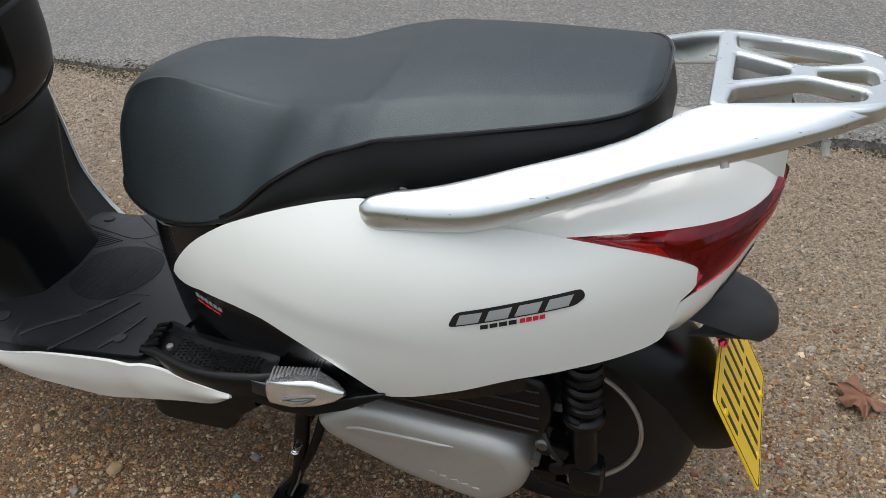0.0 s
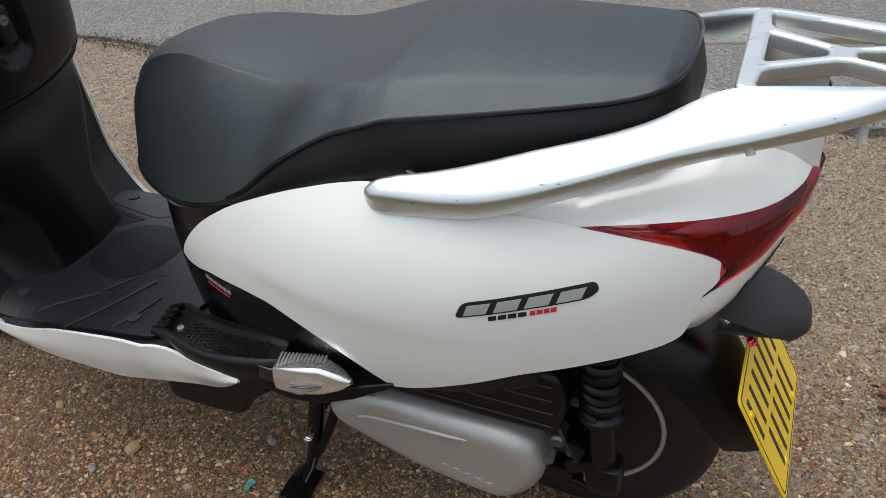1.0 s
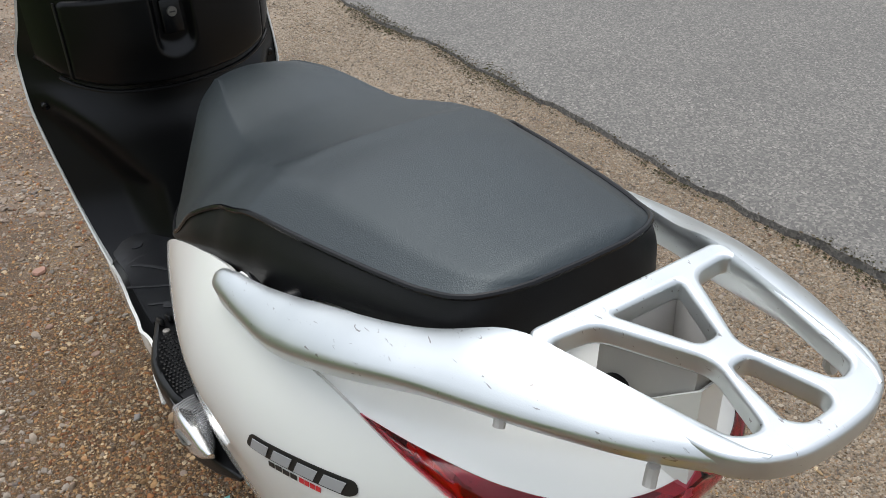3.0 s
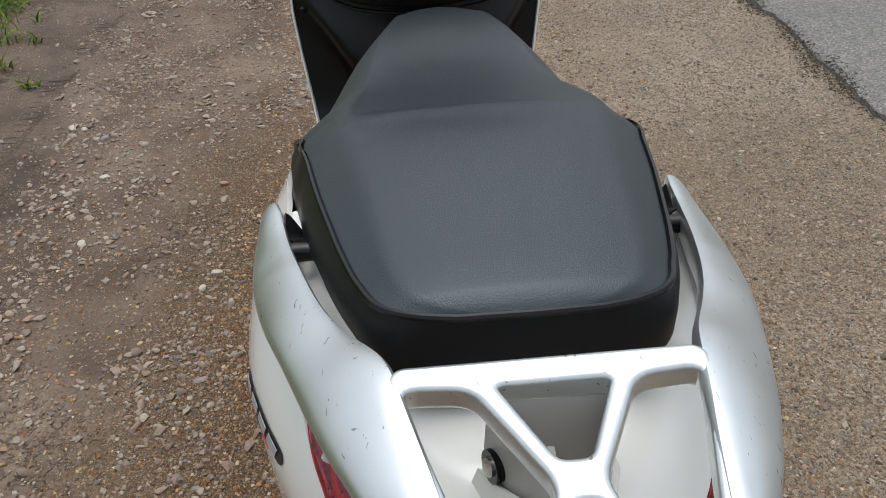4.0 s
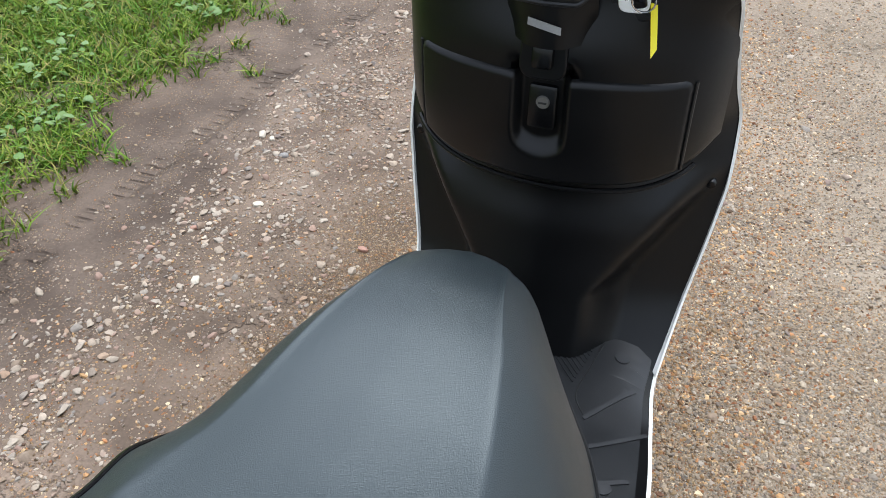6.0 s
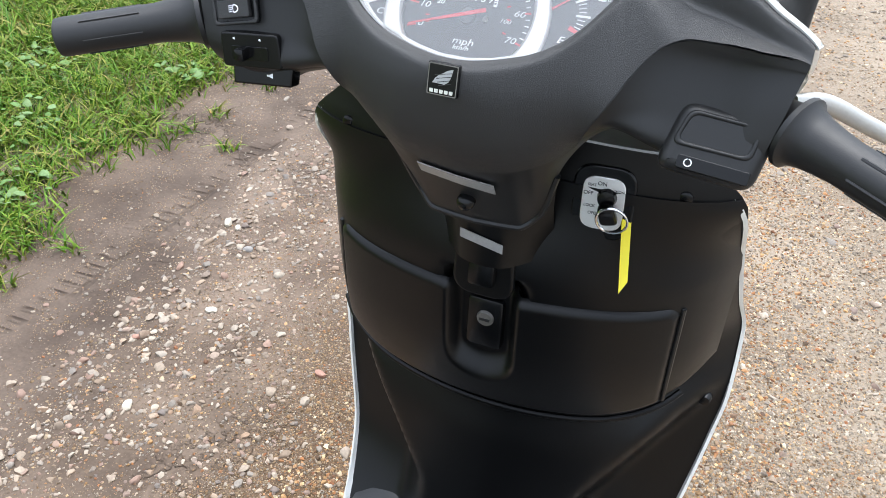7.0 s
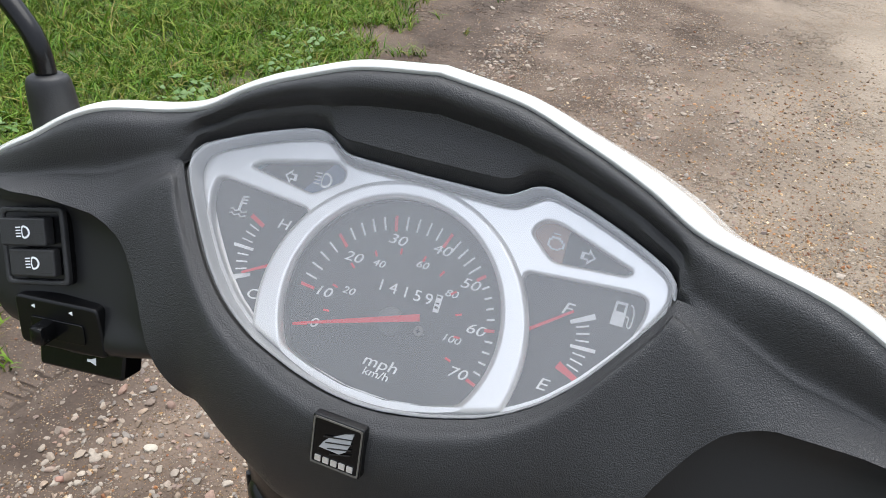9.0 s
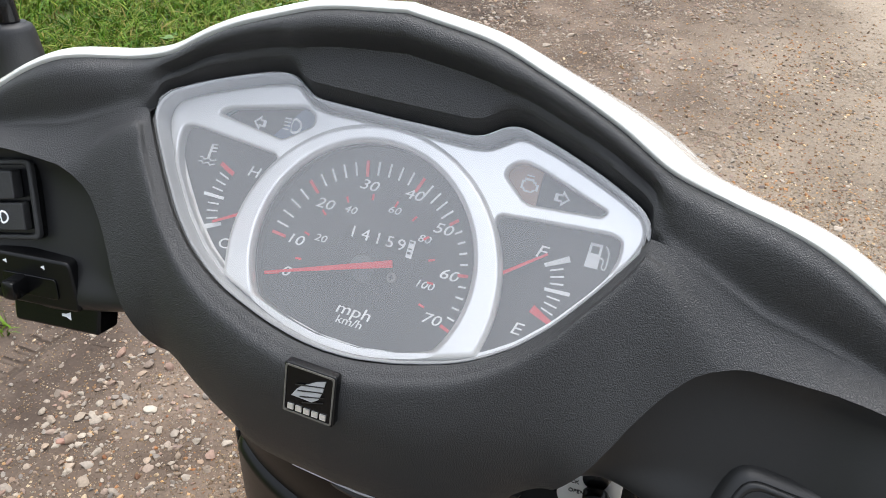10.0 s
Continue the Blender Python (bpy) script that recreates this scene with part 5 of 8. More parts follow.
# ---------------------------------------------------------------- handlebar cover and instruments
TILT = radians(50)
DECK = axes((0, 0.868, 1.045), (1, 0, 0), (0, math.cos(TILT), math.sin(TILT)))   # x right, y up the dial, z out of it
CO = np.array([0, 0.868, 1.045])
DV = np.array([0, math.cos(TILT), math.sin(TILT)])
DN = np.array([0, -math.sin(TILT), math.cos(TILT)])


def deck(u, v, w=0.0):
    return CO + np.array([u, 0, 0]) + DV * v + DN * w


# outline of the instrument opening, right half from the top middle round to the bottom; the whole cluster sits a little left of the middle
MID = -0.0025
WIN = [(0.0, 0.0462), (0.0305, 0.0465), (0.035, 0.0475), (0.0400, 0.0510), (0.0435, 0.0530), (0.048, 0.0534), (0.0625, 0.0497), (0.078, 0.0441), (0.0885, 0.0395), (0.0965, 0.0352),
       (0.1000, 0.0300), (0.1003, 0.0252), (0.0972, 0.0188), (0.0875, 0.0035), (0.0775, -0.0103), (0.067, -0.0210), (0.057, -0.0280), (0.048, -0.0327), (0.0395, -0.0357), (0.0257, -0.0398), (0.0095, -0.0427), (0.0, -0.0432)]
WIN_TOP = spl([q[0] for q in WIN[:11]] + [0.1005], [q[1] for q in WIN[:11]] + [0.027])
WIN_LOW = spl([q[0] for q in WIN[:10:-1]] + [0.1005], [q[1] for q in WIN[:10:-1]] + [0.0265])
COWL = spl([0, 0.03, 0.055, 0.08, 0.10, 0.117, 0.145, 0.165, 0.18, 0.206, 0.215], [0.0785, 0.075, 0.067, 0.0575, 0.048, 0.0440, 0.036, 0.027, 0.018, 0.004, -0.008])
COWL_OUT = spl([0, 0.06, 0.10, 0.115, 0.145, 0.18, 0.206, 0.215], [0.030, 0.026, 0.015, 0.012, 0.019, 0.012, 0.0045, 0.002])
# side profile of the rear face below the window, by distance from the middle: rows of y, z
LOWER = spl([0, 0.035, 0.05, 0.068, 0.085, 0.105, 0.13, 0.16, 0.19, 0.215],
            [(0.819, 0.995, 0.826, 0.955, 0.853, 0.915, 0.885, 0.858), (0.821, 0.996, 0.827, 0.957, 0.854, 0.917, 0.888, 0.859), (0.824, 0.999, 0.830, 0.963, 0.856, 0.924, 0.893, 0.872), (0.829, 1.005, 0.833, 0.975, 0.852, 0.951, 0.875, 0.933), (0.836, 1.012, 0.838, 0.988, 0.851, 0.972, 0.875, 0.960),
             (0.850, 1.022, 0.845, 0.998, 0.847, 0.986, 0.872, 0.974), (0.861, 1.030, 0.850, 1.002, 0.843, 0.982, 0.870, 0.968), (0.862, 1.030, 0.850, 1.000, 0.842, 0.975, 0.870, 0.952),
             (0.857, 1.034, 0.847, 1.010, 0.842, 0.982, 0.866, 0.956), (0.855, 1.036, 0.846, 1.013, 0.842, 0.986, 0.862, 0.962)])
FOLD = spl([0, 0.075, 0.09, 0.10, 0.112, 0.125, 0.14, 0.17, 0.2, 0.215], [0.93, 0.957, 0.990, 1.008, 1.029, 1.043, 1.049, 1.050, 1.048, 1.047])
cover_rows = []
for a in np.linspace(-1, 1, 181):
    x = a * 0.2055
    u = abs(x)
    uw = abs(x - MID)
    out = COWL_OUT(u)
    top = deck(x, COWL(u), out)
    low = LOWER(u)
    lows = [np.array([x, low[k], low[k + 1]]) for k in (0, 2, 4, 6)]
    # past the window the lips close to one line that fades into the arm
    k = smooth((uw - 0.1005) / 0.045)
    if uw < 0.1005:
        wt, wl, lip = WIN_TOP(uw), WIN_LOW(uw), 0.012
    else:
        v1, w1 = (lows[0] - CO) @ DV, (lows[0] - CO) @ DN
        wt = wl = 0.0265 + ((COWL(u) + v1) / 2 - 0.0265) * k
        lip = 0.012 + ((out + w1) / 2 + 0.004 - 0.012) * k
    edge_up = (1 - k) * 0.0022 * (1 - smooth((u - 0.080) / 0.024))
    gap = COWL(u) - wt
    up = catmull([top, deck(x, COWL(u) - 0.25 * gap, out * (1 - 0.2 * k) + 0.003 + 0.2 * k * lip), deck(x, COWL(u) - 0.55 * gap, (0.65 * out + 0.006) * (1 - k) + k * (0.45 * out + 0.55 * lip + 0.002)), deck(x, wt + 0.004 * (1 - k) + 0.15 * k * gap, lip + edge_up), deck(x, wt, lip)], 16)
    # round ridge along the rim, then a sunk visor that breaks off in a step above the glass
    ridge = min(0.0085, 0.42 * gap)
    v1 = wt + min(0.0040, 0.22 * gap)
    w1 = max(0.013, min(out - 0.004, 0.0165))
    sunk = catmull([top, deck(x, COWL(u) - 0.30 * ridge, out + 0.0020), deck(x, COWL(u) - 0.75 * ridge, out + 0.0017), deck(x, COWL(u) - ridge, out - 0.001), deck(x, COWL(u) - ridge - 0.08 * gap, out - 0.70 * (out - w1) - 0.001),
                    deck(x, (COWL(u) - ridge + v1) / 2, 0.12 * out + 0.88 * w1), deck(x, v1 + 0.0004, w1)], 13)
    sunk = np.concatenate([sunk, [deck(x, v1, w1 - 0.0006), deck(x, v1 - 0.0006, w1 - 0.003), deck(x, wt - 0.0004, 0.006)]])
    fade = smooth((uw - 0.0965) / 0.010)
    up = sunk * (1 - fade) + up * fade
    d1 = deck(x, wl - 0.004, lip + edge_up)
    d2 = deck(x, wl - 0.011, lip + 1.4 * edge_up)
    d0 = deck(x, wl, lip)
    line = catmull([d0, d1 * (1 - k) + (d0 * 0.75 + lows[0] * 0.25) * k, d2 * (1 - k) + (d0 * 0.4 + lows[0] * 0.6) * k] + lows, 300)
    # the upper shell ends in a lip over the arms
    fold = FOLD(u)
    hit = int(np.argmax(line[:, 2] < fold))
    hit = min(max(hit, 20), 280)
    lift = 0.010 * smooth((u - 0.072) / 0.03) * (0.15 + 0.85 * smooth((0.2055 - u) / 0.03))
    above = line[np.linspace(0, hit, 22).astype(int)].copy()
    above[:, 1] -= lift * np.linspace(0, 1, 22) ** 1.5
    below = line[np.linspace(hit, 299, 26).astype(int)] + [0, 0.0005, 0]
    # the arm's end slants inwards below the fold
    below[:, 0] -= math.copysign(0.017, x) * smooth((u - 0.165) / 0.04) * np.clip((1.042 - below[:, 2]) / 0.075, 0, 1)
    down = np.concatenate([above, below])
    cover_rows.append((up, down))
cols = np.array([np.concatenate([r[0], r[1]]) for r in cover_rows])
n_, k_ = cols.shape[:2]
faces = [f for f in grid_faces(n_, k_)
         if not (f[0] % k_ == 15 and abs(cols[f[0] // k_][0][0] - MID) < 0.1004 and abs(cols[f[3] // k_][0][0] - MID) < 0.1004)]
inner_cols = cols + DN * -0.004


def shell(name, faces, mtl):
    """Part of the cover, with its inner side."""
    pts = np.concatenate([cols.reshape(-1, 3), inner_cols.reshape(-1, 3)])
    both = faces + [[n_ * k_ + q for q in f[::-1]] for f in faces]
    used = sorted({q for f in both for q in f})
    at = {q: k for k, q in enumerate(used)}
    return fix_normals(mesh_of(name, pts[used], [[at[q] for q in f] for f in both], mtl))


bars = part("handlebar_cover", shell("handlebar_cover", [f for f in faces if f[0] % k_ < 37], BLACK), BLACK, scooter, "grained black handlebar cover round the instruments")
part("lower_shell", shell("lower_shell", [f for f in faces if f[0] % k_ >= 37], SMOOTH_BLACK), SMOOTH_BLACK, bars, "smooth satin black lower shell of the arms")
chin = [tuple(c[-1]) for c in cols if abs(c[-1][0]) < 0.066]
part("chin_rim", tube("chin_rim", chin, 0.0030, SMOOTH_BLACK, 8), SMOOTH_BLACK, bars, "rounded lower rim of the cover")
# white front cowl: rim seen along the top edge, then down the front
P = []
for a in np.linspace(-1, 1, 141):
    x = a * 0.2075
    u = abs(x)
    t = deck(x, COWL(min(u, 0.215)), COWL_OUT(min(u, 0.215)) + 0.0005)
    spread = math.copysign(smooth(u / 0.09) * (0.25 + 0.75 * smooth((0.2075 - u) / 0.05)), x)
    side = np.array([0.55 * spread, 0, 0])
    P.append(catmull([t - DN * 0.002, t + (DV + side) * 0.0016 + DN * 0.0006, t + (DV + side) * 0.004 - DN * 0.003 + np.array([0, 0.003, 0]), t + np.array([0.010 * spread, 0.026, -0.011]), t + np.array([0.016 * spread, 0.055, -0.036]),
                      np.array([x + 0.010 * spread, 0.985 - 0.12 * u, 0.985]), np.array([x * 0.9, 0.99 - 0.12 * u, 0.92])], 26))
part("front_cowl", sheet("front_cowl", P, WHITE, 0.004), WHITE, bars, "pearl white handlebar cowl")

# instrument cluster
def both(half):
    """A closed line from its right half, about the cluster's middle."""
    return [(MID + x, y) for x, y in half] + [(MID - x, y) for x, y in half[::-1] if x > 0.0]


def arc(r, a0, a1, n, c):
    return [(c[0] + r * math.sin(radians(q)), c[1] + r * math.cos(radians(q))) for q in np.linspace(a0, a1, n)]


def deck_shape(name, loops, mtl, w, depth, bevel=0.0, parent=None, lab="", res=3):
    me = outline(name, loops, mtl, depth, bevel, DECK @ Matrix.Translation((0, 0, w)), res)
    return part(name, me, mtl, parent, lab)


window = rounded(both(WIN), 0.003, 3)
FACE = -0.004
PRINT = FACE + 0.0002
HUB = (-0.0028, -0.0105)
cluster = deck_shape("instrument_cluster", [[(MID + (x - MID) * 1.02, y * 1.02) for x, y in window]], DIAL, FACE - 0.004, 0.004, 0, scooter, "round speedometer between two small gauges in a silver bezel")
# silver bezel with openings for dial, gauges and tell-tales
BZ = [(0.0, 0.0436), (0.031, 0.0432), (0.0366, 0.0442), (0.0408, 0.0470), (0.0455, 0.0506), (0.0497, 0.0508), (0.0637, 0.0470), (0.0775, 0.0419), (0.0888, 0.0372), (0.0955, 0.0335), (0.0976, 0.0300), (0.0981, 0.0254),
      (0.0955, 0.0184), (0.0862, 0.0035), (0.0762, -0.0098), (0.0658, -0.0203), (0.056, -0.0271), (0.047, -0.0317), (0.0385, -0.0347), (0.025, -0.0387), (0.009, -0.0415), (0.0, -0.0420)]
gauge = rounded([(0.046, 0.0222), (0.0866, 0.0254), (0.0905, 0.0242), (0.0910, 0.0185), (0.0890, 0.0105), (0.0845, 0.0020), (0.0752, -0.0098), (0.0648, -0.0200), (0.055, -0.0266), (0.0505, -0.0288), (0.0482, -0.018), (0.0486, 0.0), (0.0460, 0.012)], 0.002, 4)
gauge_l, gauge_r = [(MID - x, y) for x, y in gauge], [(MID + x, y) for x, y in gauge[::-1]]
c_dial = (MID - 0.0005, -0.0074)
dial_hole = arc(0.0436, -122, 122, 60, c_dial) + [(c_dial[0] + x, -0.0312 - 0.0080 * (1 - (x / 0.0372) ** 2)) for x in np.linspace(0.035, -0.035, 21)]
tel_l = rounded([(-0.0795, 0.0328), (-0.0755, 0.0357), (-0.0425, 0.0433), (-0.0375, 0.0405), (-0.0375, 0.0368), (-0.0490, 0.0286), (-0.0540, 0.0294)], 0.0030)
tel_r = rounded([(0.0413, 0.0370), (0.0440, 0.0413), (0.0480, 0.0426), (0.0525, 0.0418), (0.0805, 0.0326), (0.0788, 0.0306), (0.0518, 0.0284)], 0.0030)
deck_shape("bezel", [rounded(both(BZ), 0.004, 4), [(c_dial[0] + (x - c_dial[0]) * 1.05, c_dial[1] + (y - c_dial[1]) * 1.04) for x, y in dial_hole], gauge_l, gauge_r, tel_l, tel_r], BEZEL, FACE + 0.0002, 0.0055, 0.0013, cluster, "satin silver bezel", 4)
c_ring = (MID - 0.0003, -0.0118)
low_line = [(0.047, -0.0312), (0.0385, -0.0342), (0.025, -0.0382), (0.009, -0.0410)]
ring = arc(0.0556, -108, 108, 80, c_ring) + [(MID + x, y) for x, y in low_line] + [(MID - x, y) for x, y in low_line[::-1]]
deck_shape("ring", [ring, [(c_dial[0] + (x - c_dial[0]) * 1.012, c_dial[1] + (y - c_dial[1]) * 1.012) for x, y in dial_hole[::-1]]], BEZEL, FACE + 0.0028, 0.0048, 0.0022, cluster, "raised silver dial ring", 5)
# inner wall of the silver ring, with its shading put in as grey
deck_shape("dial_wall", [[(c_dial[0] + (x - c_dial[0]) * 1.035, c_dial[1] + (y - c_dial[1]) * 1.03) for x, y in dial_hole], [(c_dial[0] + (x - c_dial[0]) * 1.006, c_dial[1] + (y - c_dial[1]) * 1.006) for x, y in dial_hole[::-1]]], SHADED_BEZEL, FACE, 0.0034, 0, cluster, "wall round the dial, silver shaded to grey")
deck_shape("window_rim", [window, [(MID + (x - MID) * 0.9835, 0.002 + (y - 0.002) * 0.972) for x, y in window][::-1]], CLEAR_RIM, FACE - 0.002, 0.0150, 0.0006, cluster, "edge of the clear window")
# tell-tale windows, each split by a dark web
for hole, x0, x1, first, second in ((tel_l, -0.0538, -0.0560, TEAL, SLATE_BLUE), (tel_r, 0.0572, 0.0566, BROWN, TEAL)):
    lo, hi = min(p[1] for p in hole) - 0.001, max(p[1] for p in hole) + 0.001
    deck_shape("web", [hole], INK, FACE + 0.0001, 0.0008, 0, cluster)
    for sgn, mtl in ((-1, first), (1, second)):
        side = [(x, y) for x, y in hole if sgn * (x - (x1 + (x0 - x1) * (y - 0.0286) / 0.0125)) > 0.0007]
        deck_shape("tell_tale", [side], mtl, FACE + 0.0009, 0.0006, 0, cluster, {TEAL: "dark teal tell-tale window", BROWN: "brown warning window"}.get(mtl, "slate blue tell-tale window"))


def stroke(p, q, w0, w1, mtl, tag="tick", w=PRINT, depth=0.0003):
    """A flat bar from p to q, w0 wide at p and w1 at q."""
    p, q = np.array(p), np.array(q)
    d = (q - p) / np.linalg.norm(q - p)
    n = np.array([-d[1], d[0]])
    return deck_shape(tag, [[tuple(p - n * w0 / 2), tuple(q - n * w1 / 2), tuple(q + n * w1 / 2), tuple(p + n * w0 / 2)]], mtl, w, depth, 0, cluster)


def polar(c, r, q):
    return (c[0] + r * math.sin(radians(q)), c[1] + r * math.cos(radians(q)))


def text(word, x, y, size, wide=1.3, shear=0.25, w=PRINT):
    part("numeral" if word.isdigit() else "lettering", letters("lettering", word, size, WHITE_INK, DECK @ Matrix.Translation((x, y, w)), 0.00015, shear, wide=wide), WHITE_INK, cluster)


SPEED = spl([0, 10, 20, 30, 40, 50, 60, 70], [-108, -84.8, -49.5, -14.5, 19.5, 49, 78.5, 108.4])   # degrees at each mph
for mph in range(0, 71, 2):
    q = SPEED(mph)
    if mph % 10 == 0:
        stroke(polar(HUB, 0.0352 if mph < 45 else 0.0375, q), polar(HUB, 0.0414, q), 0.0012, 0.0012, RED_INK)
    elif mph > 10:
        stroke(polar(HUB, 0.0358 if mph < 50 else 0.0382, q), polar(HUB, 0.0412, q), 0.0007, 0.0007, WHITE_INK)
for k, r in enumerate((0.0326, 0.0313, 0.0302, 0.0318, 0.0338, 0.0343, 0.0338, 0.0331)):
    text(str(k * 10), *polar(HUB, r, (-107.6, -84.5, -49.6, -13.4, 19.6, 49.5, 78.8, 109.2)[k]), 0.0056, 1.38)
KMH = spl([0, 10, 20, 40, 60, 80, 100, 110], [-107, -97.6, -76, -30.7, 12.4, 50.2, 86, 104.8])
for kmh in range(0, 111, 10):
    stroke(polar(HUB, 0.0262, KMH(kmh)), polar(HUB, 0.0286, KMH(kmh)), 0.0008, 0.0008, RED_INK)
for kmh, r, q in ((20, 0.0216, -73), (40, 0.0233, -30.7), (60, 0.0249, 12.7), (80, 0.0263, 50), (100, 0.0251, 88.8)):
    text(str(kmh), *polar(HUB, r, q), 0.0040, 1.3)
text("mph", -0.0018, -0.0274, 0.0062, 1.35, 0.2)
text("km/h", -0.0024, -0.0316, 0.0044, 1.25, 0.2)
deck_shape("counter_window", [[(-0.0135, -0.0012), (0.0128, -0.0016), (0.0128, 0.0046), (-0.0135, 0.0042)]], INK, PRINT, 0.0003, 0, cluster, "mileage counter window")
for ch, x in zip("14159", (-0.0107, -0.0054, -0.0001, 0.0049, 0.0096)):
    text(ch, x, 0.0018, 0.0062, 1.15, 0.0, PRINT + 0.0004)
deck_shape("counter_drum", [[(0.0124, -0.0020), (0.0148, -0.0020), (0.0148, 0.0048), (0.0124, 0.0048)]], WHITE_INK, PRINT + 0.0004, 0.0003, 0, cluster, "white tenths drum")
for y, h in ((0.0036, 0.0007), (0.0012, 0.0005), (-0.0006, 0.0009)):
    deck_shape("drum_mark", [[(0.0128, y), (0.0142, y), (0.0142, y + h), (0.0128, y + h)]], INK, PRINT + 0.0008, 0.0002, 0, cluster)
CAP = material("grey_needle_cap", (0.09, 0.09, 0.092), 0.5)
part("needle_cap", lathe("needle_cap", [(0.001, 0.0022), (0.0050, 0.0018), (0.0057, 0.0002)], CAP, "z", 32), CAP, cluster, "grey needle cap", DECK @ Matrix.Translation((HUB[0], HUB[1], FACE)))
stroke((-0.0405, -0.0228), (0.0092, -0.0057), 0.0007, 0.0028, RED_INK, "needle", FACE + 0.0030, 0.0010)
screw = part("dial_screw", lathe("dial_screw", [(0.0006, 0.0010), (0.0019, 0.0008), (0.0021, 0.0002)], STEEL, "z", 14), STEEL, cluster, "", DECK @ Matrix.Translation((0.0093, -0.0108, FACE)))
for d in ((0.001, 0.0), (0.0, 0.001)):
    stroke((0.0093 - d[0], -0.0108 - d[1]), (0.0093 + d[0], -0.0108 + d[1]), 0.0004, 0.0004, INK, "slot", FACE + 0.0010, 0.0002)
# temperature and fuel gauges: nine marks each, the long ones at both ends and in the middle
for c, sgn, a0, a1, r0, r1 in (((-0.0445, 0.0), -1, 24.0, -23.5, 0.0248, 0.0342), ((0.0470, 0.0003), 1, 28.5, -23.0, 0.0190, 0.0283)):
    for k in range(9):
        q = sgn * (90 - (a0 + (a1 - a0) * k / 8))
        hot = k == (0 if sgn < 0 else 8)
        if hot:
            stroke(polar(c, r0 - 0.001 * sgn, q), polar(c, r1 - 0.001, q), 0.0018 if sgn < 0 else 0.0030, 0.0018, RED_INK)
        elif k in (0, 4, 8):
            stroke(polar(c, r0, q), polar(c, r1, q), 0.0012 if k == 4 else 0.0014, 0.0014 if k == 4 else 0.0022, WHITE_INK)
        else:
            stroke(polar(c, r0 + 0.0016, q), polar(c, r1 - 0.0028, q), 0.0006, 0.0006, WHITE_INK)
stroke((-0.0706, -0.0101), (-0.0560, -0.0021), 0.0009, 0.0013, RED_INK, "needle", FACE + 0.0012, 0.0006)
stroke((0.0640, 0.0134), (0.0480, 0.0009), 0.0009, 0.0013, RED_INK, "needle", FACE + 0.0012, 0.0006)
text("H", -0.0598, 0.0135, 0.0060, 1.25)
text("C", -0.0640, -0.0172, 0.0060, 1.25)
text("F", 0.0609, 0.0135, 0.0064, 1.3)
text("E", 0.0599, -0.0154, 0.0064, 1.3)
# pictograms: outlines of arrows, lamp, engine, pump and thermometer
SIGN = FACE + 0.0016
for x, y, sgn in ((-0.0620, 0.0333, -1), (0.0633, 0.0338, 1)):
    pts = [(0, 0.0030), (0.0030, 0), (0, -0.0030), (0, -0.0014), (-0.0026, -0.0014), (-0.0026, 0.0014), (0, 0.0014)]
    loop = [(x + sgn * a, y + b) for a, b in pts]
    hole = [(x + sgn * (a * 0.62 + 0.0003), y + b * 0.52) for a, b in pts]
    deck_shape("arrow", [loop if sgn < 0 else loop[::-1], hole[::-1] if sgn < 0 else hole], WHITE_INK, SIGN, 0.0003, 0, cluster)


def beam_symbol(m, x, y, size, w, parent):
    """Headlamp sign: a ring shaped like a D with four rays behind it."""
    d_out = [(x + size * 0.15 + size * 0.62 * math.sin(q), y + size * 0.55 * math.cos(q)) for q in np.linspace(0, math.pi, 14)] + [(x, y - size * 0.45), (x - size * 0.06, y), (x, y + size * 0.45)]
    cx, cy = x + size * 0.22, y
    d_in = [(cx + (a - cx) * 0.72, cy + (b - cy) * 0.72) for a, b in d_out][::-1]
    part("lamp_symbol", outline("lamp_symbol", [d_out, d_in], WHITE_INK, 0.0003, 0, m @ Matrix.Translation((0, 0, w))), WHITE_INK, parent)
    for k in range(4):
        y0 = y - size * 0.42 + k * size * 0.25
        part("lamp_symbol", outline("lamp_symbol", [[(x - size * 0.62, y0), (x - size * 0.14, y0 + size * 0.03), (x - size * 0.14, y0 + size * 0.12), (x - size * 0.62, y0 + size * 0.09)]], WHITE_INK, 0.0003, 0, m @ Matrix.Translation((0, 0, w))), WHITE_INK, parent)


beam_symbol(DECK, -0.0482, 0.0354, 0.0058, SIGN, cluster)
ex_, ey_ = 0.0506, 0.0357
eng = [(-0.0030, 0.0012), (-0.0022, 0.0012), (-0.0022, 0.0022), (0.0014, 0.0022), (0.0014, 0.0014), (0.0024, 0.0014), (0.0024, 0.0006), (0.0034, 0.0006), (0.0034, -0.0018), (0.0024, -0.0018), (0.0014, -0.0028), (-0.0014, -0.0028), (-0.0022, -0.0018), (-0.0030, -0.0018)]
deck_shape("engine_symbol", [[(ex_ + x, ey_ + y) for x, y in eng], [(ex_ + x * 0.76, ey_ - 0.0002 + y * 0.70) for x, y in eng[::-1]]], WHITE_INK, SIGN, 0.0003, 0, cluster)
stroke((ex_ - 0.0018, ey_ + 0.0032), (ex_ + 0.0010, ey_ + 0.0032), 0.0005, 0.0005, WHITE_INK, "engine_symbol", SIGN)
px, py = 0.0796, 0.0172
pump = [(px - 0.0024, py - 0.0044), (px + 0.0024, py - 0.0044), (px + 0.0022, py + 0.0044), (px - 0.0022, py + 0.0044)]
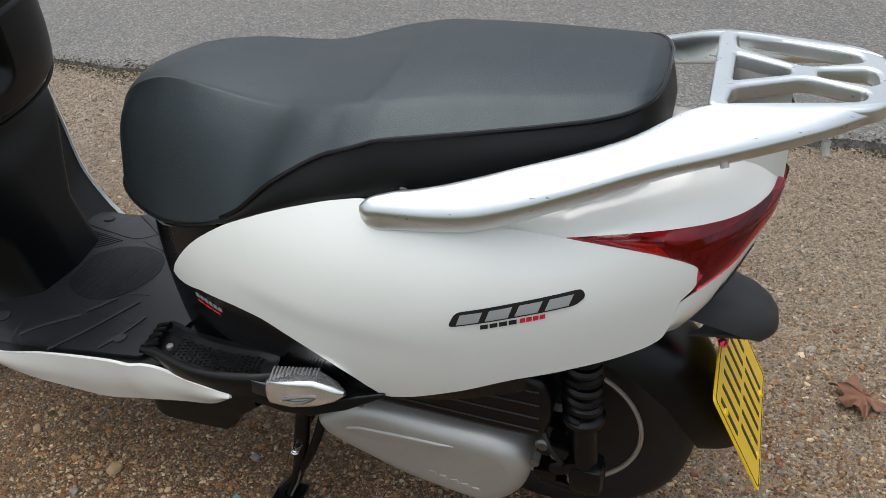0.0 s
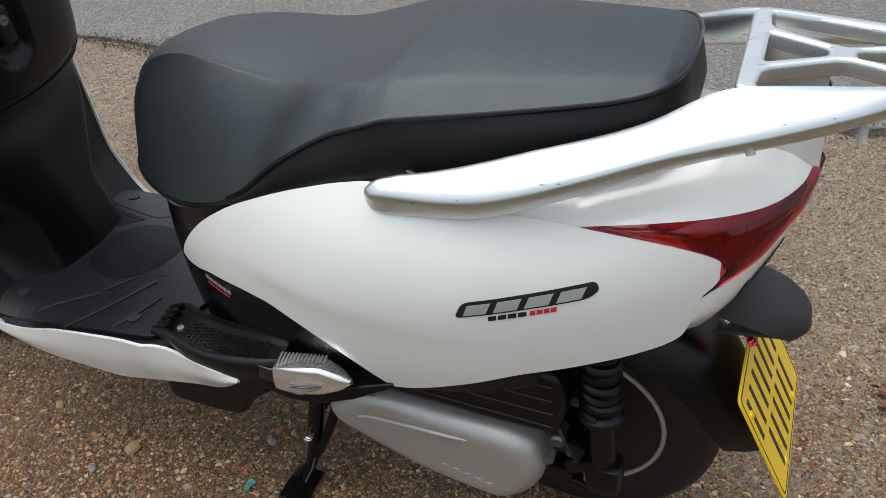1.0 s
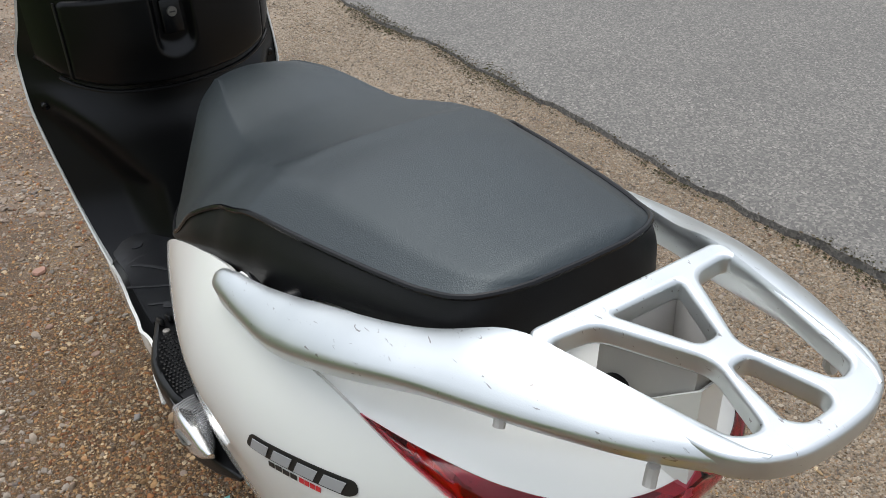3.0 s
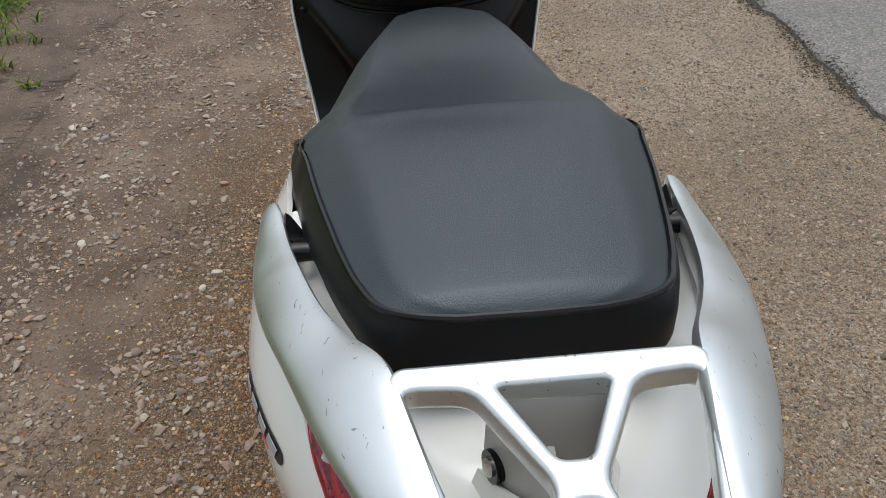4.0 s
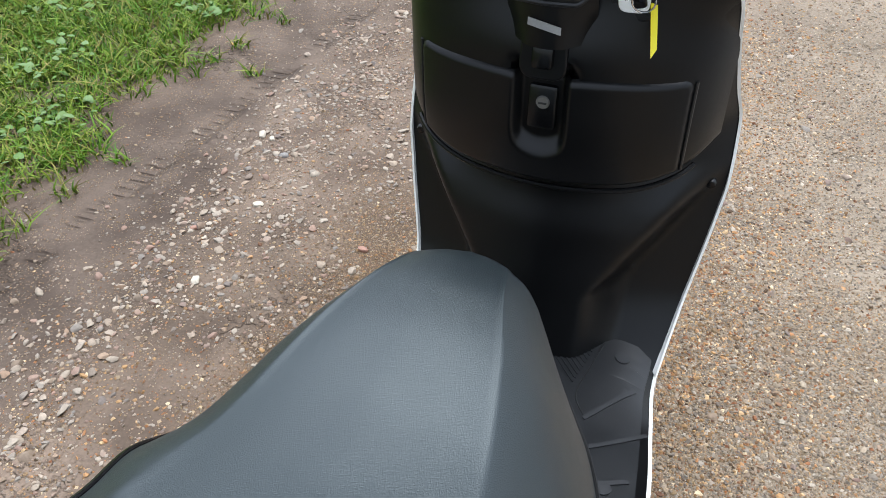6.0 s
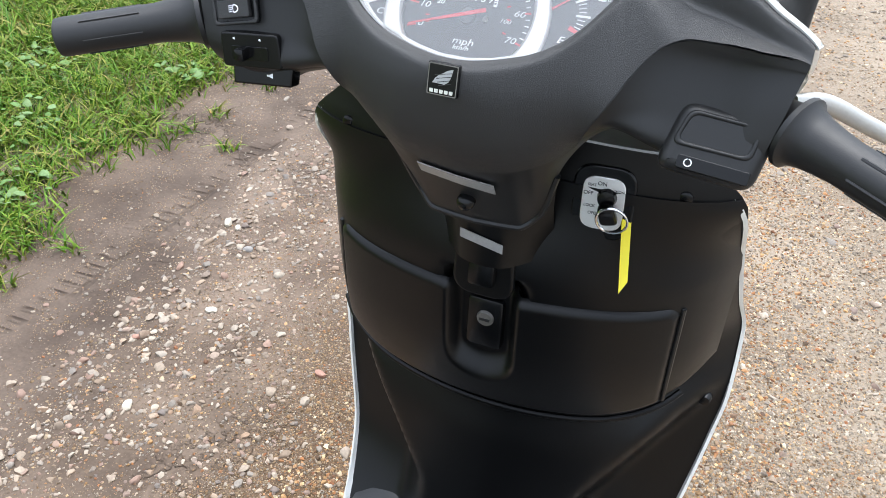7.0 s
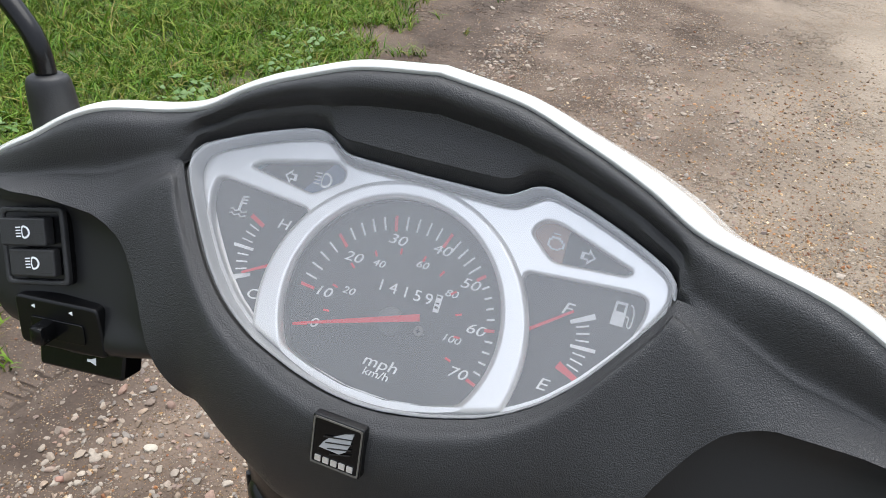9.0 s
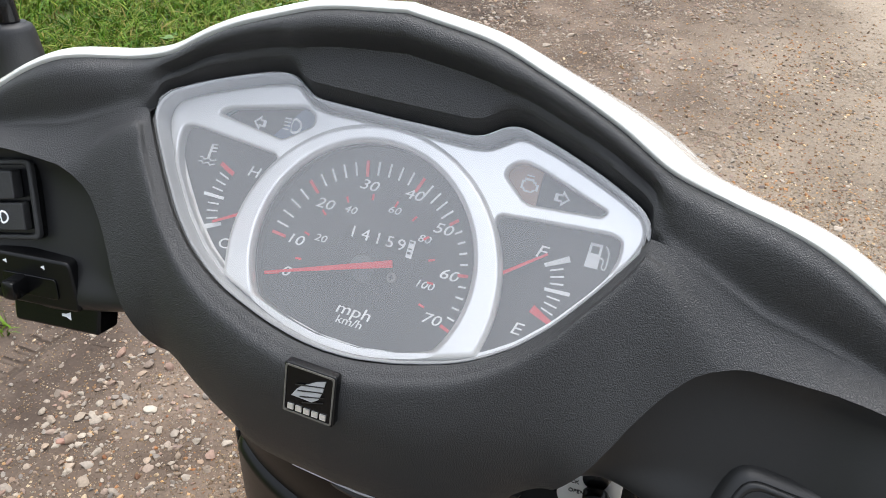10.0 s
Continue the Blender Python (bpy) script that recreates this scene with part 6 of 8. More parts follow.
deck_shape("pump_symbol", [pump, [(px - 0.0014, py + 0.0008), (px + 0.0014, py + 0.0008), (px + 0.0014, py + 0.0034), (px - 0.0014, py + 0.0034)][::-1]], WHITE_INK, PRINT, 0.0003, 0, cluster)
part("pump_hose", tube("pump_hose", [tuple(deck(px + a, py + b, PRINT + 0.0003)) for a, b in ((0.0024, -0.0002), (0.0036, -0.0008), (0.0037, -0.0036), (0.0050, -0.0036), (0.0050, 0.0012), (0.0042, 0.0034), (0.0032, 0.0042))], 0.0003, WHITE_INK, 5, 18), WHITE_INK, cluster)
tx, ty = -0.0813, 0.0160
for k in range(2):
    part("wave_symbol", tube("wave_symbol", [tuple(deck(tx - 0.0040 + j * 0.0011, ty - 0.0022 - k * 0.0018 + 0.0005 * math.sin(j * 2.1), PRINT + 0.0003)) for j in range(8)], 0.0003, WHITE_INK, 5), WHITE_INK, cluster)
stroke((tx - 0.0002, ty - 0.0020), (tx + 0.0002, ty + 0.0042), 0.0012, 0.0008, WHITE_INK, "thermometer_symbol")
for k in range(3):
    stroke((tx + 0.0002, ty + 0.0012 + k * 0.0014), (tx + 0.0026, ty + 0.0016 + k * 0.0014), 0.0006, 0.0006, WHITE_INK, "thermometer_symbol")
# clear cover, slightly domed
P = []
for t in np.linspace(0, 1, 24):
    row = []
    for a in np.linspace(-1, 1, 49):
        x = a * 0.0990
        wt, wl = WIN_TOP(abs(x)) - 0.0006, WIN_LOW(abs(x)) + 0.0006
        v = wl + (wt - wl) * t
        row.append(deck(MID + x, v, 0.0105 + 0.0025 * (1 - a * a) * (1 - (2 * t - 1) ** 2)))
    P.append(row)
G = np.array(P)
glass = part("glass", mesh_of("glass", G.reshape(-1, 3), grid_faces(*G.shape[:2]), GLASS), GLASS, cluster, "clear instrument glass")
glass.visible_shadow = False

# badge below the dial
bm_ = axes((-0.001, 0.8195, 1.0105), (1, 0, 0), (0, 0.20, 0.78))
badge = part("maker_badge", outline("maker_badge", [rounded([(-0.0105, -0.0105), (0.0105, -0.0105), (0.0105, 0.0105), (-0.0105, 0.0105)], 0.0012)], GLOSS, 0.004, 0.0005, bm_ @ Matrix.Translation((0, 0, -0.0025))), GLOSS, scooter, "small black square badge with silver wing shape")
part("badge_rim", outline("badge_rim", [rounded([(-0.0099, -0.0099), (0.0099, -0.0099), (0.0099, 0.0099), (-0.0099, 0.0099)], 0.001), rounded([(-0.0093, -0.0093), (0.0093, -0.0093), (0.0093, 0.0093), (-0.0093, 0.0093)], 0.001)[::-1]], STEEL, 0.0004, 0, bm_ @ Matrix.Translation((0, 0, 0.0015))), STEEL, badge, "thin dull rim")
wing = [(-0.0082, -0.0040), (0.0020, -0.0042), (0.0050, -0.0020), (0.0068, 0.0020), (0.0080, 0.0078), (0.0035, 0.0062), (0.0000, 0.0040), (-0.0035, 0.0020), (-0.0060, -0.0005)]
part("wing_shape", outline("wing_shape", [[(x * 0.82, y * 0.85 + 0.001) for x, y in wing]], GREY_INK, 0.0005, 0, bm_ @ Matrix.Translation((0, 0, 0.0015))), BEZEL, badge, "plain silver wing shape")
for k in range(4):
    y0 = 0.0050 - k * 0.0022
    part("feather_line", outline("feather_line", [[(-0.0052 + 0.001 * k, y0 - 0.0026), (0.0062, y0), (0.0062, y0 + 0.0004), (-0.0052 + 0.001 * k, y0 - 0.0021)]], INK, 0.0002, 0, bm_ @ Matrix.Translation((0, 0, 0.0020))), INK, badge)
for k in range(5):
    x0 = -0.0080 + k * 0.0033
    part("name_bar", outline("name_bar", [[(x0, -0.0085), (x0 + 0.0024, -0.0085), (x0 + 0.0024, -0.0062), (x0, -0.0062)]], BEZEL, 0.0005, 0, bm_ @ Matrix.Translation((0, 0, 0.0015))), BEZEL, badge, "silver bar")

# reflective tapes on the column shroud
def tape(y_off, z, x0, x1, h, bend):
    P = []
    for v in (0, 1):
        row = []
        for x in np.linspace(x0, x1, 14):
            r = (x - (x0 + x1) / 2) / (x1 - x0)
            zz = z + h * (0.5 - v) - bend * r
            low = LOWER(abs(x))
            yy = np.interp(zz, [low[7], low[5], low[3], low[1]], [low[6], low[4], low[2], low[0]]) if y_off is None else y_off + 0.15 * x * x
            row.append((x, yy - 0.0025, zz))
        P.append(row)
    return P


part("tape", sheet("tape", tape(None, 0.9185, -0.030, 0.026, 0.0115, 0.010), TAPE, 0.0008), TAPE, scooter, "strip of grey reflective tape")
part("tape", sheet("tape", tape(0.9075, 0.823, -0.019, 0.019, 0.009, 0.008), TAPE, 0.0008), TAPE, scooter, "strip of grey reflective tape")
P = []
for z in np.linspace(0.795, 0.875, 14):
    P.append([(x, 0.907 + 9.0 * x * x + 0.5 * max(0.0, abs(x) - 0.02) * smooth((0.86 - z) / 0.06), z) for x in np.linspace(-0.052, 0.052, 19)])
part("column_shroud", sheet("column_shroud", P, SATIN, -0.004), SATIN, scooter, "black steering column shroud")

screw_at = np.array([0.0, 0.8640, 0.889])
part("chin_screw", lathe("chin_screw", [(0.0015, -0.006), (0.0045, -0.005), (0.007, -0.001), (0.007, 0.004)], GLOSS, "y", 16, tuple(screw_at)), GLOSS, scooter, "black cover screw")

# grips, levers, switches, mirrors
for s in (-1, 1):
    a, b = np.array([s * 0.208, 0.862, 1.000]), np.array([s * 0.3005, 0.8068, 0.9882])
    d = (b - a) / np.linalg.norm(b - a)
    L = np.linalg.norm(b - a)
    stops = [(-0.012, 0.0150), (-0.001, 0.0175), (0.0, 0.0228), (0.0035, 0.0230), (0.0065, 0.0195), (0.014, 0.0170), (0.024, 0.0155), (0.035, 0.0143), (0.05, 0.0141), (0.08, 0.0140), (L - 0.005, 0.0142), (L - 0.001, 0.0136), (L, 0.0120)]
    grip = part("grip", tube("grip", [a + d * t for t, r in stops], [r for t, r in stops], RUBBER, 28), RUBBER, scooter, "black rubber handlebar grip")
    for q in np.linspace(0, 2 * math.pi, 6, endpoint=False):
        n1 = np.cross(d, [0, 0, 1])
        n1 /= np.linalg.norm(n1)
        n2 = np.cross(d, n1)
        off = (math.cos(q) * n1 + math.sin(q) * n2) * 0.0139
        part("groove", tube("groove", [a + d * 0.045 + off, a + d * (L - 0.02) + off], 0.0011, RUBBER, 5), RUBBER, grip)
    lever = part("brake_lever", tube("brake_lever", [(s * 0.203, 0.888, 1.004), (s * 0.222, 0.904, 1.001), (s * 0.250, 0.917, 0.986), (s * 0.280, 0.925, 0.972), (s * 0.304, 0.929, 0.962)], [0.0050, 0.0045, 0.0042, 0.0040, 0.0040], ALLOY, 12, 24, flat=1.4), ALLOY, scooter, "pale alloy brake lever")
    part("lever_end", lathe("lever_end", [(0.001, -0.008), (0.006, -0.006), (0.0082, 0.0), (0.006, 0.006), (0.001, 0.008)], ALLOY, "x", 18, (s * 0.309, 0.930, 0.960)), ALLOY, lever, "rounded lever end")
    boot = part("mirror", tube("mirror", [(s * 0.188, 0.892, 1.030), (s * 0.189, 0.893, 1.055), (s * 0.192, 0.895, 1.080), (s * 0.1925, 0.8955, 1.0845)], [0.0125, 0.0115, 0.0100, 0.007], RUBBER, 16, 14), RUBBER, scooter, "black mirror stalk with rubber boot")
    part("stalk", tube("stalk", [(s * 0.192, 0.895, 1.078), (s * 0.194, 0.896, 1.096), (s * 0.203, 0.898, 1.108), (s * 0.2239, 0.901, 1.1235), (s * 0.30, 0.912, 1.170)], 0.0048, GLOSS, 10, 24), GLOSS, boot)
    part("head", outline("head", [rounded([(-0.06, -0.035), (0.055, -0.04), (0.065, 0.03), (-0.05, 0.04)], 0.03, 6)], GLOSS, 0.025, 0.009, axes((s * 0.345, 0.925, 1.200), (1, 0, 0), (0, 0.1, 1))), GLOSS, boot)

# left switches: dip switch, indicator slide, horn
lm = axes((-0.1765, 0.8590, 1.0190), (0.95, 0.15, 0.18), (-0.3, 0.35, 0.9)) @ Matrix.Scale(0.87, 4)
frame_o = rounded([(-0.0185, -0.0205), (0.0215, -0.0205), (0.0215, 0.0205), (-0.0185, 0.0205)], 0.004)
frame_i = rounded([(-0.0155, -0.0175), (0.0185, -0.0175), (0.0185, 0.0175), (-0.0155, 0.0175)], 0.0025)[::-1]
dip = part("dip_switch", outline("dip_switch", [frame_o, frame_i], BLACK, 0.008, 0.0012, lm @ Matrix.Translation((0, 0, 0.001))), BLACK, bars, "black headlamp dip switch")
part("well", outline("well", [frame_o], GLOSS, 0.006, 0.0, lm), GLOSS, dip, "dark switch well")
for k, dx, tilt in ((1, -0.0012, 0.0), (-1, 0.0014, 0.0)):
    y0 = k * 0.0081
    part("button", outline("button", [rounded([(-0.0138 + dx, y0 - 0.0072), (0.0142 + dx, y0 - 0.0072), (0.0142 + dx, y0 + 0.0072), (-0.0138 + dx, y0 + 0.0072)], 0.0015)], BLACK, 0.007 if k > 0 else 0.0055, 0.0010, lm @ Matrix.Translation((0, 0, 0.006))), BLACK, dip)
    beam_symbol(lm, 0.0005 + dx, y0, 0.0062, 0.0131 if k > 0 else 0.0116, dip)
im = axes((-0.158, 0.852, 0.988), (0.95, 0.10, 0.06), (0.08, 0.18, 0.95)) @ Matrix.Scale(0.92, 4)
ind = part("indicator_switch", outline("indicator_switch", [rounded([(-0.026, -0.013), (0.025, -0.013), (0.023, 0.014), (-0.026, 0.014)], 0.004)], SATIN, 0.012, 0.0015, im), SATIN, bars, "black indicator switch with slider")
part("track", outline("track", [rounded([(-0.017, -0.007), (0.014, -0.007), (0.014, 0.004), (-0.017, 0.004)], 0.002)], GLOSS, 0.002, 0.0003, im @ Matrix.Translation((0, 0, 0.011))), GLOSS, ind)
part("slider", box("slider", (0.008, 0.010, 0.012), GLOSS, im @ Matrix.Translation((-0.006, -0.001, 0.017)), 0.002), GLOSS, ind)
for x in (-0.016, 0.006):
    part("arrow", outline("arrow", [[(x, 0.0095), (x + 0.0022, 0.0084), (x + 0.0022, 0.0106)]], WHITE_INK, 0.0003, 0, im @ Matrix.Translation((0, 0, 0.012))), WHITE_INK, ind)
hm = axes((-0.154, 0.857, 0.967), (0.95, 0.10, 0.06), (0.08, 0.30, 0.90))
horn = part("horn_button", outline("horn_button", [rounded([(-0.023, -0.0075), (0.023, -0.0075), (0.025, 0.0075), (-0.023, 0.0075)], 0.002)], GLOSS, 0.014, 0.0015, hm), GLOSS, bars, "black horn button")
part("horn_symbol", outline("horn_symbol", [[(0.004, -0.0007), (0.006, -0.0007), (0.0088, -0.0020), (0.0088, 0.0020), (0.006, 0.0007), (0.004, 0.0007)]], WHITE_INK, 0.0003, 0, hm @ Matrix.Translation((0, 0, 0.014))), WHITE_INK, horn)
# right: blank recess and starter button
rm = axes((0.1655, 0.840, 0.989), (1, 0, -0.05), (0, 0.5, 0.86))
pod = part("switch_housing", outline("switch_housing", [rounded([(-0.030, -0.020), (0.030, -0.022), (0.036, 0.022), (-0.022, 0.024)], 0.010)], SMOOTH_BLACK, 0.028, 0.008, rm @ Matrix.Translation((-0.002, 0.002, -0.0262)), 5), SMOOTH_BLACK, bars, "smooth black right switch housing")
part("blank_recess", outline("blank_recess", [rounded([(-0.024, -0.004), (0.024, -0.004), (0.026, 0.018), (-0.018, 0.019)], 0.006), rounded([(-0.0205, -0.0010), (0.0210, -0.0010), (0.0225, 0.0152), (-0.0155, 0.0160)], 0.005)[::-1]], SMOOTH_BLACK, 0.0060, 0.0016, rm @ Matrix.Translation((-0.001, 0.002, -0.0030))), SMOOTH_BLACK, pod, "raised rim of a blanked switch")
start = part("starter_button", outline("starter_button", [rounded([(-0.020, -0.0050), (0.024, -0.0060), (0.024, 0.0030), (-0.020, 0.0040)], 0.002)], GLOSS, 0.0085, 0.001, rm @ Matrix.Translation((0.001, -0.0105, -0.0065))), GLOSS, pod, "black starter button")
part("starter_symbol", tube("starter_symbol", [rm @ Vector((-0.012 + 0.0022 * math.cos(q), -0.0110 + 0.0022 * math.sin(q), 0.0022)) for q in np.linspace(-4.4, 1.5, 18)], 0.00038, WHITE_INK, 5), WHITE_INK, start)

# ---------------------------------------------------------------- ground, road, verge
def soil_material():
    """Trodden brown soil with small stones set in it, sandier towards the road."""
    mt = bpy.data.materials.new("stony_brown_soil")
    mt.use_nodes = True
    t = mt.node_tree
    b = t.nodes["Principled BSDF"]
    add, link = t.nodes.new, t.links.new
    where = add("ShaderNodeTexCoord").outputs["Object"]

    def tex(kind, scale, detail=0):
        n = add(kind)
        n.inputs["Scale"].default_value = scale
        if detail:
            n.inputs["Detail"].default_value = detail
        link(where, n.inputs["Vector"])
        return n

    def ramp(src, stops):
        r = add("ShaderNodeValToRGB")
        e = r.color_ramp.elements
        e[0].position, e[0].color = stops[0][0], (*stops[0][1], 1)
        e[1].position, e[1].color = stops[-1][0], (*stops[-1][1], 1)
        for p, c in stops[1:-1]:
            e.new(p).color = (*c, 1)
        link(src, r.inputs["Fac"])
        return r.outputs["Color"]

    def mix(a, c, f, kind="MIX"):
        m = add("ShaderNodeMix")
        m.data_type, m.blend_type = "RGBA", kind
        link(a, m.inputs["A"])
        link(c, m.inputs["B"])
        if isinstance(f, float):
            m.inputs["Factor"].default_value = f
        else:
            link(f, m.inputs["Factor"])
        return m.outputs["Result"]

    def span(src, a, c, lo=0.0, hi=1.0):
        m = add("ShaderNodeMapRange")
        m.inputs["From Min"].default_value, m.inputs["From Max"].default_value = a, c
        m.inputs["To Min"].default_value, m.inputs["To Max"].default_value = lo, hi
        link(src, m.inputs["Value"])
        return m.outputs["Result"]

    def calc(op, a, c):
        m = add("ShaderNodeMath")
        m.operation = op
        for k, q in enumerate((a, c)):
            if isinstance(q, float):
                m.inputs[k].default_value = q
            else:
                link(q, m.inputs[k])
        return m.outputs[0]

    wide = tex("ShaderNodeTexNoise", 1.3, 8).outputs["Fac"]
    fine = tex("ShaderNodeTexNoise", 140, 5).outputs["Fac"]
    xyz = add("ShaderNodeSeparateXYZ")
    link(where, xyz.inputs[0])
    sandy = span(calc("ADD", xyz.outputs["X"], calc("MULTIPLY", wide, 1.2)), 0.15, 1.15)
    mud_side = calc("MAXIMUM", span(calc("ADD", xyz.outputs["X"], calc("MULTIPLY", wide, 0.6)), -0.08, -0.34), span(calc("ADD", xyz.outputs["Y"], wide), 1.5, 2.2))
    # the ochre is darkened to hold the shade in gaps between its stones
    ochre = ramp(wide, [(0.32, (0.062, 0.036, 0.019)), (0.68, (0.130, 0.078, 0.041))])
    muddy = ramp(wide, [(0.32, (0.090, 0.067, 0.050)), (0.68, (0.152, 0.115, 0.089))])
    sand = ramp(wide, [(0.32, (0.180, 0.145, 0.108)), (0.68, (0.275, 0.228, 0.174))])
    soil = mix(mix(ochre, muddy, mud_side), sand, sandy)
    # wet mud in the worn track beside the verge
    wet = span(calc("ABSOLUTE", calc("ADD", xyz.outputs["X"], calc("ADD", 1.06, calc("MULTIPLY", wide, 0.16))), 0.0), 0.34, 0.12)
    soil = mix(soil, ramp(wide, [(0.32, (0.058, 0.043, 0.034)), (0.68, (0.094, 0.072, 0.057))]), calc("MULTIPLY", wet, 0.85))
    # turf behind the verge's edge
    turf = span(calc("ADD", xyz.outputs["X"], calc("MULTIPLY", wide, 0.5)), -1.25, -1.55)
    soil = mix(soil, ramp(wide, [(0.3, (0.036, 0.060, 0.012)), (0.7, (0.075, 0.110, 0.024))]), calc("MULTIPLY", turf, 0.95))
    grit = ramp(fine, [(0.3, (0.42, 0.41, 0.39)), (0.7, (1.52, 1.50, 1.47))])
    soil = mix(soil, grit, calc("SUBTRACT", 0.80, calc("MULTIPLY", mud_side, 0.52)), "MULTIPLY")
    # damp and dry patches in the mud
    damp = tex("ShaderNodeTexNoise", 5.5, 7).outputs["Fac"]
    soil = mix(soil, ramp(damp, [(0.36, (0.66, 0.63, 0.61)), (0.62, (1.30, 1.29, 1.27))]), calc("MULTIPLY", calc("MULTIPLY", mud_side, span(xyz.outputs["X"], 0.25, -0.35)), 0.85), "MULTIPLY")
    stones = [(0.0, (0.10, 0.066, 0.038)), (0.2, (0.30, 0.20, 0.11)), (0.4, (0.13, 0.10, 0.075)), (0.55, (0.40, 0.30, 0.185)), (0.7, (0.27, 0.14, 0.065)), (0.85, (0.42, 0.36, 0.28)), (1.0, (0.19, 0.165, 0.14))]
    lump = tex("ShaderNodeTexNoise", 17, 5).outputs["Fac"]
    clod = tex("ShaderNodeTexNoise", 60, 4).outputs["Fac"]
    height = calc("ADD", calc("MULTIPLY", calc("MULTIPLY", fine, calc("SUBTRACT", 1.0, calc("MULTIPLY", mud_side, 0.75))), 0.10), calc("ADD", calc("MULTIPLY", lump, 0.60), calc("MULTIPLY", clod, 0.22)))
    colour = soil
    clear = span(calc("ABSOLUTE", calc("ADD", xyz.outputs["X"], 1.17), 0.0), 0.16, 0.34)
    clear = calc("MULTIPLY", clear, calc("SUBTRACT", 1.0, calc("MULTIPLY", mud_side, 0.96)))
    for scale, keep, up in ((300, 0.05, 0.45), (170, 0.22, 0.8), (95, 0.80, 1.0)):
        v = tex("ShaderNodeTexVoronoi", scale)
        v.inputs["Randomness"].default_value = 1.0
        split = add("ShaderNodeSeparateColor")
        link(v.outputs["Color"], split.inputs[0])
        here = calc("MULTIPLY", span(split.outputs["Green"], keep, keep + 0.02), span(calc("ADD", clear, calc("MULTIPLY", split.outputs["Blue"], 0.6)), 0.45, 0.55))
        disc = calc("MULTIPLY", span(v.outputs["Distance"], 0.46, 0.38), here)
        colour = mix(colour, ramp(split.outputs["Red"], stones), calc("MULTIPLY", disc, 0.9))
        dome = calc("MULTIPLY", span(v.outputs["Distance"], 0.48, 0.05), here)
        height = calc("ADD", height, calc("MULTIPLY", dome, 0.55 * up))
    # prints of tyre treads along the muddy track
    patchy = tex("ShaderNodeTexNoise", 7.0, 3).outputs["Fac"]
    rut = calc("ADD", xyz.outputs["X"], calc("ADD", 1.312, calc("MULTIPLY", xyz.outputs["Y"], -0.113)))
    mud = calc("MULTIPLY", span(calc("ABSOLUTE", rut, 0.0), 0.034, 0.014), span(patchy, 0.47, 0.56))
    tread = tex("ShaderNodeTexWave", 9.0)
    tread.bands_direction = "Y"
    tread.inputs["Distortion"].default_value = 1.2
    height = calc("SUBTRACT", height, calc("MULTIPLY", mud, calc("MULTIPLY", span(tread.outputs["Fac"], 0.45, 1.0), 0.9)))
    groove = calc("ADD", rut, calc("ADD", -0.045, calc("MULTIPLY", patchy, 0.02)))
    height = calc("SUBTRACT", height, calc("MULTIPLY", calc("MULTIPLY", span(calc("ABSOLUTE", groove, 0.0), 0.010, 0.0), span(patchy, 0.44, 0.52)), 0.8))
    link(colour, b.inputs["Base Color"])
    b.inputs["Roughness"].default_value = 0.8
    b.inputs["Specular IOR Level"].default_value = 0.15
    bp = add("ShaderNodeBump")
    bp.inputs["Strength"].default_value, bp.inputs["Distance"].default_value = 1.0, 0.014
    # broken clods where wheels have churned the mud
    churn = calc("MULTIPLY", calc("MULTIPLY", span(tex("ShaderNodeTexNoise", 3.1, 2).outputs["Fac"], 0.52, 0.62), mud_side), span(tex("ShaderNodeTexNoise", 38, 4).outputs["Fac"], 0.50, 0.60))
    link(calc("ADD", height, calc("MULTIPLY", churn, 0.65)), bp.inputs["Height"])
    link(bp.outputs["Normal"], b.inputs["Normal"])
    return mt


def stone_material(name, cols, rough):
    mt = bpy.data.materials.new(name)
    mt.use_nodes = True
    t = mt.node_tree
    b = t.nodes["Principled BSDF"]
    add, link = t.nodes.new, t.links.new
    geo = add("ShaderNodeNewGeometry")
    r = add("ShaderNodeValToRGB")
    e = r.color_ramp.elements
    e[0].color, e[1].color = (*cols[0], 1), (*cols[-1], 1)
    for k, c in enumerate(cols[1:-1]):
        e.new((k + 1) / (len(cols) - 1)).color = (*c, 1)
    link(geo.outputs["Random Per Island"], r.inputs["Fac"])
    n = add("ShaderNodeTexNoise")
    n.inputs["Scale"].default_value, n.inputs["Detail"].default_value = 220, 4
    link(add("ShaderNodeTexCoord").outputs["Object"], n.inputs["Vector"])
    mr = add("ShaderNodeMapRange")
    mr.inputs["To Min"].default_value, mr.inputs["To Max"].default_value = 0.6, 1.3
    link(n.outputs["Fac"], mr.inputs["Value"])
    m = add("ShaderNodeMix")
    m.data_type, m.blend_type = "RGBA", "MULTIPLY"
    m.inputs["Factor"].default_value = 1.0
    link(r.outputs["Color"], m.inputs["A"])
    link(mr.outputs["Result"], m.inputs["B"])
    link(m.outputs["Result"], b.inputs["Base Color"])
    b.inputs["Roughness"].default_value = rough
    b.inputs["Specular IOR Level"].default_value = 0.18
    return mt


SOIL = soil_material()
rng = np.random.default_rng(7)


def bumps(x, y):
    return 0.010 * noise.noise((x * 1.1, y * 1.1, 0.3)) + 0.004 * noise.noise((x * 4.0, y * 4.0, 1.7)) + 0.0015 * noise.noise((x * 16, y * 16, 2.2))


def ground_z(x, y):
    z = bumps(x, y) - 0.004
    # shallow worn hollow along the verge, and the bank rising behind it
    z += 0.05 * max(0.0, min(1.0, (-x - 1.45) / 1.2)) - 0.012 * math.exp(-((x + 1.12) / 0.22) ** 2)
    return z


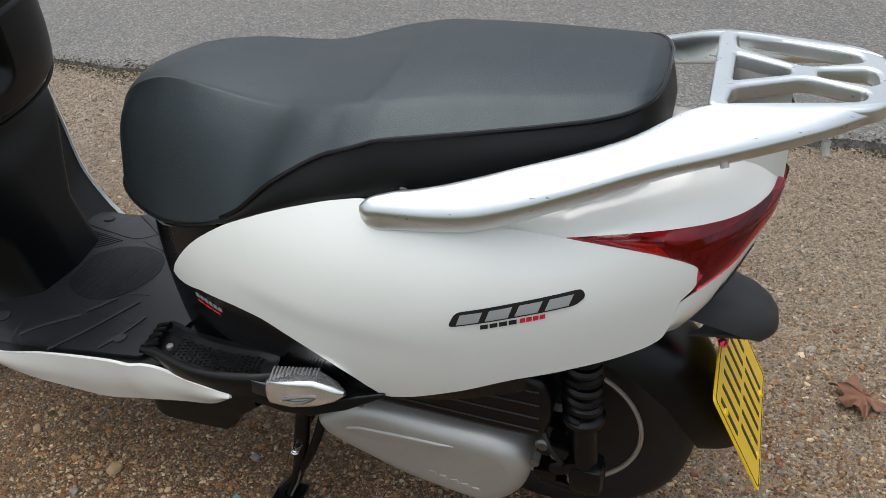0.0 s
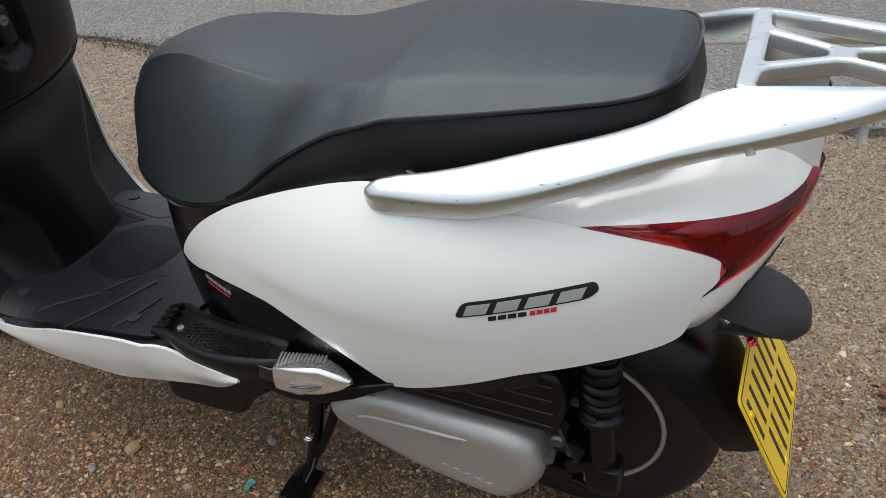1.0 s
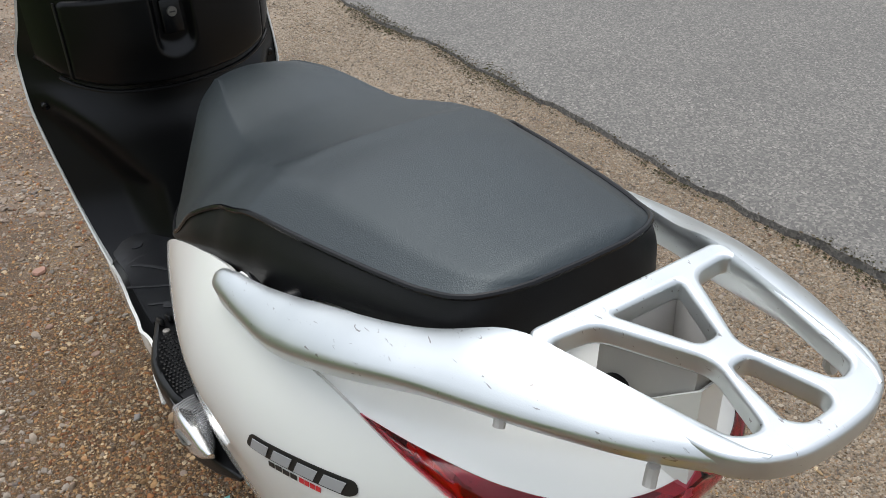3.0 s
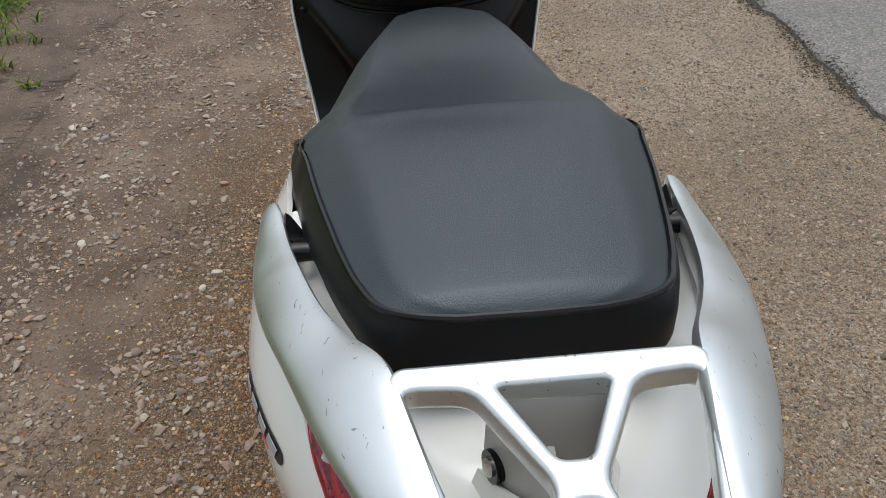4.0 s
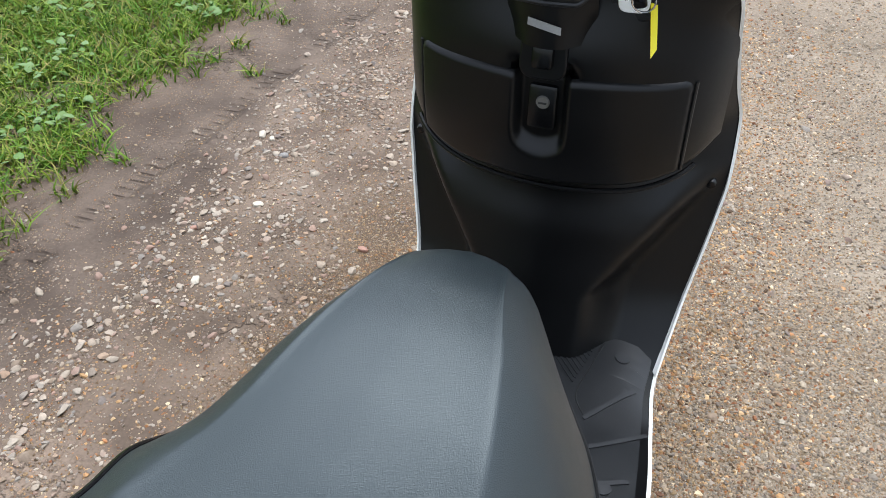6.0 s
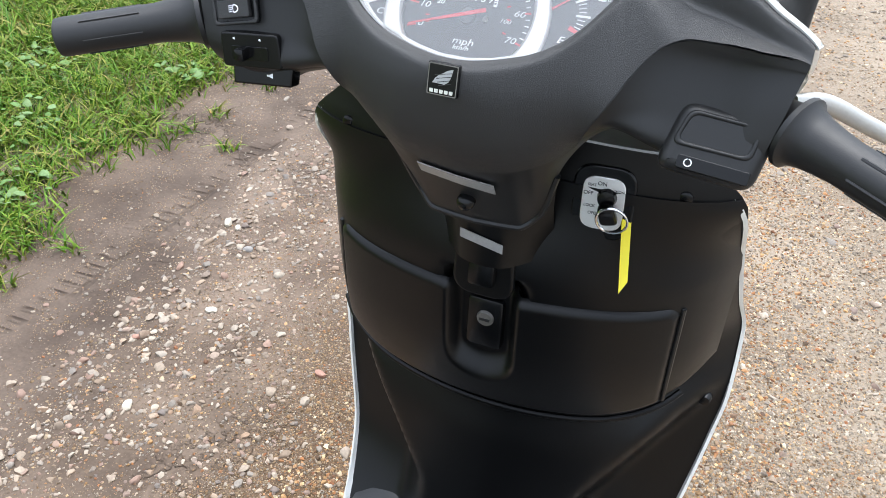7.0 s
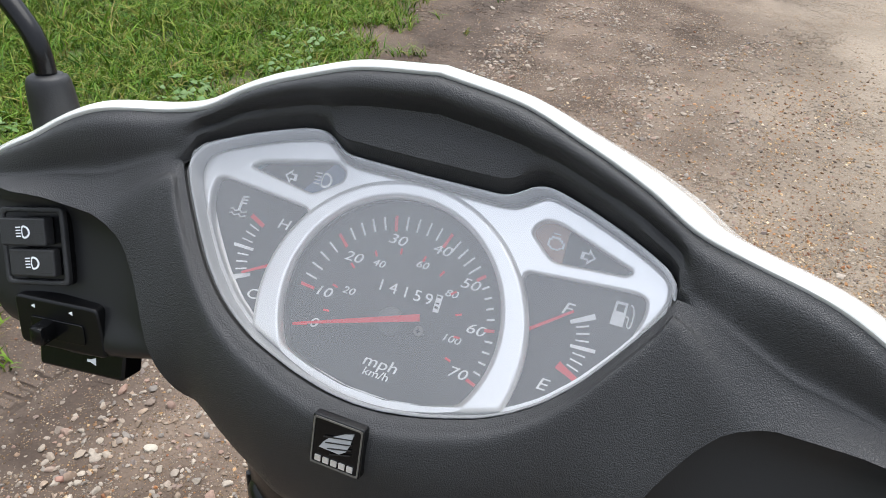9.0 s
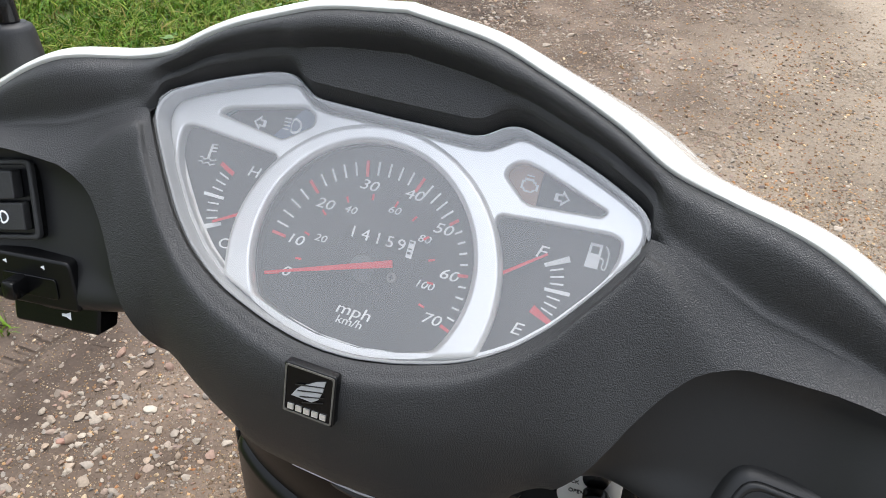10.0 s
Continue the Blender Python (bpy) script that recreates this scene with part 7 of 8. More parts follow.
xs = np.concatenate([[-400, -60, -12, -6], np.arange(-4.0, 3.6, 0.035), [6, 12, 60, 400]])
ys_ = np.concatenate([[-400, -60, -12, -5], np.arange(-2.0, 6.0, 0.04), [8, 14, 60, 400]])
verts = [(x, y, ground_z(x, y) if -4 <= x <= 3.6 and -2 <= y <= 6 else -0.004) for x in xs for y in ys_]
ground = new("ground", mesh_of("ground", verts, [f[::-1] for f in grid_faces(len(xs), len(ys_))], SOIL))
tagged(ground, "trodden brown stony soil beside the road", "ground", kind="structure")

# road: worn grey asphalt with a broken edge
def asphalt_material():
    """Worn asphalt: pale and dark chips of stone in a grey binder."""
    mt = material("worn_grey_asphalt", (0.148, 0.142, 0.132), 0.75, vary=0.18, vary_size=3, grain=0.3, grain_size=300, bump=0.8, bump_size=400, spec=0.4)
    t = mt.node_tree
    b = t.nodes["Principled BSDF"]
    v = t.nodes.new("ShaderNodeTexVoronoi")
    v.inputs["Scale"].default_value = 170
    r = t.nodes.new("ShaderNodeValToRGB")
    e = r.color_ramp.elements
    e[0].color, e[1].color = (0.6, 0.6, 0.6, 1), (2.1, 2.07, 2.0, 1)
    e.new(0.45).color = (0.9, 0.9, 0.9, 1)
    e.new(0.8).color = (1.4, 1.38, 1.34, 1)
    m = t.nodes.new("ShaderNodeMix")
    m.data_type, m.blend_type = "RGBA", "MULTIPLY"
    m.inputs["Factor"].default_value = 1.0
    old = b.inputs["Base Color"].links[0].from_socket
    t.links.new(t.nodes.new("ShaderNodeTexCoord").outputs["Object"], v.inputs["Vector"])
    t.links.new(v.outputs["Color"], r.inputs["Fac"])
    t.links.new(old, m.inputs["A"])
    t.links.new(r.outputs["Color"], m.inputs["B"])
    t.links.new(m.outputs["Result"], b.inputs["Base Color"])
    return mt


ASPHALT = asphalt_material()
ex = np.concatenate([np.arange(-3.0, 7.0, 0.03)])
edge = [1.275 + 0.035 * noise.noise((y * 1.6, 0.5, 0)) + 0.022 * noise.noise((y * 7.0, 3.5, 0)) + 0.010 * noise.noise((y * 24.0, 9.5, 0)) for y in ex]
cols = [0.0, 0.004, 0.03, 0.12, 0.3, 0.8, 2.0, 6.0]
verts = []
for y, e in zip(ex, edge):
    for k, c in enumerate(cols):
        z = (-0.02, 0.012, 0.020, 0.026, 0.032, 0.038, 0.05, 0.05)[k] + (0.003 * noise.noise((y * 9, c * 9, 4)) if 0 < k < 6 else 0)
        verts.append((e + c if k < 7 else 7.5, y, z))
road = new("road", mesh_of("road", verts, grid_faces(len(ex), len(cols), flip=True), ASPHALT))
tagged(road, "worn grey asphalt road with a broken edge", "road", kind="structure")
far = [(1.3, -400, 0.03), (7.5, -400, 0.05), (7.5, -3.0, 0.05), (1.3, -3.0, 0.03)]
road_far = [(1.3, 6.97, 0.03), (7.5, 6.97, 0.05), (7.5, 400, 0.05), (1.3, 400, 0.03)]
for q in (far, road_far):
    seg = new("road", mesh_of("road", q + [(a, b, c - 0.06) for a, b, c in q], [(0, 1, 2, 3), (7, 6, 5, 4), (0, 4, 5, 1), (1, 5, 6, 2), (2, 6, 7, 3), (3, 7, 4, 0)], ASPHALT, False))
    tagged(seg, "worn grey asphalt road running on", "road", kind="structure")

# loose stones: thousands of small pebbles
phi = (1 + 5**0.5) / 2
ICO = np.array([(-1, phi, 0), (1, phi, 0), (-1, -phi, 0), (1, -phi, 0), (0, -1, phi), (0, 1, phi), (0, -1, -phi), (0, 1, -phi), (phi, 0, -1), (phi, 0, 1), (-phi, 0, -1), (-phi, 0, 1)]) / 1.902
ICO_F = np.array([(0, 11, 5), (0, 5, 1), (0, 1, 7), (0, 7, 10), (0, 10, 11), (1, 5, 9), (5, 11, 4), (11, 10, 2), (10, 7, 6), (7, 1, 8), (3, 9, 4), (3, 4, 2), (3, 2, 6), (3, 6, 8), (3, 8, 9), (4, 9, 5), (2, 4, 11), (6, 2, 10), (8, 6, 7), (9, 8, 1)])


OCTA = np.array([(1, 0, 0), (0, 1, 0), (-1, 0, 0), (0, -1, 0), (0, 0, 1), (0, 0, -1)], float)
OCTA_F = np.array([(0, 1, 4), (1, 2, 4), (2, 3, 4), (3, 0, 4), (1, 0, 5), (2, 1, 5), (3, 2, 5), (0, 3, 5)])


bm = bmesh.new()
bmesh.ops.create_icosphere(bm, subdivisions=2, radius=1.0)
BALL = np.array([v.co[:] for v in bm.verts])
BALL_F = np.array([[v.index for v in f.verts] for f in bm.faces])
bm.free()


def scatter(name, places, sizes, mtl, sink=0.35, label="", tiny=False, facets=False, cuts=0):
    """Many loose stones as one mesh."""
    n = len(places)
    B, BF = (OCTA, OCTA_F) if tiny else (BALL, BALL_F) if cuts else (ICO, ICO_F)
    nv = len(B)
    V = np.repeat(B[None], n, 0) * (1 + (0.12 if cuts else 0.40 if facets else 0.34) * rng.uniform(-1, 1, (n, nv, 1)))
    if cuts:
        # planes struck off each stone leave it flat-sided with worn edges
        for _ in range(cuts):
            d = rng.normal(0, 1, (n, 1, 3))
            d /= np.linalg.norm(d, axis=2, keepdims=True)
            over = np.maximum(0, (V * d).sum(2, keepdims=True) - rng.uniform(0.45, 0.75, (n, 1, 1)))
            V = V - d * over
    V = V * np.stack([rng.uniform(0.7, 1.35, n), rng.uniform(0.6, 1.1, n), rng.uniform(0.35, 0.75, n)], 1)[:, None]
    a = rng.uniform(0, 2 * np.pi, n)
    c, s = np.cos(a)[:, None], np.sin(a)[:, None]
    X, Y = V[..., 0] * c - V[..., 1] * s, V[..., 0] * s + V[..., 1] * c
    tl = rng.uniform(-0.35, 0.35, n)[:, None]
    Z = V[..., 2] + tl * X
    r = np.array(sizes)[:, None]
    out = np.stack([X * r + places[:, :1], Y * r + places[:, 1:2], Z * r + places[:, 2:3] + r * 0.5 * (0.5 - sink)], 2).reshape(-1, 3)
    F = (BF[None] + nv * np.arange(n)[:, None, None]).reshape(-1, 3)
    me = bpy.data.meshes.new(name)
    me.vertices.add(len(out))
    me.vertices.foreach_set("co", out.ravel())
    me.loops.add(F.size)
    me.loops.foreach_set("vertex_index", F.ravel().astype(np.int32))
    me.polygons.add(len(F))
    me.polygons.foreach_set("loop_start", np.arange(0, F.size, 3, dtype=np.int32))
    me.polygons.foreach_set("use_smooth", [not facets] * len(F))
    me.update(calc_edges=True)
    if cuts:
        me.set_sharp_from_angle(angle=radians(38))
    me.materials.append(mtl)
    return tagged(new(name, me), label, "gravel", kind="stuff")


PEBBLE = stone_material("mixed_brown_pebbles", [(0.17, 0.132, 0.094), (0.27, 0.215, 0.155), (0.10, 0.082, 0.065), (0.32, 0.265, 0.195), (0.24, 0.165, 0.105), (0.185, 0.155, 0.125), (0.38, 0.33, 0.26), (0.12, 0.098, 0.080), (0.25, 0.205, 0.150)], 0.75)
OCHRE = stone_material("reddish_brown_pebbles", [(0.12, 0.066, 0.032), (0.34, 0.205, 0.095), (0.055, 0.036, 0.023), (0.50, 0.35, 0.19), (0.30, 0.130, 0.052), (0.15, 0.10, 0.066), (0.58, 0.46, 0.30), (0.07, 0.045, 0.028), (0.38, 0.23, 0.105), (0.22, 0.09, 0.04), (0.08, 0.05, 0.033)], 0.7)
FLINT = stone_material("pale_flint_stones", [(0.26, 0.205, 0.155), (0.31, 0.265, 0.21), (0.20, 0.145, 0.100), (0.17, 0.150, 0.13), (0.37, 0.315, 0.25), (0.26, 0.175, 0.115), (0.14, 0.122, 0.108), (0.25, 0.160, 0.120), (0.29, 0.245, 0.195), (0.20, 0.170, 0.140)], 0.65)


def random_places(n, x0, x1, y0, y1, keep):
    out = []
    while len(out) < n:
        for x, y in zip(rng.uniform(x0, x1, n), rng.uniform(y0, y1, n)):
            if rng.random() < keep(x, y):
                out.append((x, y, ground_z(x, y)))
                if len(out) == n:
                    break
    return np.array(out)


def gravel_density(x, y):
    """Thick fine gravel under and beside the scooter, thin on the mud towards the verge."""
    if x > 1.29 or x < -1.45:
        return 0.0
    track = 1 - 0.97 * math.exp(-((x + 1.17) / 0.24) ** 4)
    heap = 0.75 + 0.45 * noise.noise((x * 2.2, y * 2.2, 5))
    on_mud = smooth((-0.26 - x + 0.12 * noise.noise((x * 3, y * 3, 8))) / 0.26)
    heap *= 1 - 0.88 * on_mud
    if x < 0.1:
        heap *= 1 - 0.72 * smooth((y - 1.05) / 0.6)
    heap *= smooth((y + 0.78) / 0.35) * smooth((4.7 - y) / 1.2)
    return max(0.004, min(1.0, track * heap))


def split_by_ground(pl):
    """Places on the ochre side and on the greyer, sandy side."""
    pale = pl[:, 0] + rng.uniform(-0.45, 0.45, len(pl)) > 0.30
    return (pl[~pale], OCHRE, "fine reddish-brown gravel"), (pl[pale], PEBBLE, "fine grey-brown gravel")


for places, mtl, text in split_by_ground(random_places(190000, -1.3, 1.29, -0.78, 3.2, lambda x, y: gravel_density(x, y) * smooth((3.2 - y) / 0.9))):
    scatter("gravel", places, 0.0018 + 0.0028 * rng.random(len(places)) ** 1.8, mtl, 0.3, text + " pressed into the soil", tiny=True, facets=True)
for places, mtl, text in split_by_ground(random_places(24000, -1.40, 1.29, -0.75, 4.6, gravel_density)):
    scatter("gravel", places, 0.0028 + 0.0042 * rng.random(len(places)) ** 2.4, mtl, 0.3, text.replace("fine", "coarse") + " lying loose", facets=True)
# larger stones, thick on the mud ahead of the footboard and sparse elsewhere


def flint_density(x, y):
    if x > 0.1:
        return 0.10 * gravel_density(x, y)
    d = max(0.0, min(1.0, (1 - 0.93 * math.exp(-((x + 1.20) / 0.22) ** 4)) * (0.62 + 0.85 * noise.noise((x * 3.4, y * 3.4, 9)))))
    bed = max(smooth((-0.28 - x) / 0.2), smooth((y - 1.0) / 0.3))
    return d * (0.06 + 0.94 * bed) * smooth((y + 0.6) / 0.5)


def clusters(x, y):
    """Stones gather along the edge of the rut and in loose drifts."""
    drift = max(0.0, noise.noise((x * 5.2, y * 3.6, 4)) - 0.02) * 2.6
    ridge = math.exp(-((x + 0.90 - 0.05 * math.sin(3 * y)) / 0.07) ** 2) * 0.8
    return flint_density(x, y) * min(1.0, 0.10 + drift + ridge)


pl = random_places(9500, -1.25, 1.25, -0.6, 4.6, flint_density)
scatter("gravel", pl, 0.0034 + 0.0036 * rng.random(len(pl)) ** 1.6, FLINT, 0.30, "scattered flint pebbles pressed into the mud", facets=True)
pl = random_places(3400, -1.25, 0.6, -0.5, 4.4, clusters)
scatter("gravel", pl, 0.0054 + 0.0085 * rng.random(len(pl)) ** 2.6, FLINT, 0.30, "pale angular flint stones in loose drifts on the mud", cuts=7)
pl = random_places(9000, -1.15, 0.2, 0.0, 3.6, lambda x, y: (max(0.0, 0.35 + 1.1 * noise.noise((x * 3, y * 3, 2))) if x > -1.0 else 0.12) * max(smooth((-0.25 - x) / 0.2), smooth((y - 1.0) / 0.3)))
scatter("gravel", pl, 0.0018 + 0.0024 * rng.random(len(pl)) ** 1.5, FLINT, 0.2, "small flint chips on the mud", tiny=True, facets=True)

# moss, dirt and crumbs along the road's broken edge
MOSS = stone_material("dark_moss_and_dirt", [(0.035, 0.030, 0.020), (0.055, 0.055, 0.024), (0.085, 0.068, 0.048), (0.040, 0.038, 0.020), (0.11, 0.085, 0.060), (0.065, 0.070, 0.024)], 0.9)
pl = []
while len(pl) < 11000:
    k = int(rng.integers(0, len(ex)))
    patch_ = 0.30 + 1.3 * noise.noise((ex[k] * 2.3, 4.4, 0)) + 0.5 * noise.noise((ex[k] * 9.0, 1.4, 0))
    if rng.random() < max(0.10, patch_):
        off = float(rng.normal(-0.008, 0.010 + 0.020 * max(0.0, patch_)))
        pl.append((edge[k] + off, ex[k] + rng.uniform(-0.02, 0.02), ground_z(edge[k] + off, ex[k]) + 0.003 if off < 0.0 else 0.013 + 0.25 * min(off, 0.03)))
pl = np.array(pl)
scatter("moss", pl, 0.0014 + 0.0040 * rng.random(len(pl)) ** 2.6, MOSS, 0.5, "dark moss and dirt along the road edge", tiny=True, facets=True)

# grass verge
GRASS = stone_material("mixed_green_grass", [(0.022, 0.068, 0.004), (0.056, 0.138, 0.008), (0.125, 0.215, 0.014), (0.040, 0.108, 0.006), (0.20, 0.245, 0.030), (0.075, 0.160, 0.010), (0.23, 0.185, 0.055), (0.105, 0.185, 0.013)], 0.55)


def blades(name, n, x0, x1, y0, y1, keep, height, width, mtl, label):
    P = random_places(n, x0, x1, y0, y1, keep)
    V, F = np.zeros((n, 7, 3)), []
    a = rng.uniform(0, 2 * np.pi, n)
    h = height * rng.uniform(0.45, 1.2, n)
    w = width * rng.uniform(0.6, 1.3, n)
    lean = rng.uniform(0.3, 1.9, n)
    b = rng.uniform(0, 2 * np.pi, n)
    for k, (t, ww) in enumerate(((0, 1.0), (0.4, 0.9), (0.75, 0.6))):
        cx, cy = P[:, 0] + np.cos(b) * h * lean * t * t, P[:, 1] + np.sin(b) * h * lean * t * t
        z = P[:, 2] + h * (t - 0.20 * lean * t * t)
        for q, s in enumerate((-1, 1)):
            V[:, 2 * k + q] = np.stack([cx + s * np.cos(a) * w * ww / 2, cy + s * np.sin(a) * w * ww / 2, z], 1)
    V[:, 6] = np.stack([P[:, 0] + np.cos(b) * h * lean, P[:, 1] + np.sin(b) * h * lean, P[:, 2] + h * (1 - 0.20 * lean)], 1)
    T = np.array([(0, 1, 3), (0, 3, 2), (2, 3, 5), (2, 5, 4), (4, 5, 6)])
    F = (T[None] + 7 * np.arange(n)[:, None, None]).reshape(-1, 3)
    me = bpy.data.meshes.new(name)
    me.vertices.add(n * 7)
    me.vertices.foreach_set("co", V.ravel())
    me.loops.add(F.size)
    me.loops.foreach_set("vertex_index", F.ravel().astype(np.int32))
    me.polygons.add(len(F))
    me.polygons.foreach_set("loop_start", np.arange(0, F.size, 3, dtype=np.int32))
    me.update(calc_edges=True)
    me.materials.append(mtl)
    return tagged(new(name, me), label, "grass", kind="stuff")


def verge(x, y):
    e = -1.37 + 0.11 * noise.noise((y * 1.3, 2.0, 0)) + 0.13 * noise.noise((y * 4.3, 7.0, 0)) - 0.06 * max(0, y - 2.4)
    tuft = 0.35 if noise.noise((x * 9, y * 9, 6)) > 0.42 and x < -1.12 else 0.0
    clump = 0.55 + 0.75 * noise.noise((x * 7, y * 7, 1)) + 0.2 * noise.noise((x * 19, y * 19, 3))
    return max(tuft * (0.9 if x > e else 0.0), max(0.0, min(1.0, (e + 0.06 - x) / 0.12)) * max(0.08, min(1.0, clump)))


blades("grass", 90000, -3.2, -1.10, 0.6, 4.6, verge, 0.046, 0.0054, GRASS, "short uneven green grass on the verge")
blades("grass", 40000, -4.6, -1.3, -2.4, 7.0, lambda x, y: verge(x, y) * (1.0 if not (-3.2 < x and 0.6 < y < 4.6) else 0.0), 0.085, 0.007, GRASS, "rough grass further along the verge")
blades("grass", 9000, -3.4, -1.5, 0.6, 4.6, lambda x, y: verge(x, y) * max(0, min(1, (-1.75 - x) / 0.5)), 0.085, 0.0065, GRASS, "longer ragged grass behind the verge")
# low broad-leaved weeds at the verge's edge
LEAF = stone_material("dull_green_leaves", [(0.07, 0.14, 0.03), (0.10, 0.18, 0.05), (0.13, 0.20, 0.08), (0.09, 0.15, 0.04)], 0.55)


def weed(x, y, size, n, seed):
    r = np.random.default_rng(seed)
    V, F = [], []
    for k in range(n):
        q, R = r.uniform(0, 2 * math.pi), size * r.uniform(0.2, 1.0)
        c = np.array([x + R * math.cos(q), y + R * math.sin(q), ground_z(x, y) + 0.012 + 0.03 * r.random()])
        w = 0.010 * r.uniform(0.6, 1.4)
        tilt = r.uniform(-0.5, 0.5, 2)
        base = len(V)
        V.append(c)
        for j in range(9):
            p = 2 * math.pi * j / 9
            d = w * (1 + 0.18 * math.cos(3 * p))
            V.append(c + np.array([d * math.cos(p), d * math.sin(p), tilt[0] * d * math.cos(p) + tilt[1] * d * math.sin(p) - 0.003]))
        F += [(base, base + 1 + j, base + 1 + (j + 1) % 9) for j in range(9)]
    ob = new("weed", mesh_of("weed", V, F, LEAF))
    return tagged(ob, "clump of low round-leaved weeds in the grass", "weed", kind="stuff")


for k, (x, y, s, n) in enumerate(((-1.62, 1.42, 0.16, 70), (-1.50, 1.62, 0.10, 40), (-1.75, 1.85, 0.15, 60), (-1.50, 2.35, 0.10, 40), (-1.70, 2.75, 0.14, 60), (-1.52, 3.10, 0.12, 50), (-1.95, 2.2, 0.16, 60), (-1.62, 3.36, 0.15, 70))):
    weed(x, y, s, n, 40 + k)

# larger stones that stand out one by one
def stone(x, y, r, mtl, label, seed):
    q = np.random.default_rng(seed)
    bm = bmesh.new()
    bmesh.ops.create_icosphere(bm, subdivisions=2, radius=1.0)
    off = q.uniform(0, 50, 3)
    turn, sx, sz = q.uniform(0, 2 * math.pi), q.uniform(0.62, 0.85), q.uniform(0.45, 0.62)
    for v in bm.verts:
        c = np.array(v.co)
        d = 1 + 0.38 * noise.noise(tuple(c * 0.9 + off)) + 0.12 * noise.noise(tuple(c * 2.6 + off))
        c = np.sign(c) * np.abs(c) ** 0.8 * d
        px, py = c[0] * r, c[1] * r * sx
        v.co = (x + px * math.cos(turn) - py * math.sin(turn), y + px * math.sin(turn) + py * math.cos(turn), ground_z(x, y) + 0.22 * r + c[2] * r * sz)
    me = bpy.data.meshes.new("stone")
    bm.to_mesh(me)
    bm.free()
    me.polygons.foreach_set("use_smooth", [True] * len(me.polygons))
    me.set_sharp_from_angle(angle=radians(32))
    me.materials.append(mtl)
    return tagged(new("stone", me), label, "stone", group="larger stones on the soil")


TAN = material("tan_flint", (0.36, 0.245, 0.135), 0.6, vary=0.25, vary_size=60, grain=0.3, grain_size=300, bump=0.4, bump_size=300, spec=0.3)
CREAM = material("cream_flint", (0.46, 0.41, 0.33), 0.55, vary=0.2, vary_size=60, grain=0.25, grain_size=300, bump=0.4, bump_size=300, spec=0.3)
ROSE = material("reddish_quartzite", (0.33, 0.185, 0.135), 0.55, vary=0.2, vary_size=60, grain=0.3, grain_size=300, bump=0.3, bump_size=300, spec=0.3)
SLATE = material("grey_pebble", (0.24, 0.225, 0.21), 0.5, vary=0.2, vary_size=60, grain=0.3, grain_size=300, bump=0.3, bump_size=300, spec=0.3)
for k, (x, y, r, mtl, text) in enumerate((
        (-0.184, 0.808, 0.015, TAN, "angular tan stone on reddish gravel"), (-0.147, 1.009, 0.011, TAN, "angular tan stone on reddish gravel"), (-0.288, 1.468, 0.016, ROSE, "reddish stone on the brown mud"),
        (-0.464, 1.014, 0.012, CREAM, "pale cream flint stone on the mud"), (-0.488, 0.961, 0.010, CREAM, "pale cream flint stone on the mud"), (-0.246, 0.849, 0.008, SLATE, "small grey pebble on the gravel"),
        (-0.09, 0.575, 0.010, SLATE, "small grey pebble on the gravel"), (-0.952, 1.748, 0.015, CREAM, "pale cream flint stone on the mud"), (-0.917, 1.739, 0.010, CREAM, "pale cream flint stone on the mud"),
        (-0.845, 1.673, 0.013, SLATE, "rounded grey stone on the mud"), (-0.797, 1.454, 0.013, CREAM, "pale cream flint stone on the mud"), (-0.895, 1.327, 0.011, ROSE, "reddish stone on the brown mud"),
        (-0.486, 1.379, 0.012, ROSE, "reddish stone on the brown mud"), (-0.787, 1.162, 0.012, CREAM, "pale cream flint stone on the mud"))):
    stone(x, y, r, mtl, text, 70 + k)
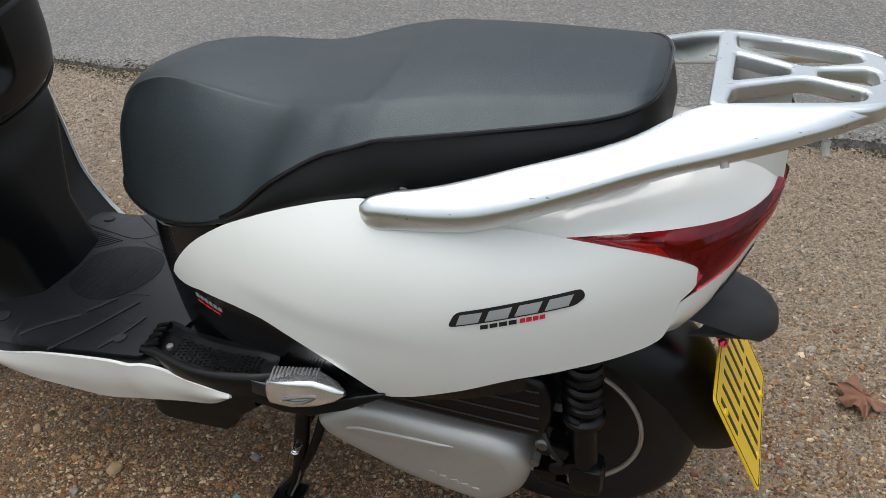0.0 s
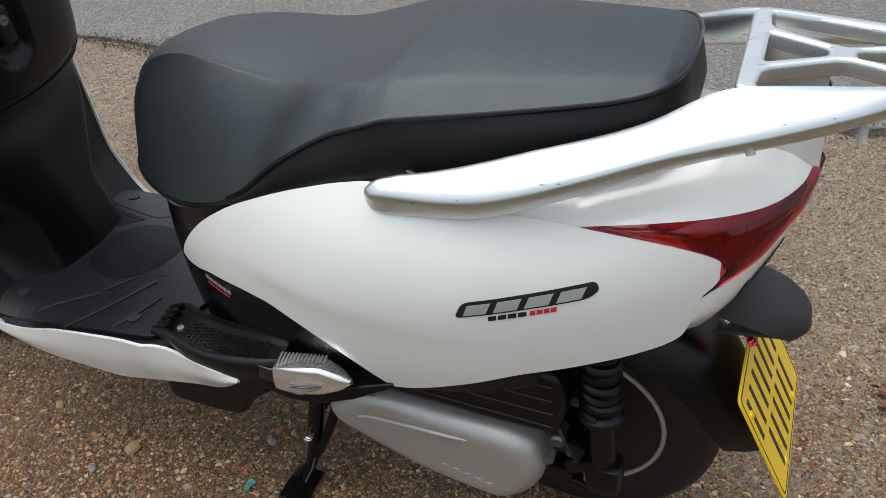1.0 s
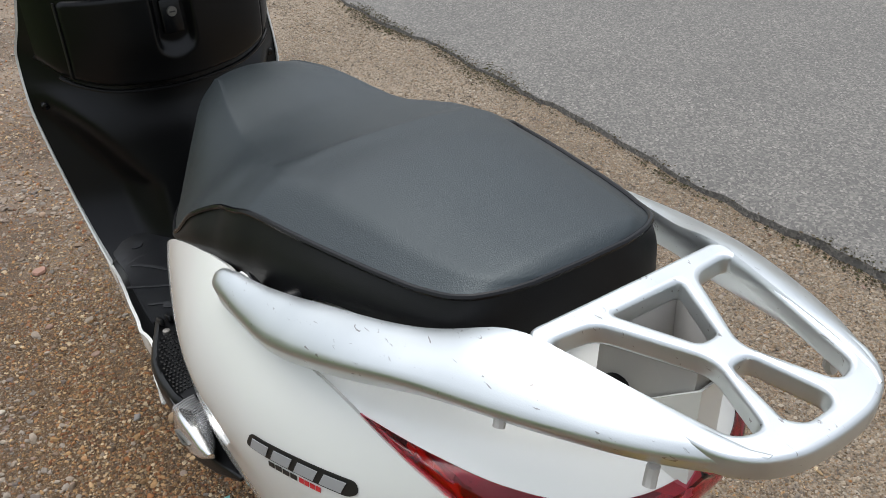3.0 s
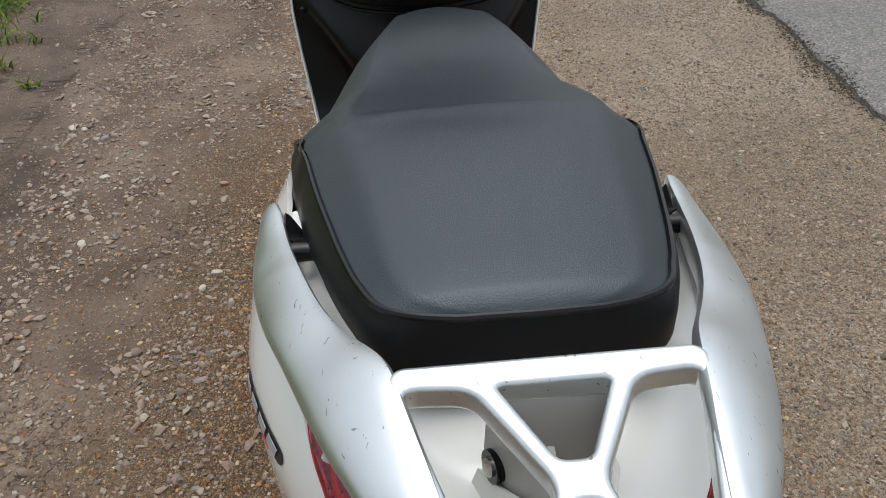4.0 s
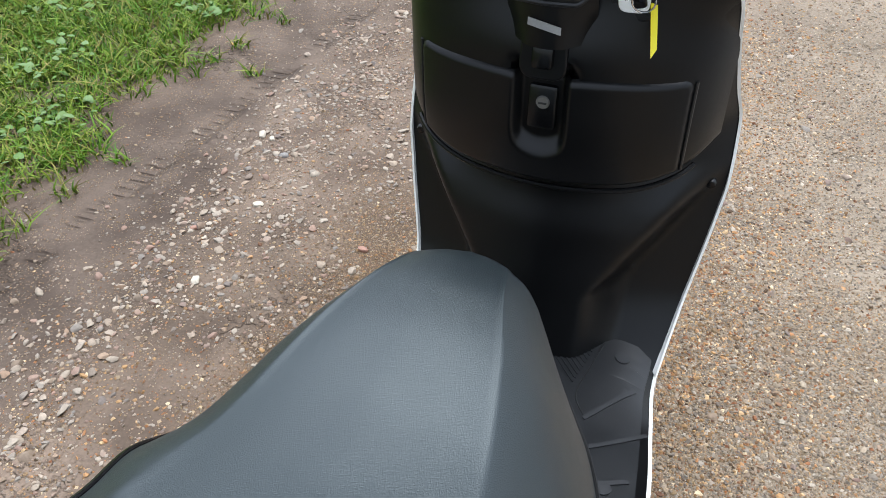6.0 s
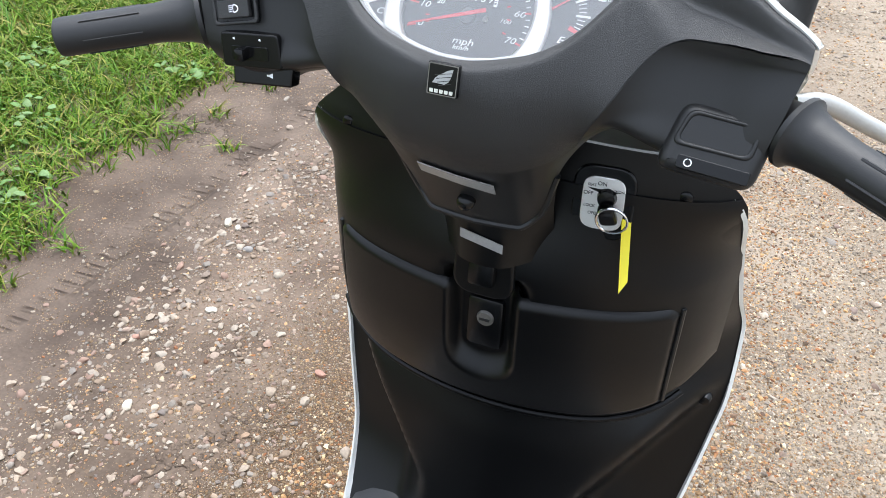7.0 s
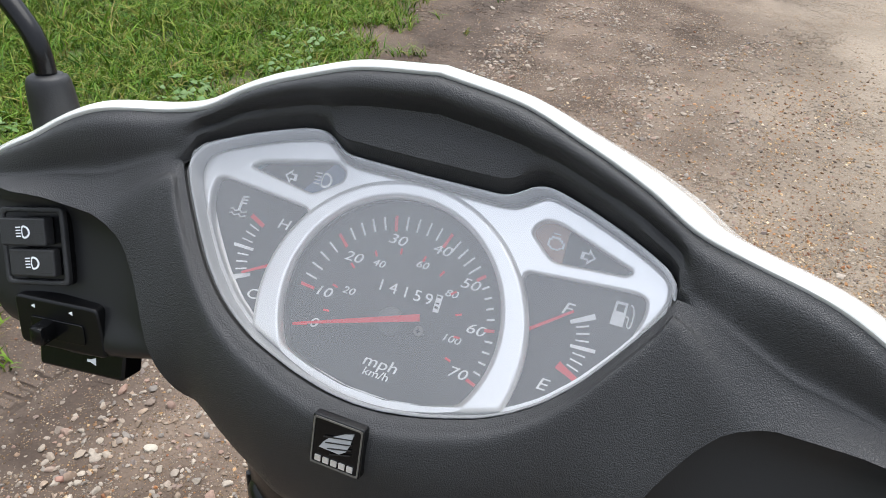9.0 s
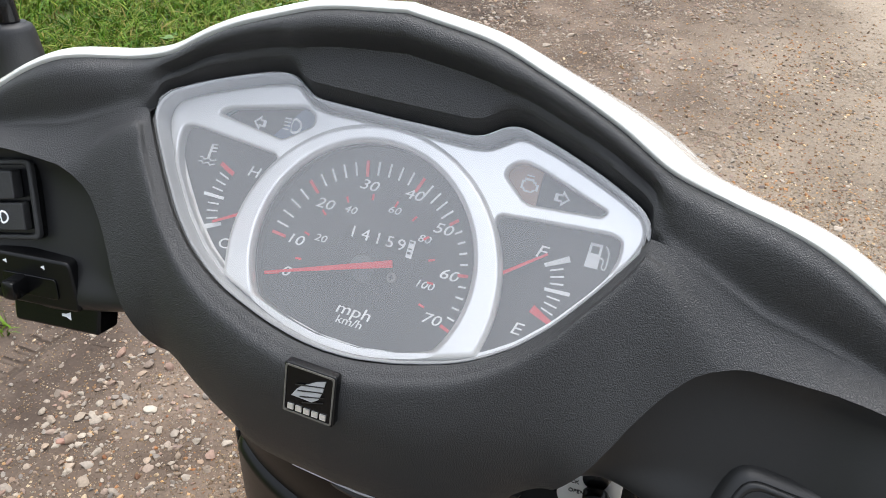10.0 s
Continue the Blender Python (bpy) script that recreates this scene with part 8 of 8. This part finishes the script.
# scrap of turquoise litter
SCRAP = material("faded_turquoise_plastic", (0.07, 0.24, 0.22), 0.5, vary=0.2, vary_size=80)
rows = [[(-0.198 + 0.022 * u + 0.003 * v, 0.556 + 0.012 * v + 0.002 * math.sin(4 * u), ground_z(-0.187, 0.562) + 0.006 + 0.002 * math.sin(5 * u + 3 * v)) for v in np.linspace(0, 1, 5)] for u in np.linspace(0, 1, 8)]
tagged(new("litter_scrap", sheet("litter_scrap", rows, SCRAP, 0.0008)), "crumpled scrap of turquoise plastic on the gravel", "litter")

# fallen maple leaf: five jagged, pointed lobes, cupped as it dried
tips = [(90, 1.0), (38, 0.92), (142, 0.92), (-22, 0.66), (202, 0.66)]
line = []
for k in range(150):
    q = -75 + 330 * k / 149
    r = max(h * max(0.0, 1 - abs(q - a) / 30.0) ** 0.8 for a, h in tips)
    r = 0.30 + 0.70 * r + 0.05 * abs(((q / 7.0) % 1.0) - 0.5)
    line.append((0.060 * r * math.cos(radians(q)), 0.060 * r * math.sin(radians(q))))
DRY = material("dry_brown_leaf", (0.20, 0.085, 0.045), 0.55, vary=0.4, vary_size=70, grain=0.3, grain_size=200, bump=0.6, bump_size=140)
verts = [(0, -0.012, 0.0)] + [(x * 0.5, y * 0.5 - 0.006, 0.004) for x, y in line] + [(x, y, 0.012 * math.sin(9 * math.atan2(y, x)) * math.hypot(x, y) / 0.06 + 0.004) for x, y in line]
n = len(line)
faces = [(0, 1 + k, 2 + k) for k in range(n - 1)] + [(1 + k, 1 + n + k, 2 + n + k, 2 + k) for k in range(n - 1)]
lower = [(x, y, z - 0.0007) for x, y, z in verts]
o = len(verts)
faces += [tuple(o + q for q in f[::-1]) for f in faces]
me = mesh_of("fallen_leaf", verts + lower, faces, DRY)
at = pose(0.335, -0.446, ground_z(0.335, -0.446) + 0.014, 6, -5, 40)
me.transform(at)
leaf = tagged(new("fallen_leaf", me), "dry reddish-brown fallen maple leaf on the gravel", "leaf")
part("leaf_stalk", tube("leaf_stalk", [at @ Vector((0, -0.012, 0.001)), at @ Vector((0.004, -0.035, 0.003)), at @ Vector((0.012, -0.058, -0.002))], 0.0011, DRY, 6, 10), DRY, leaf, "thin leaf stalk")
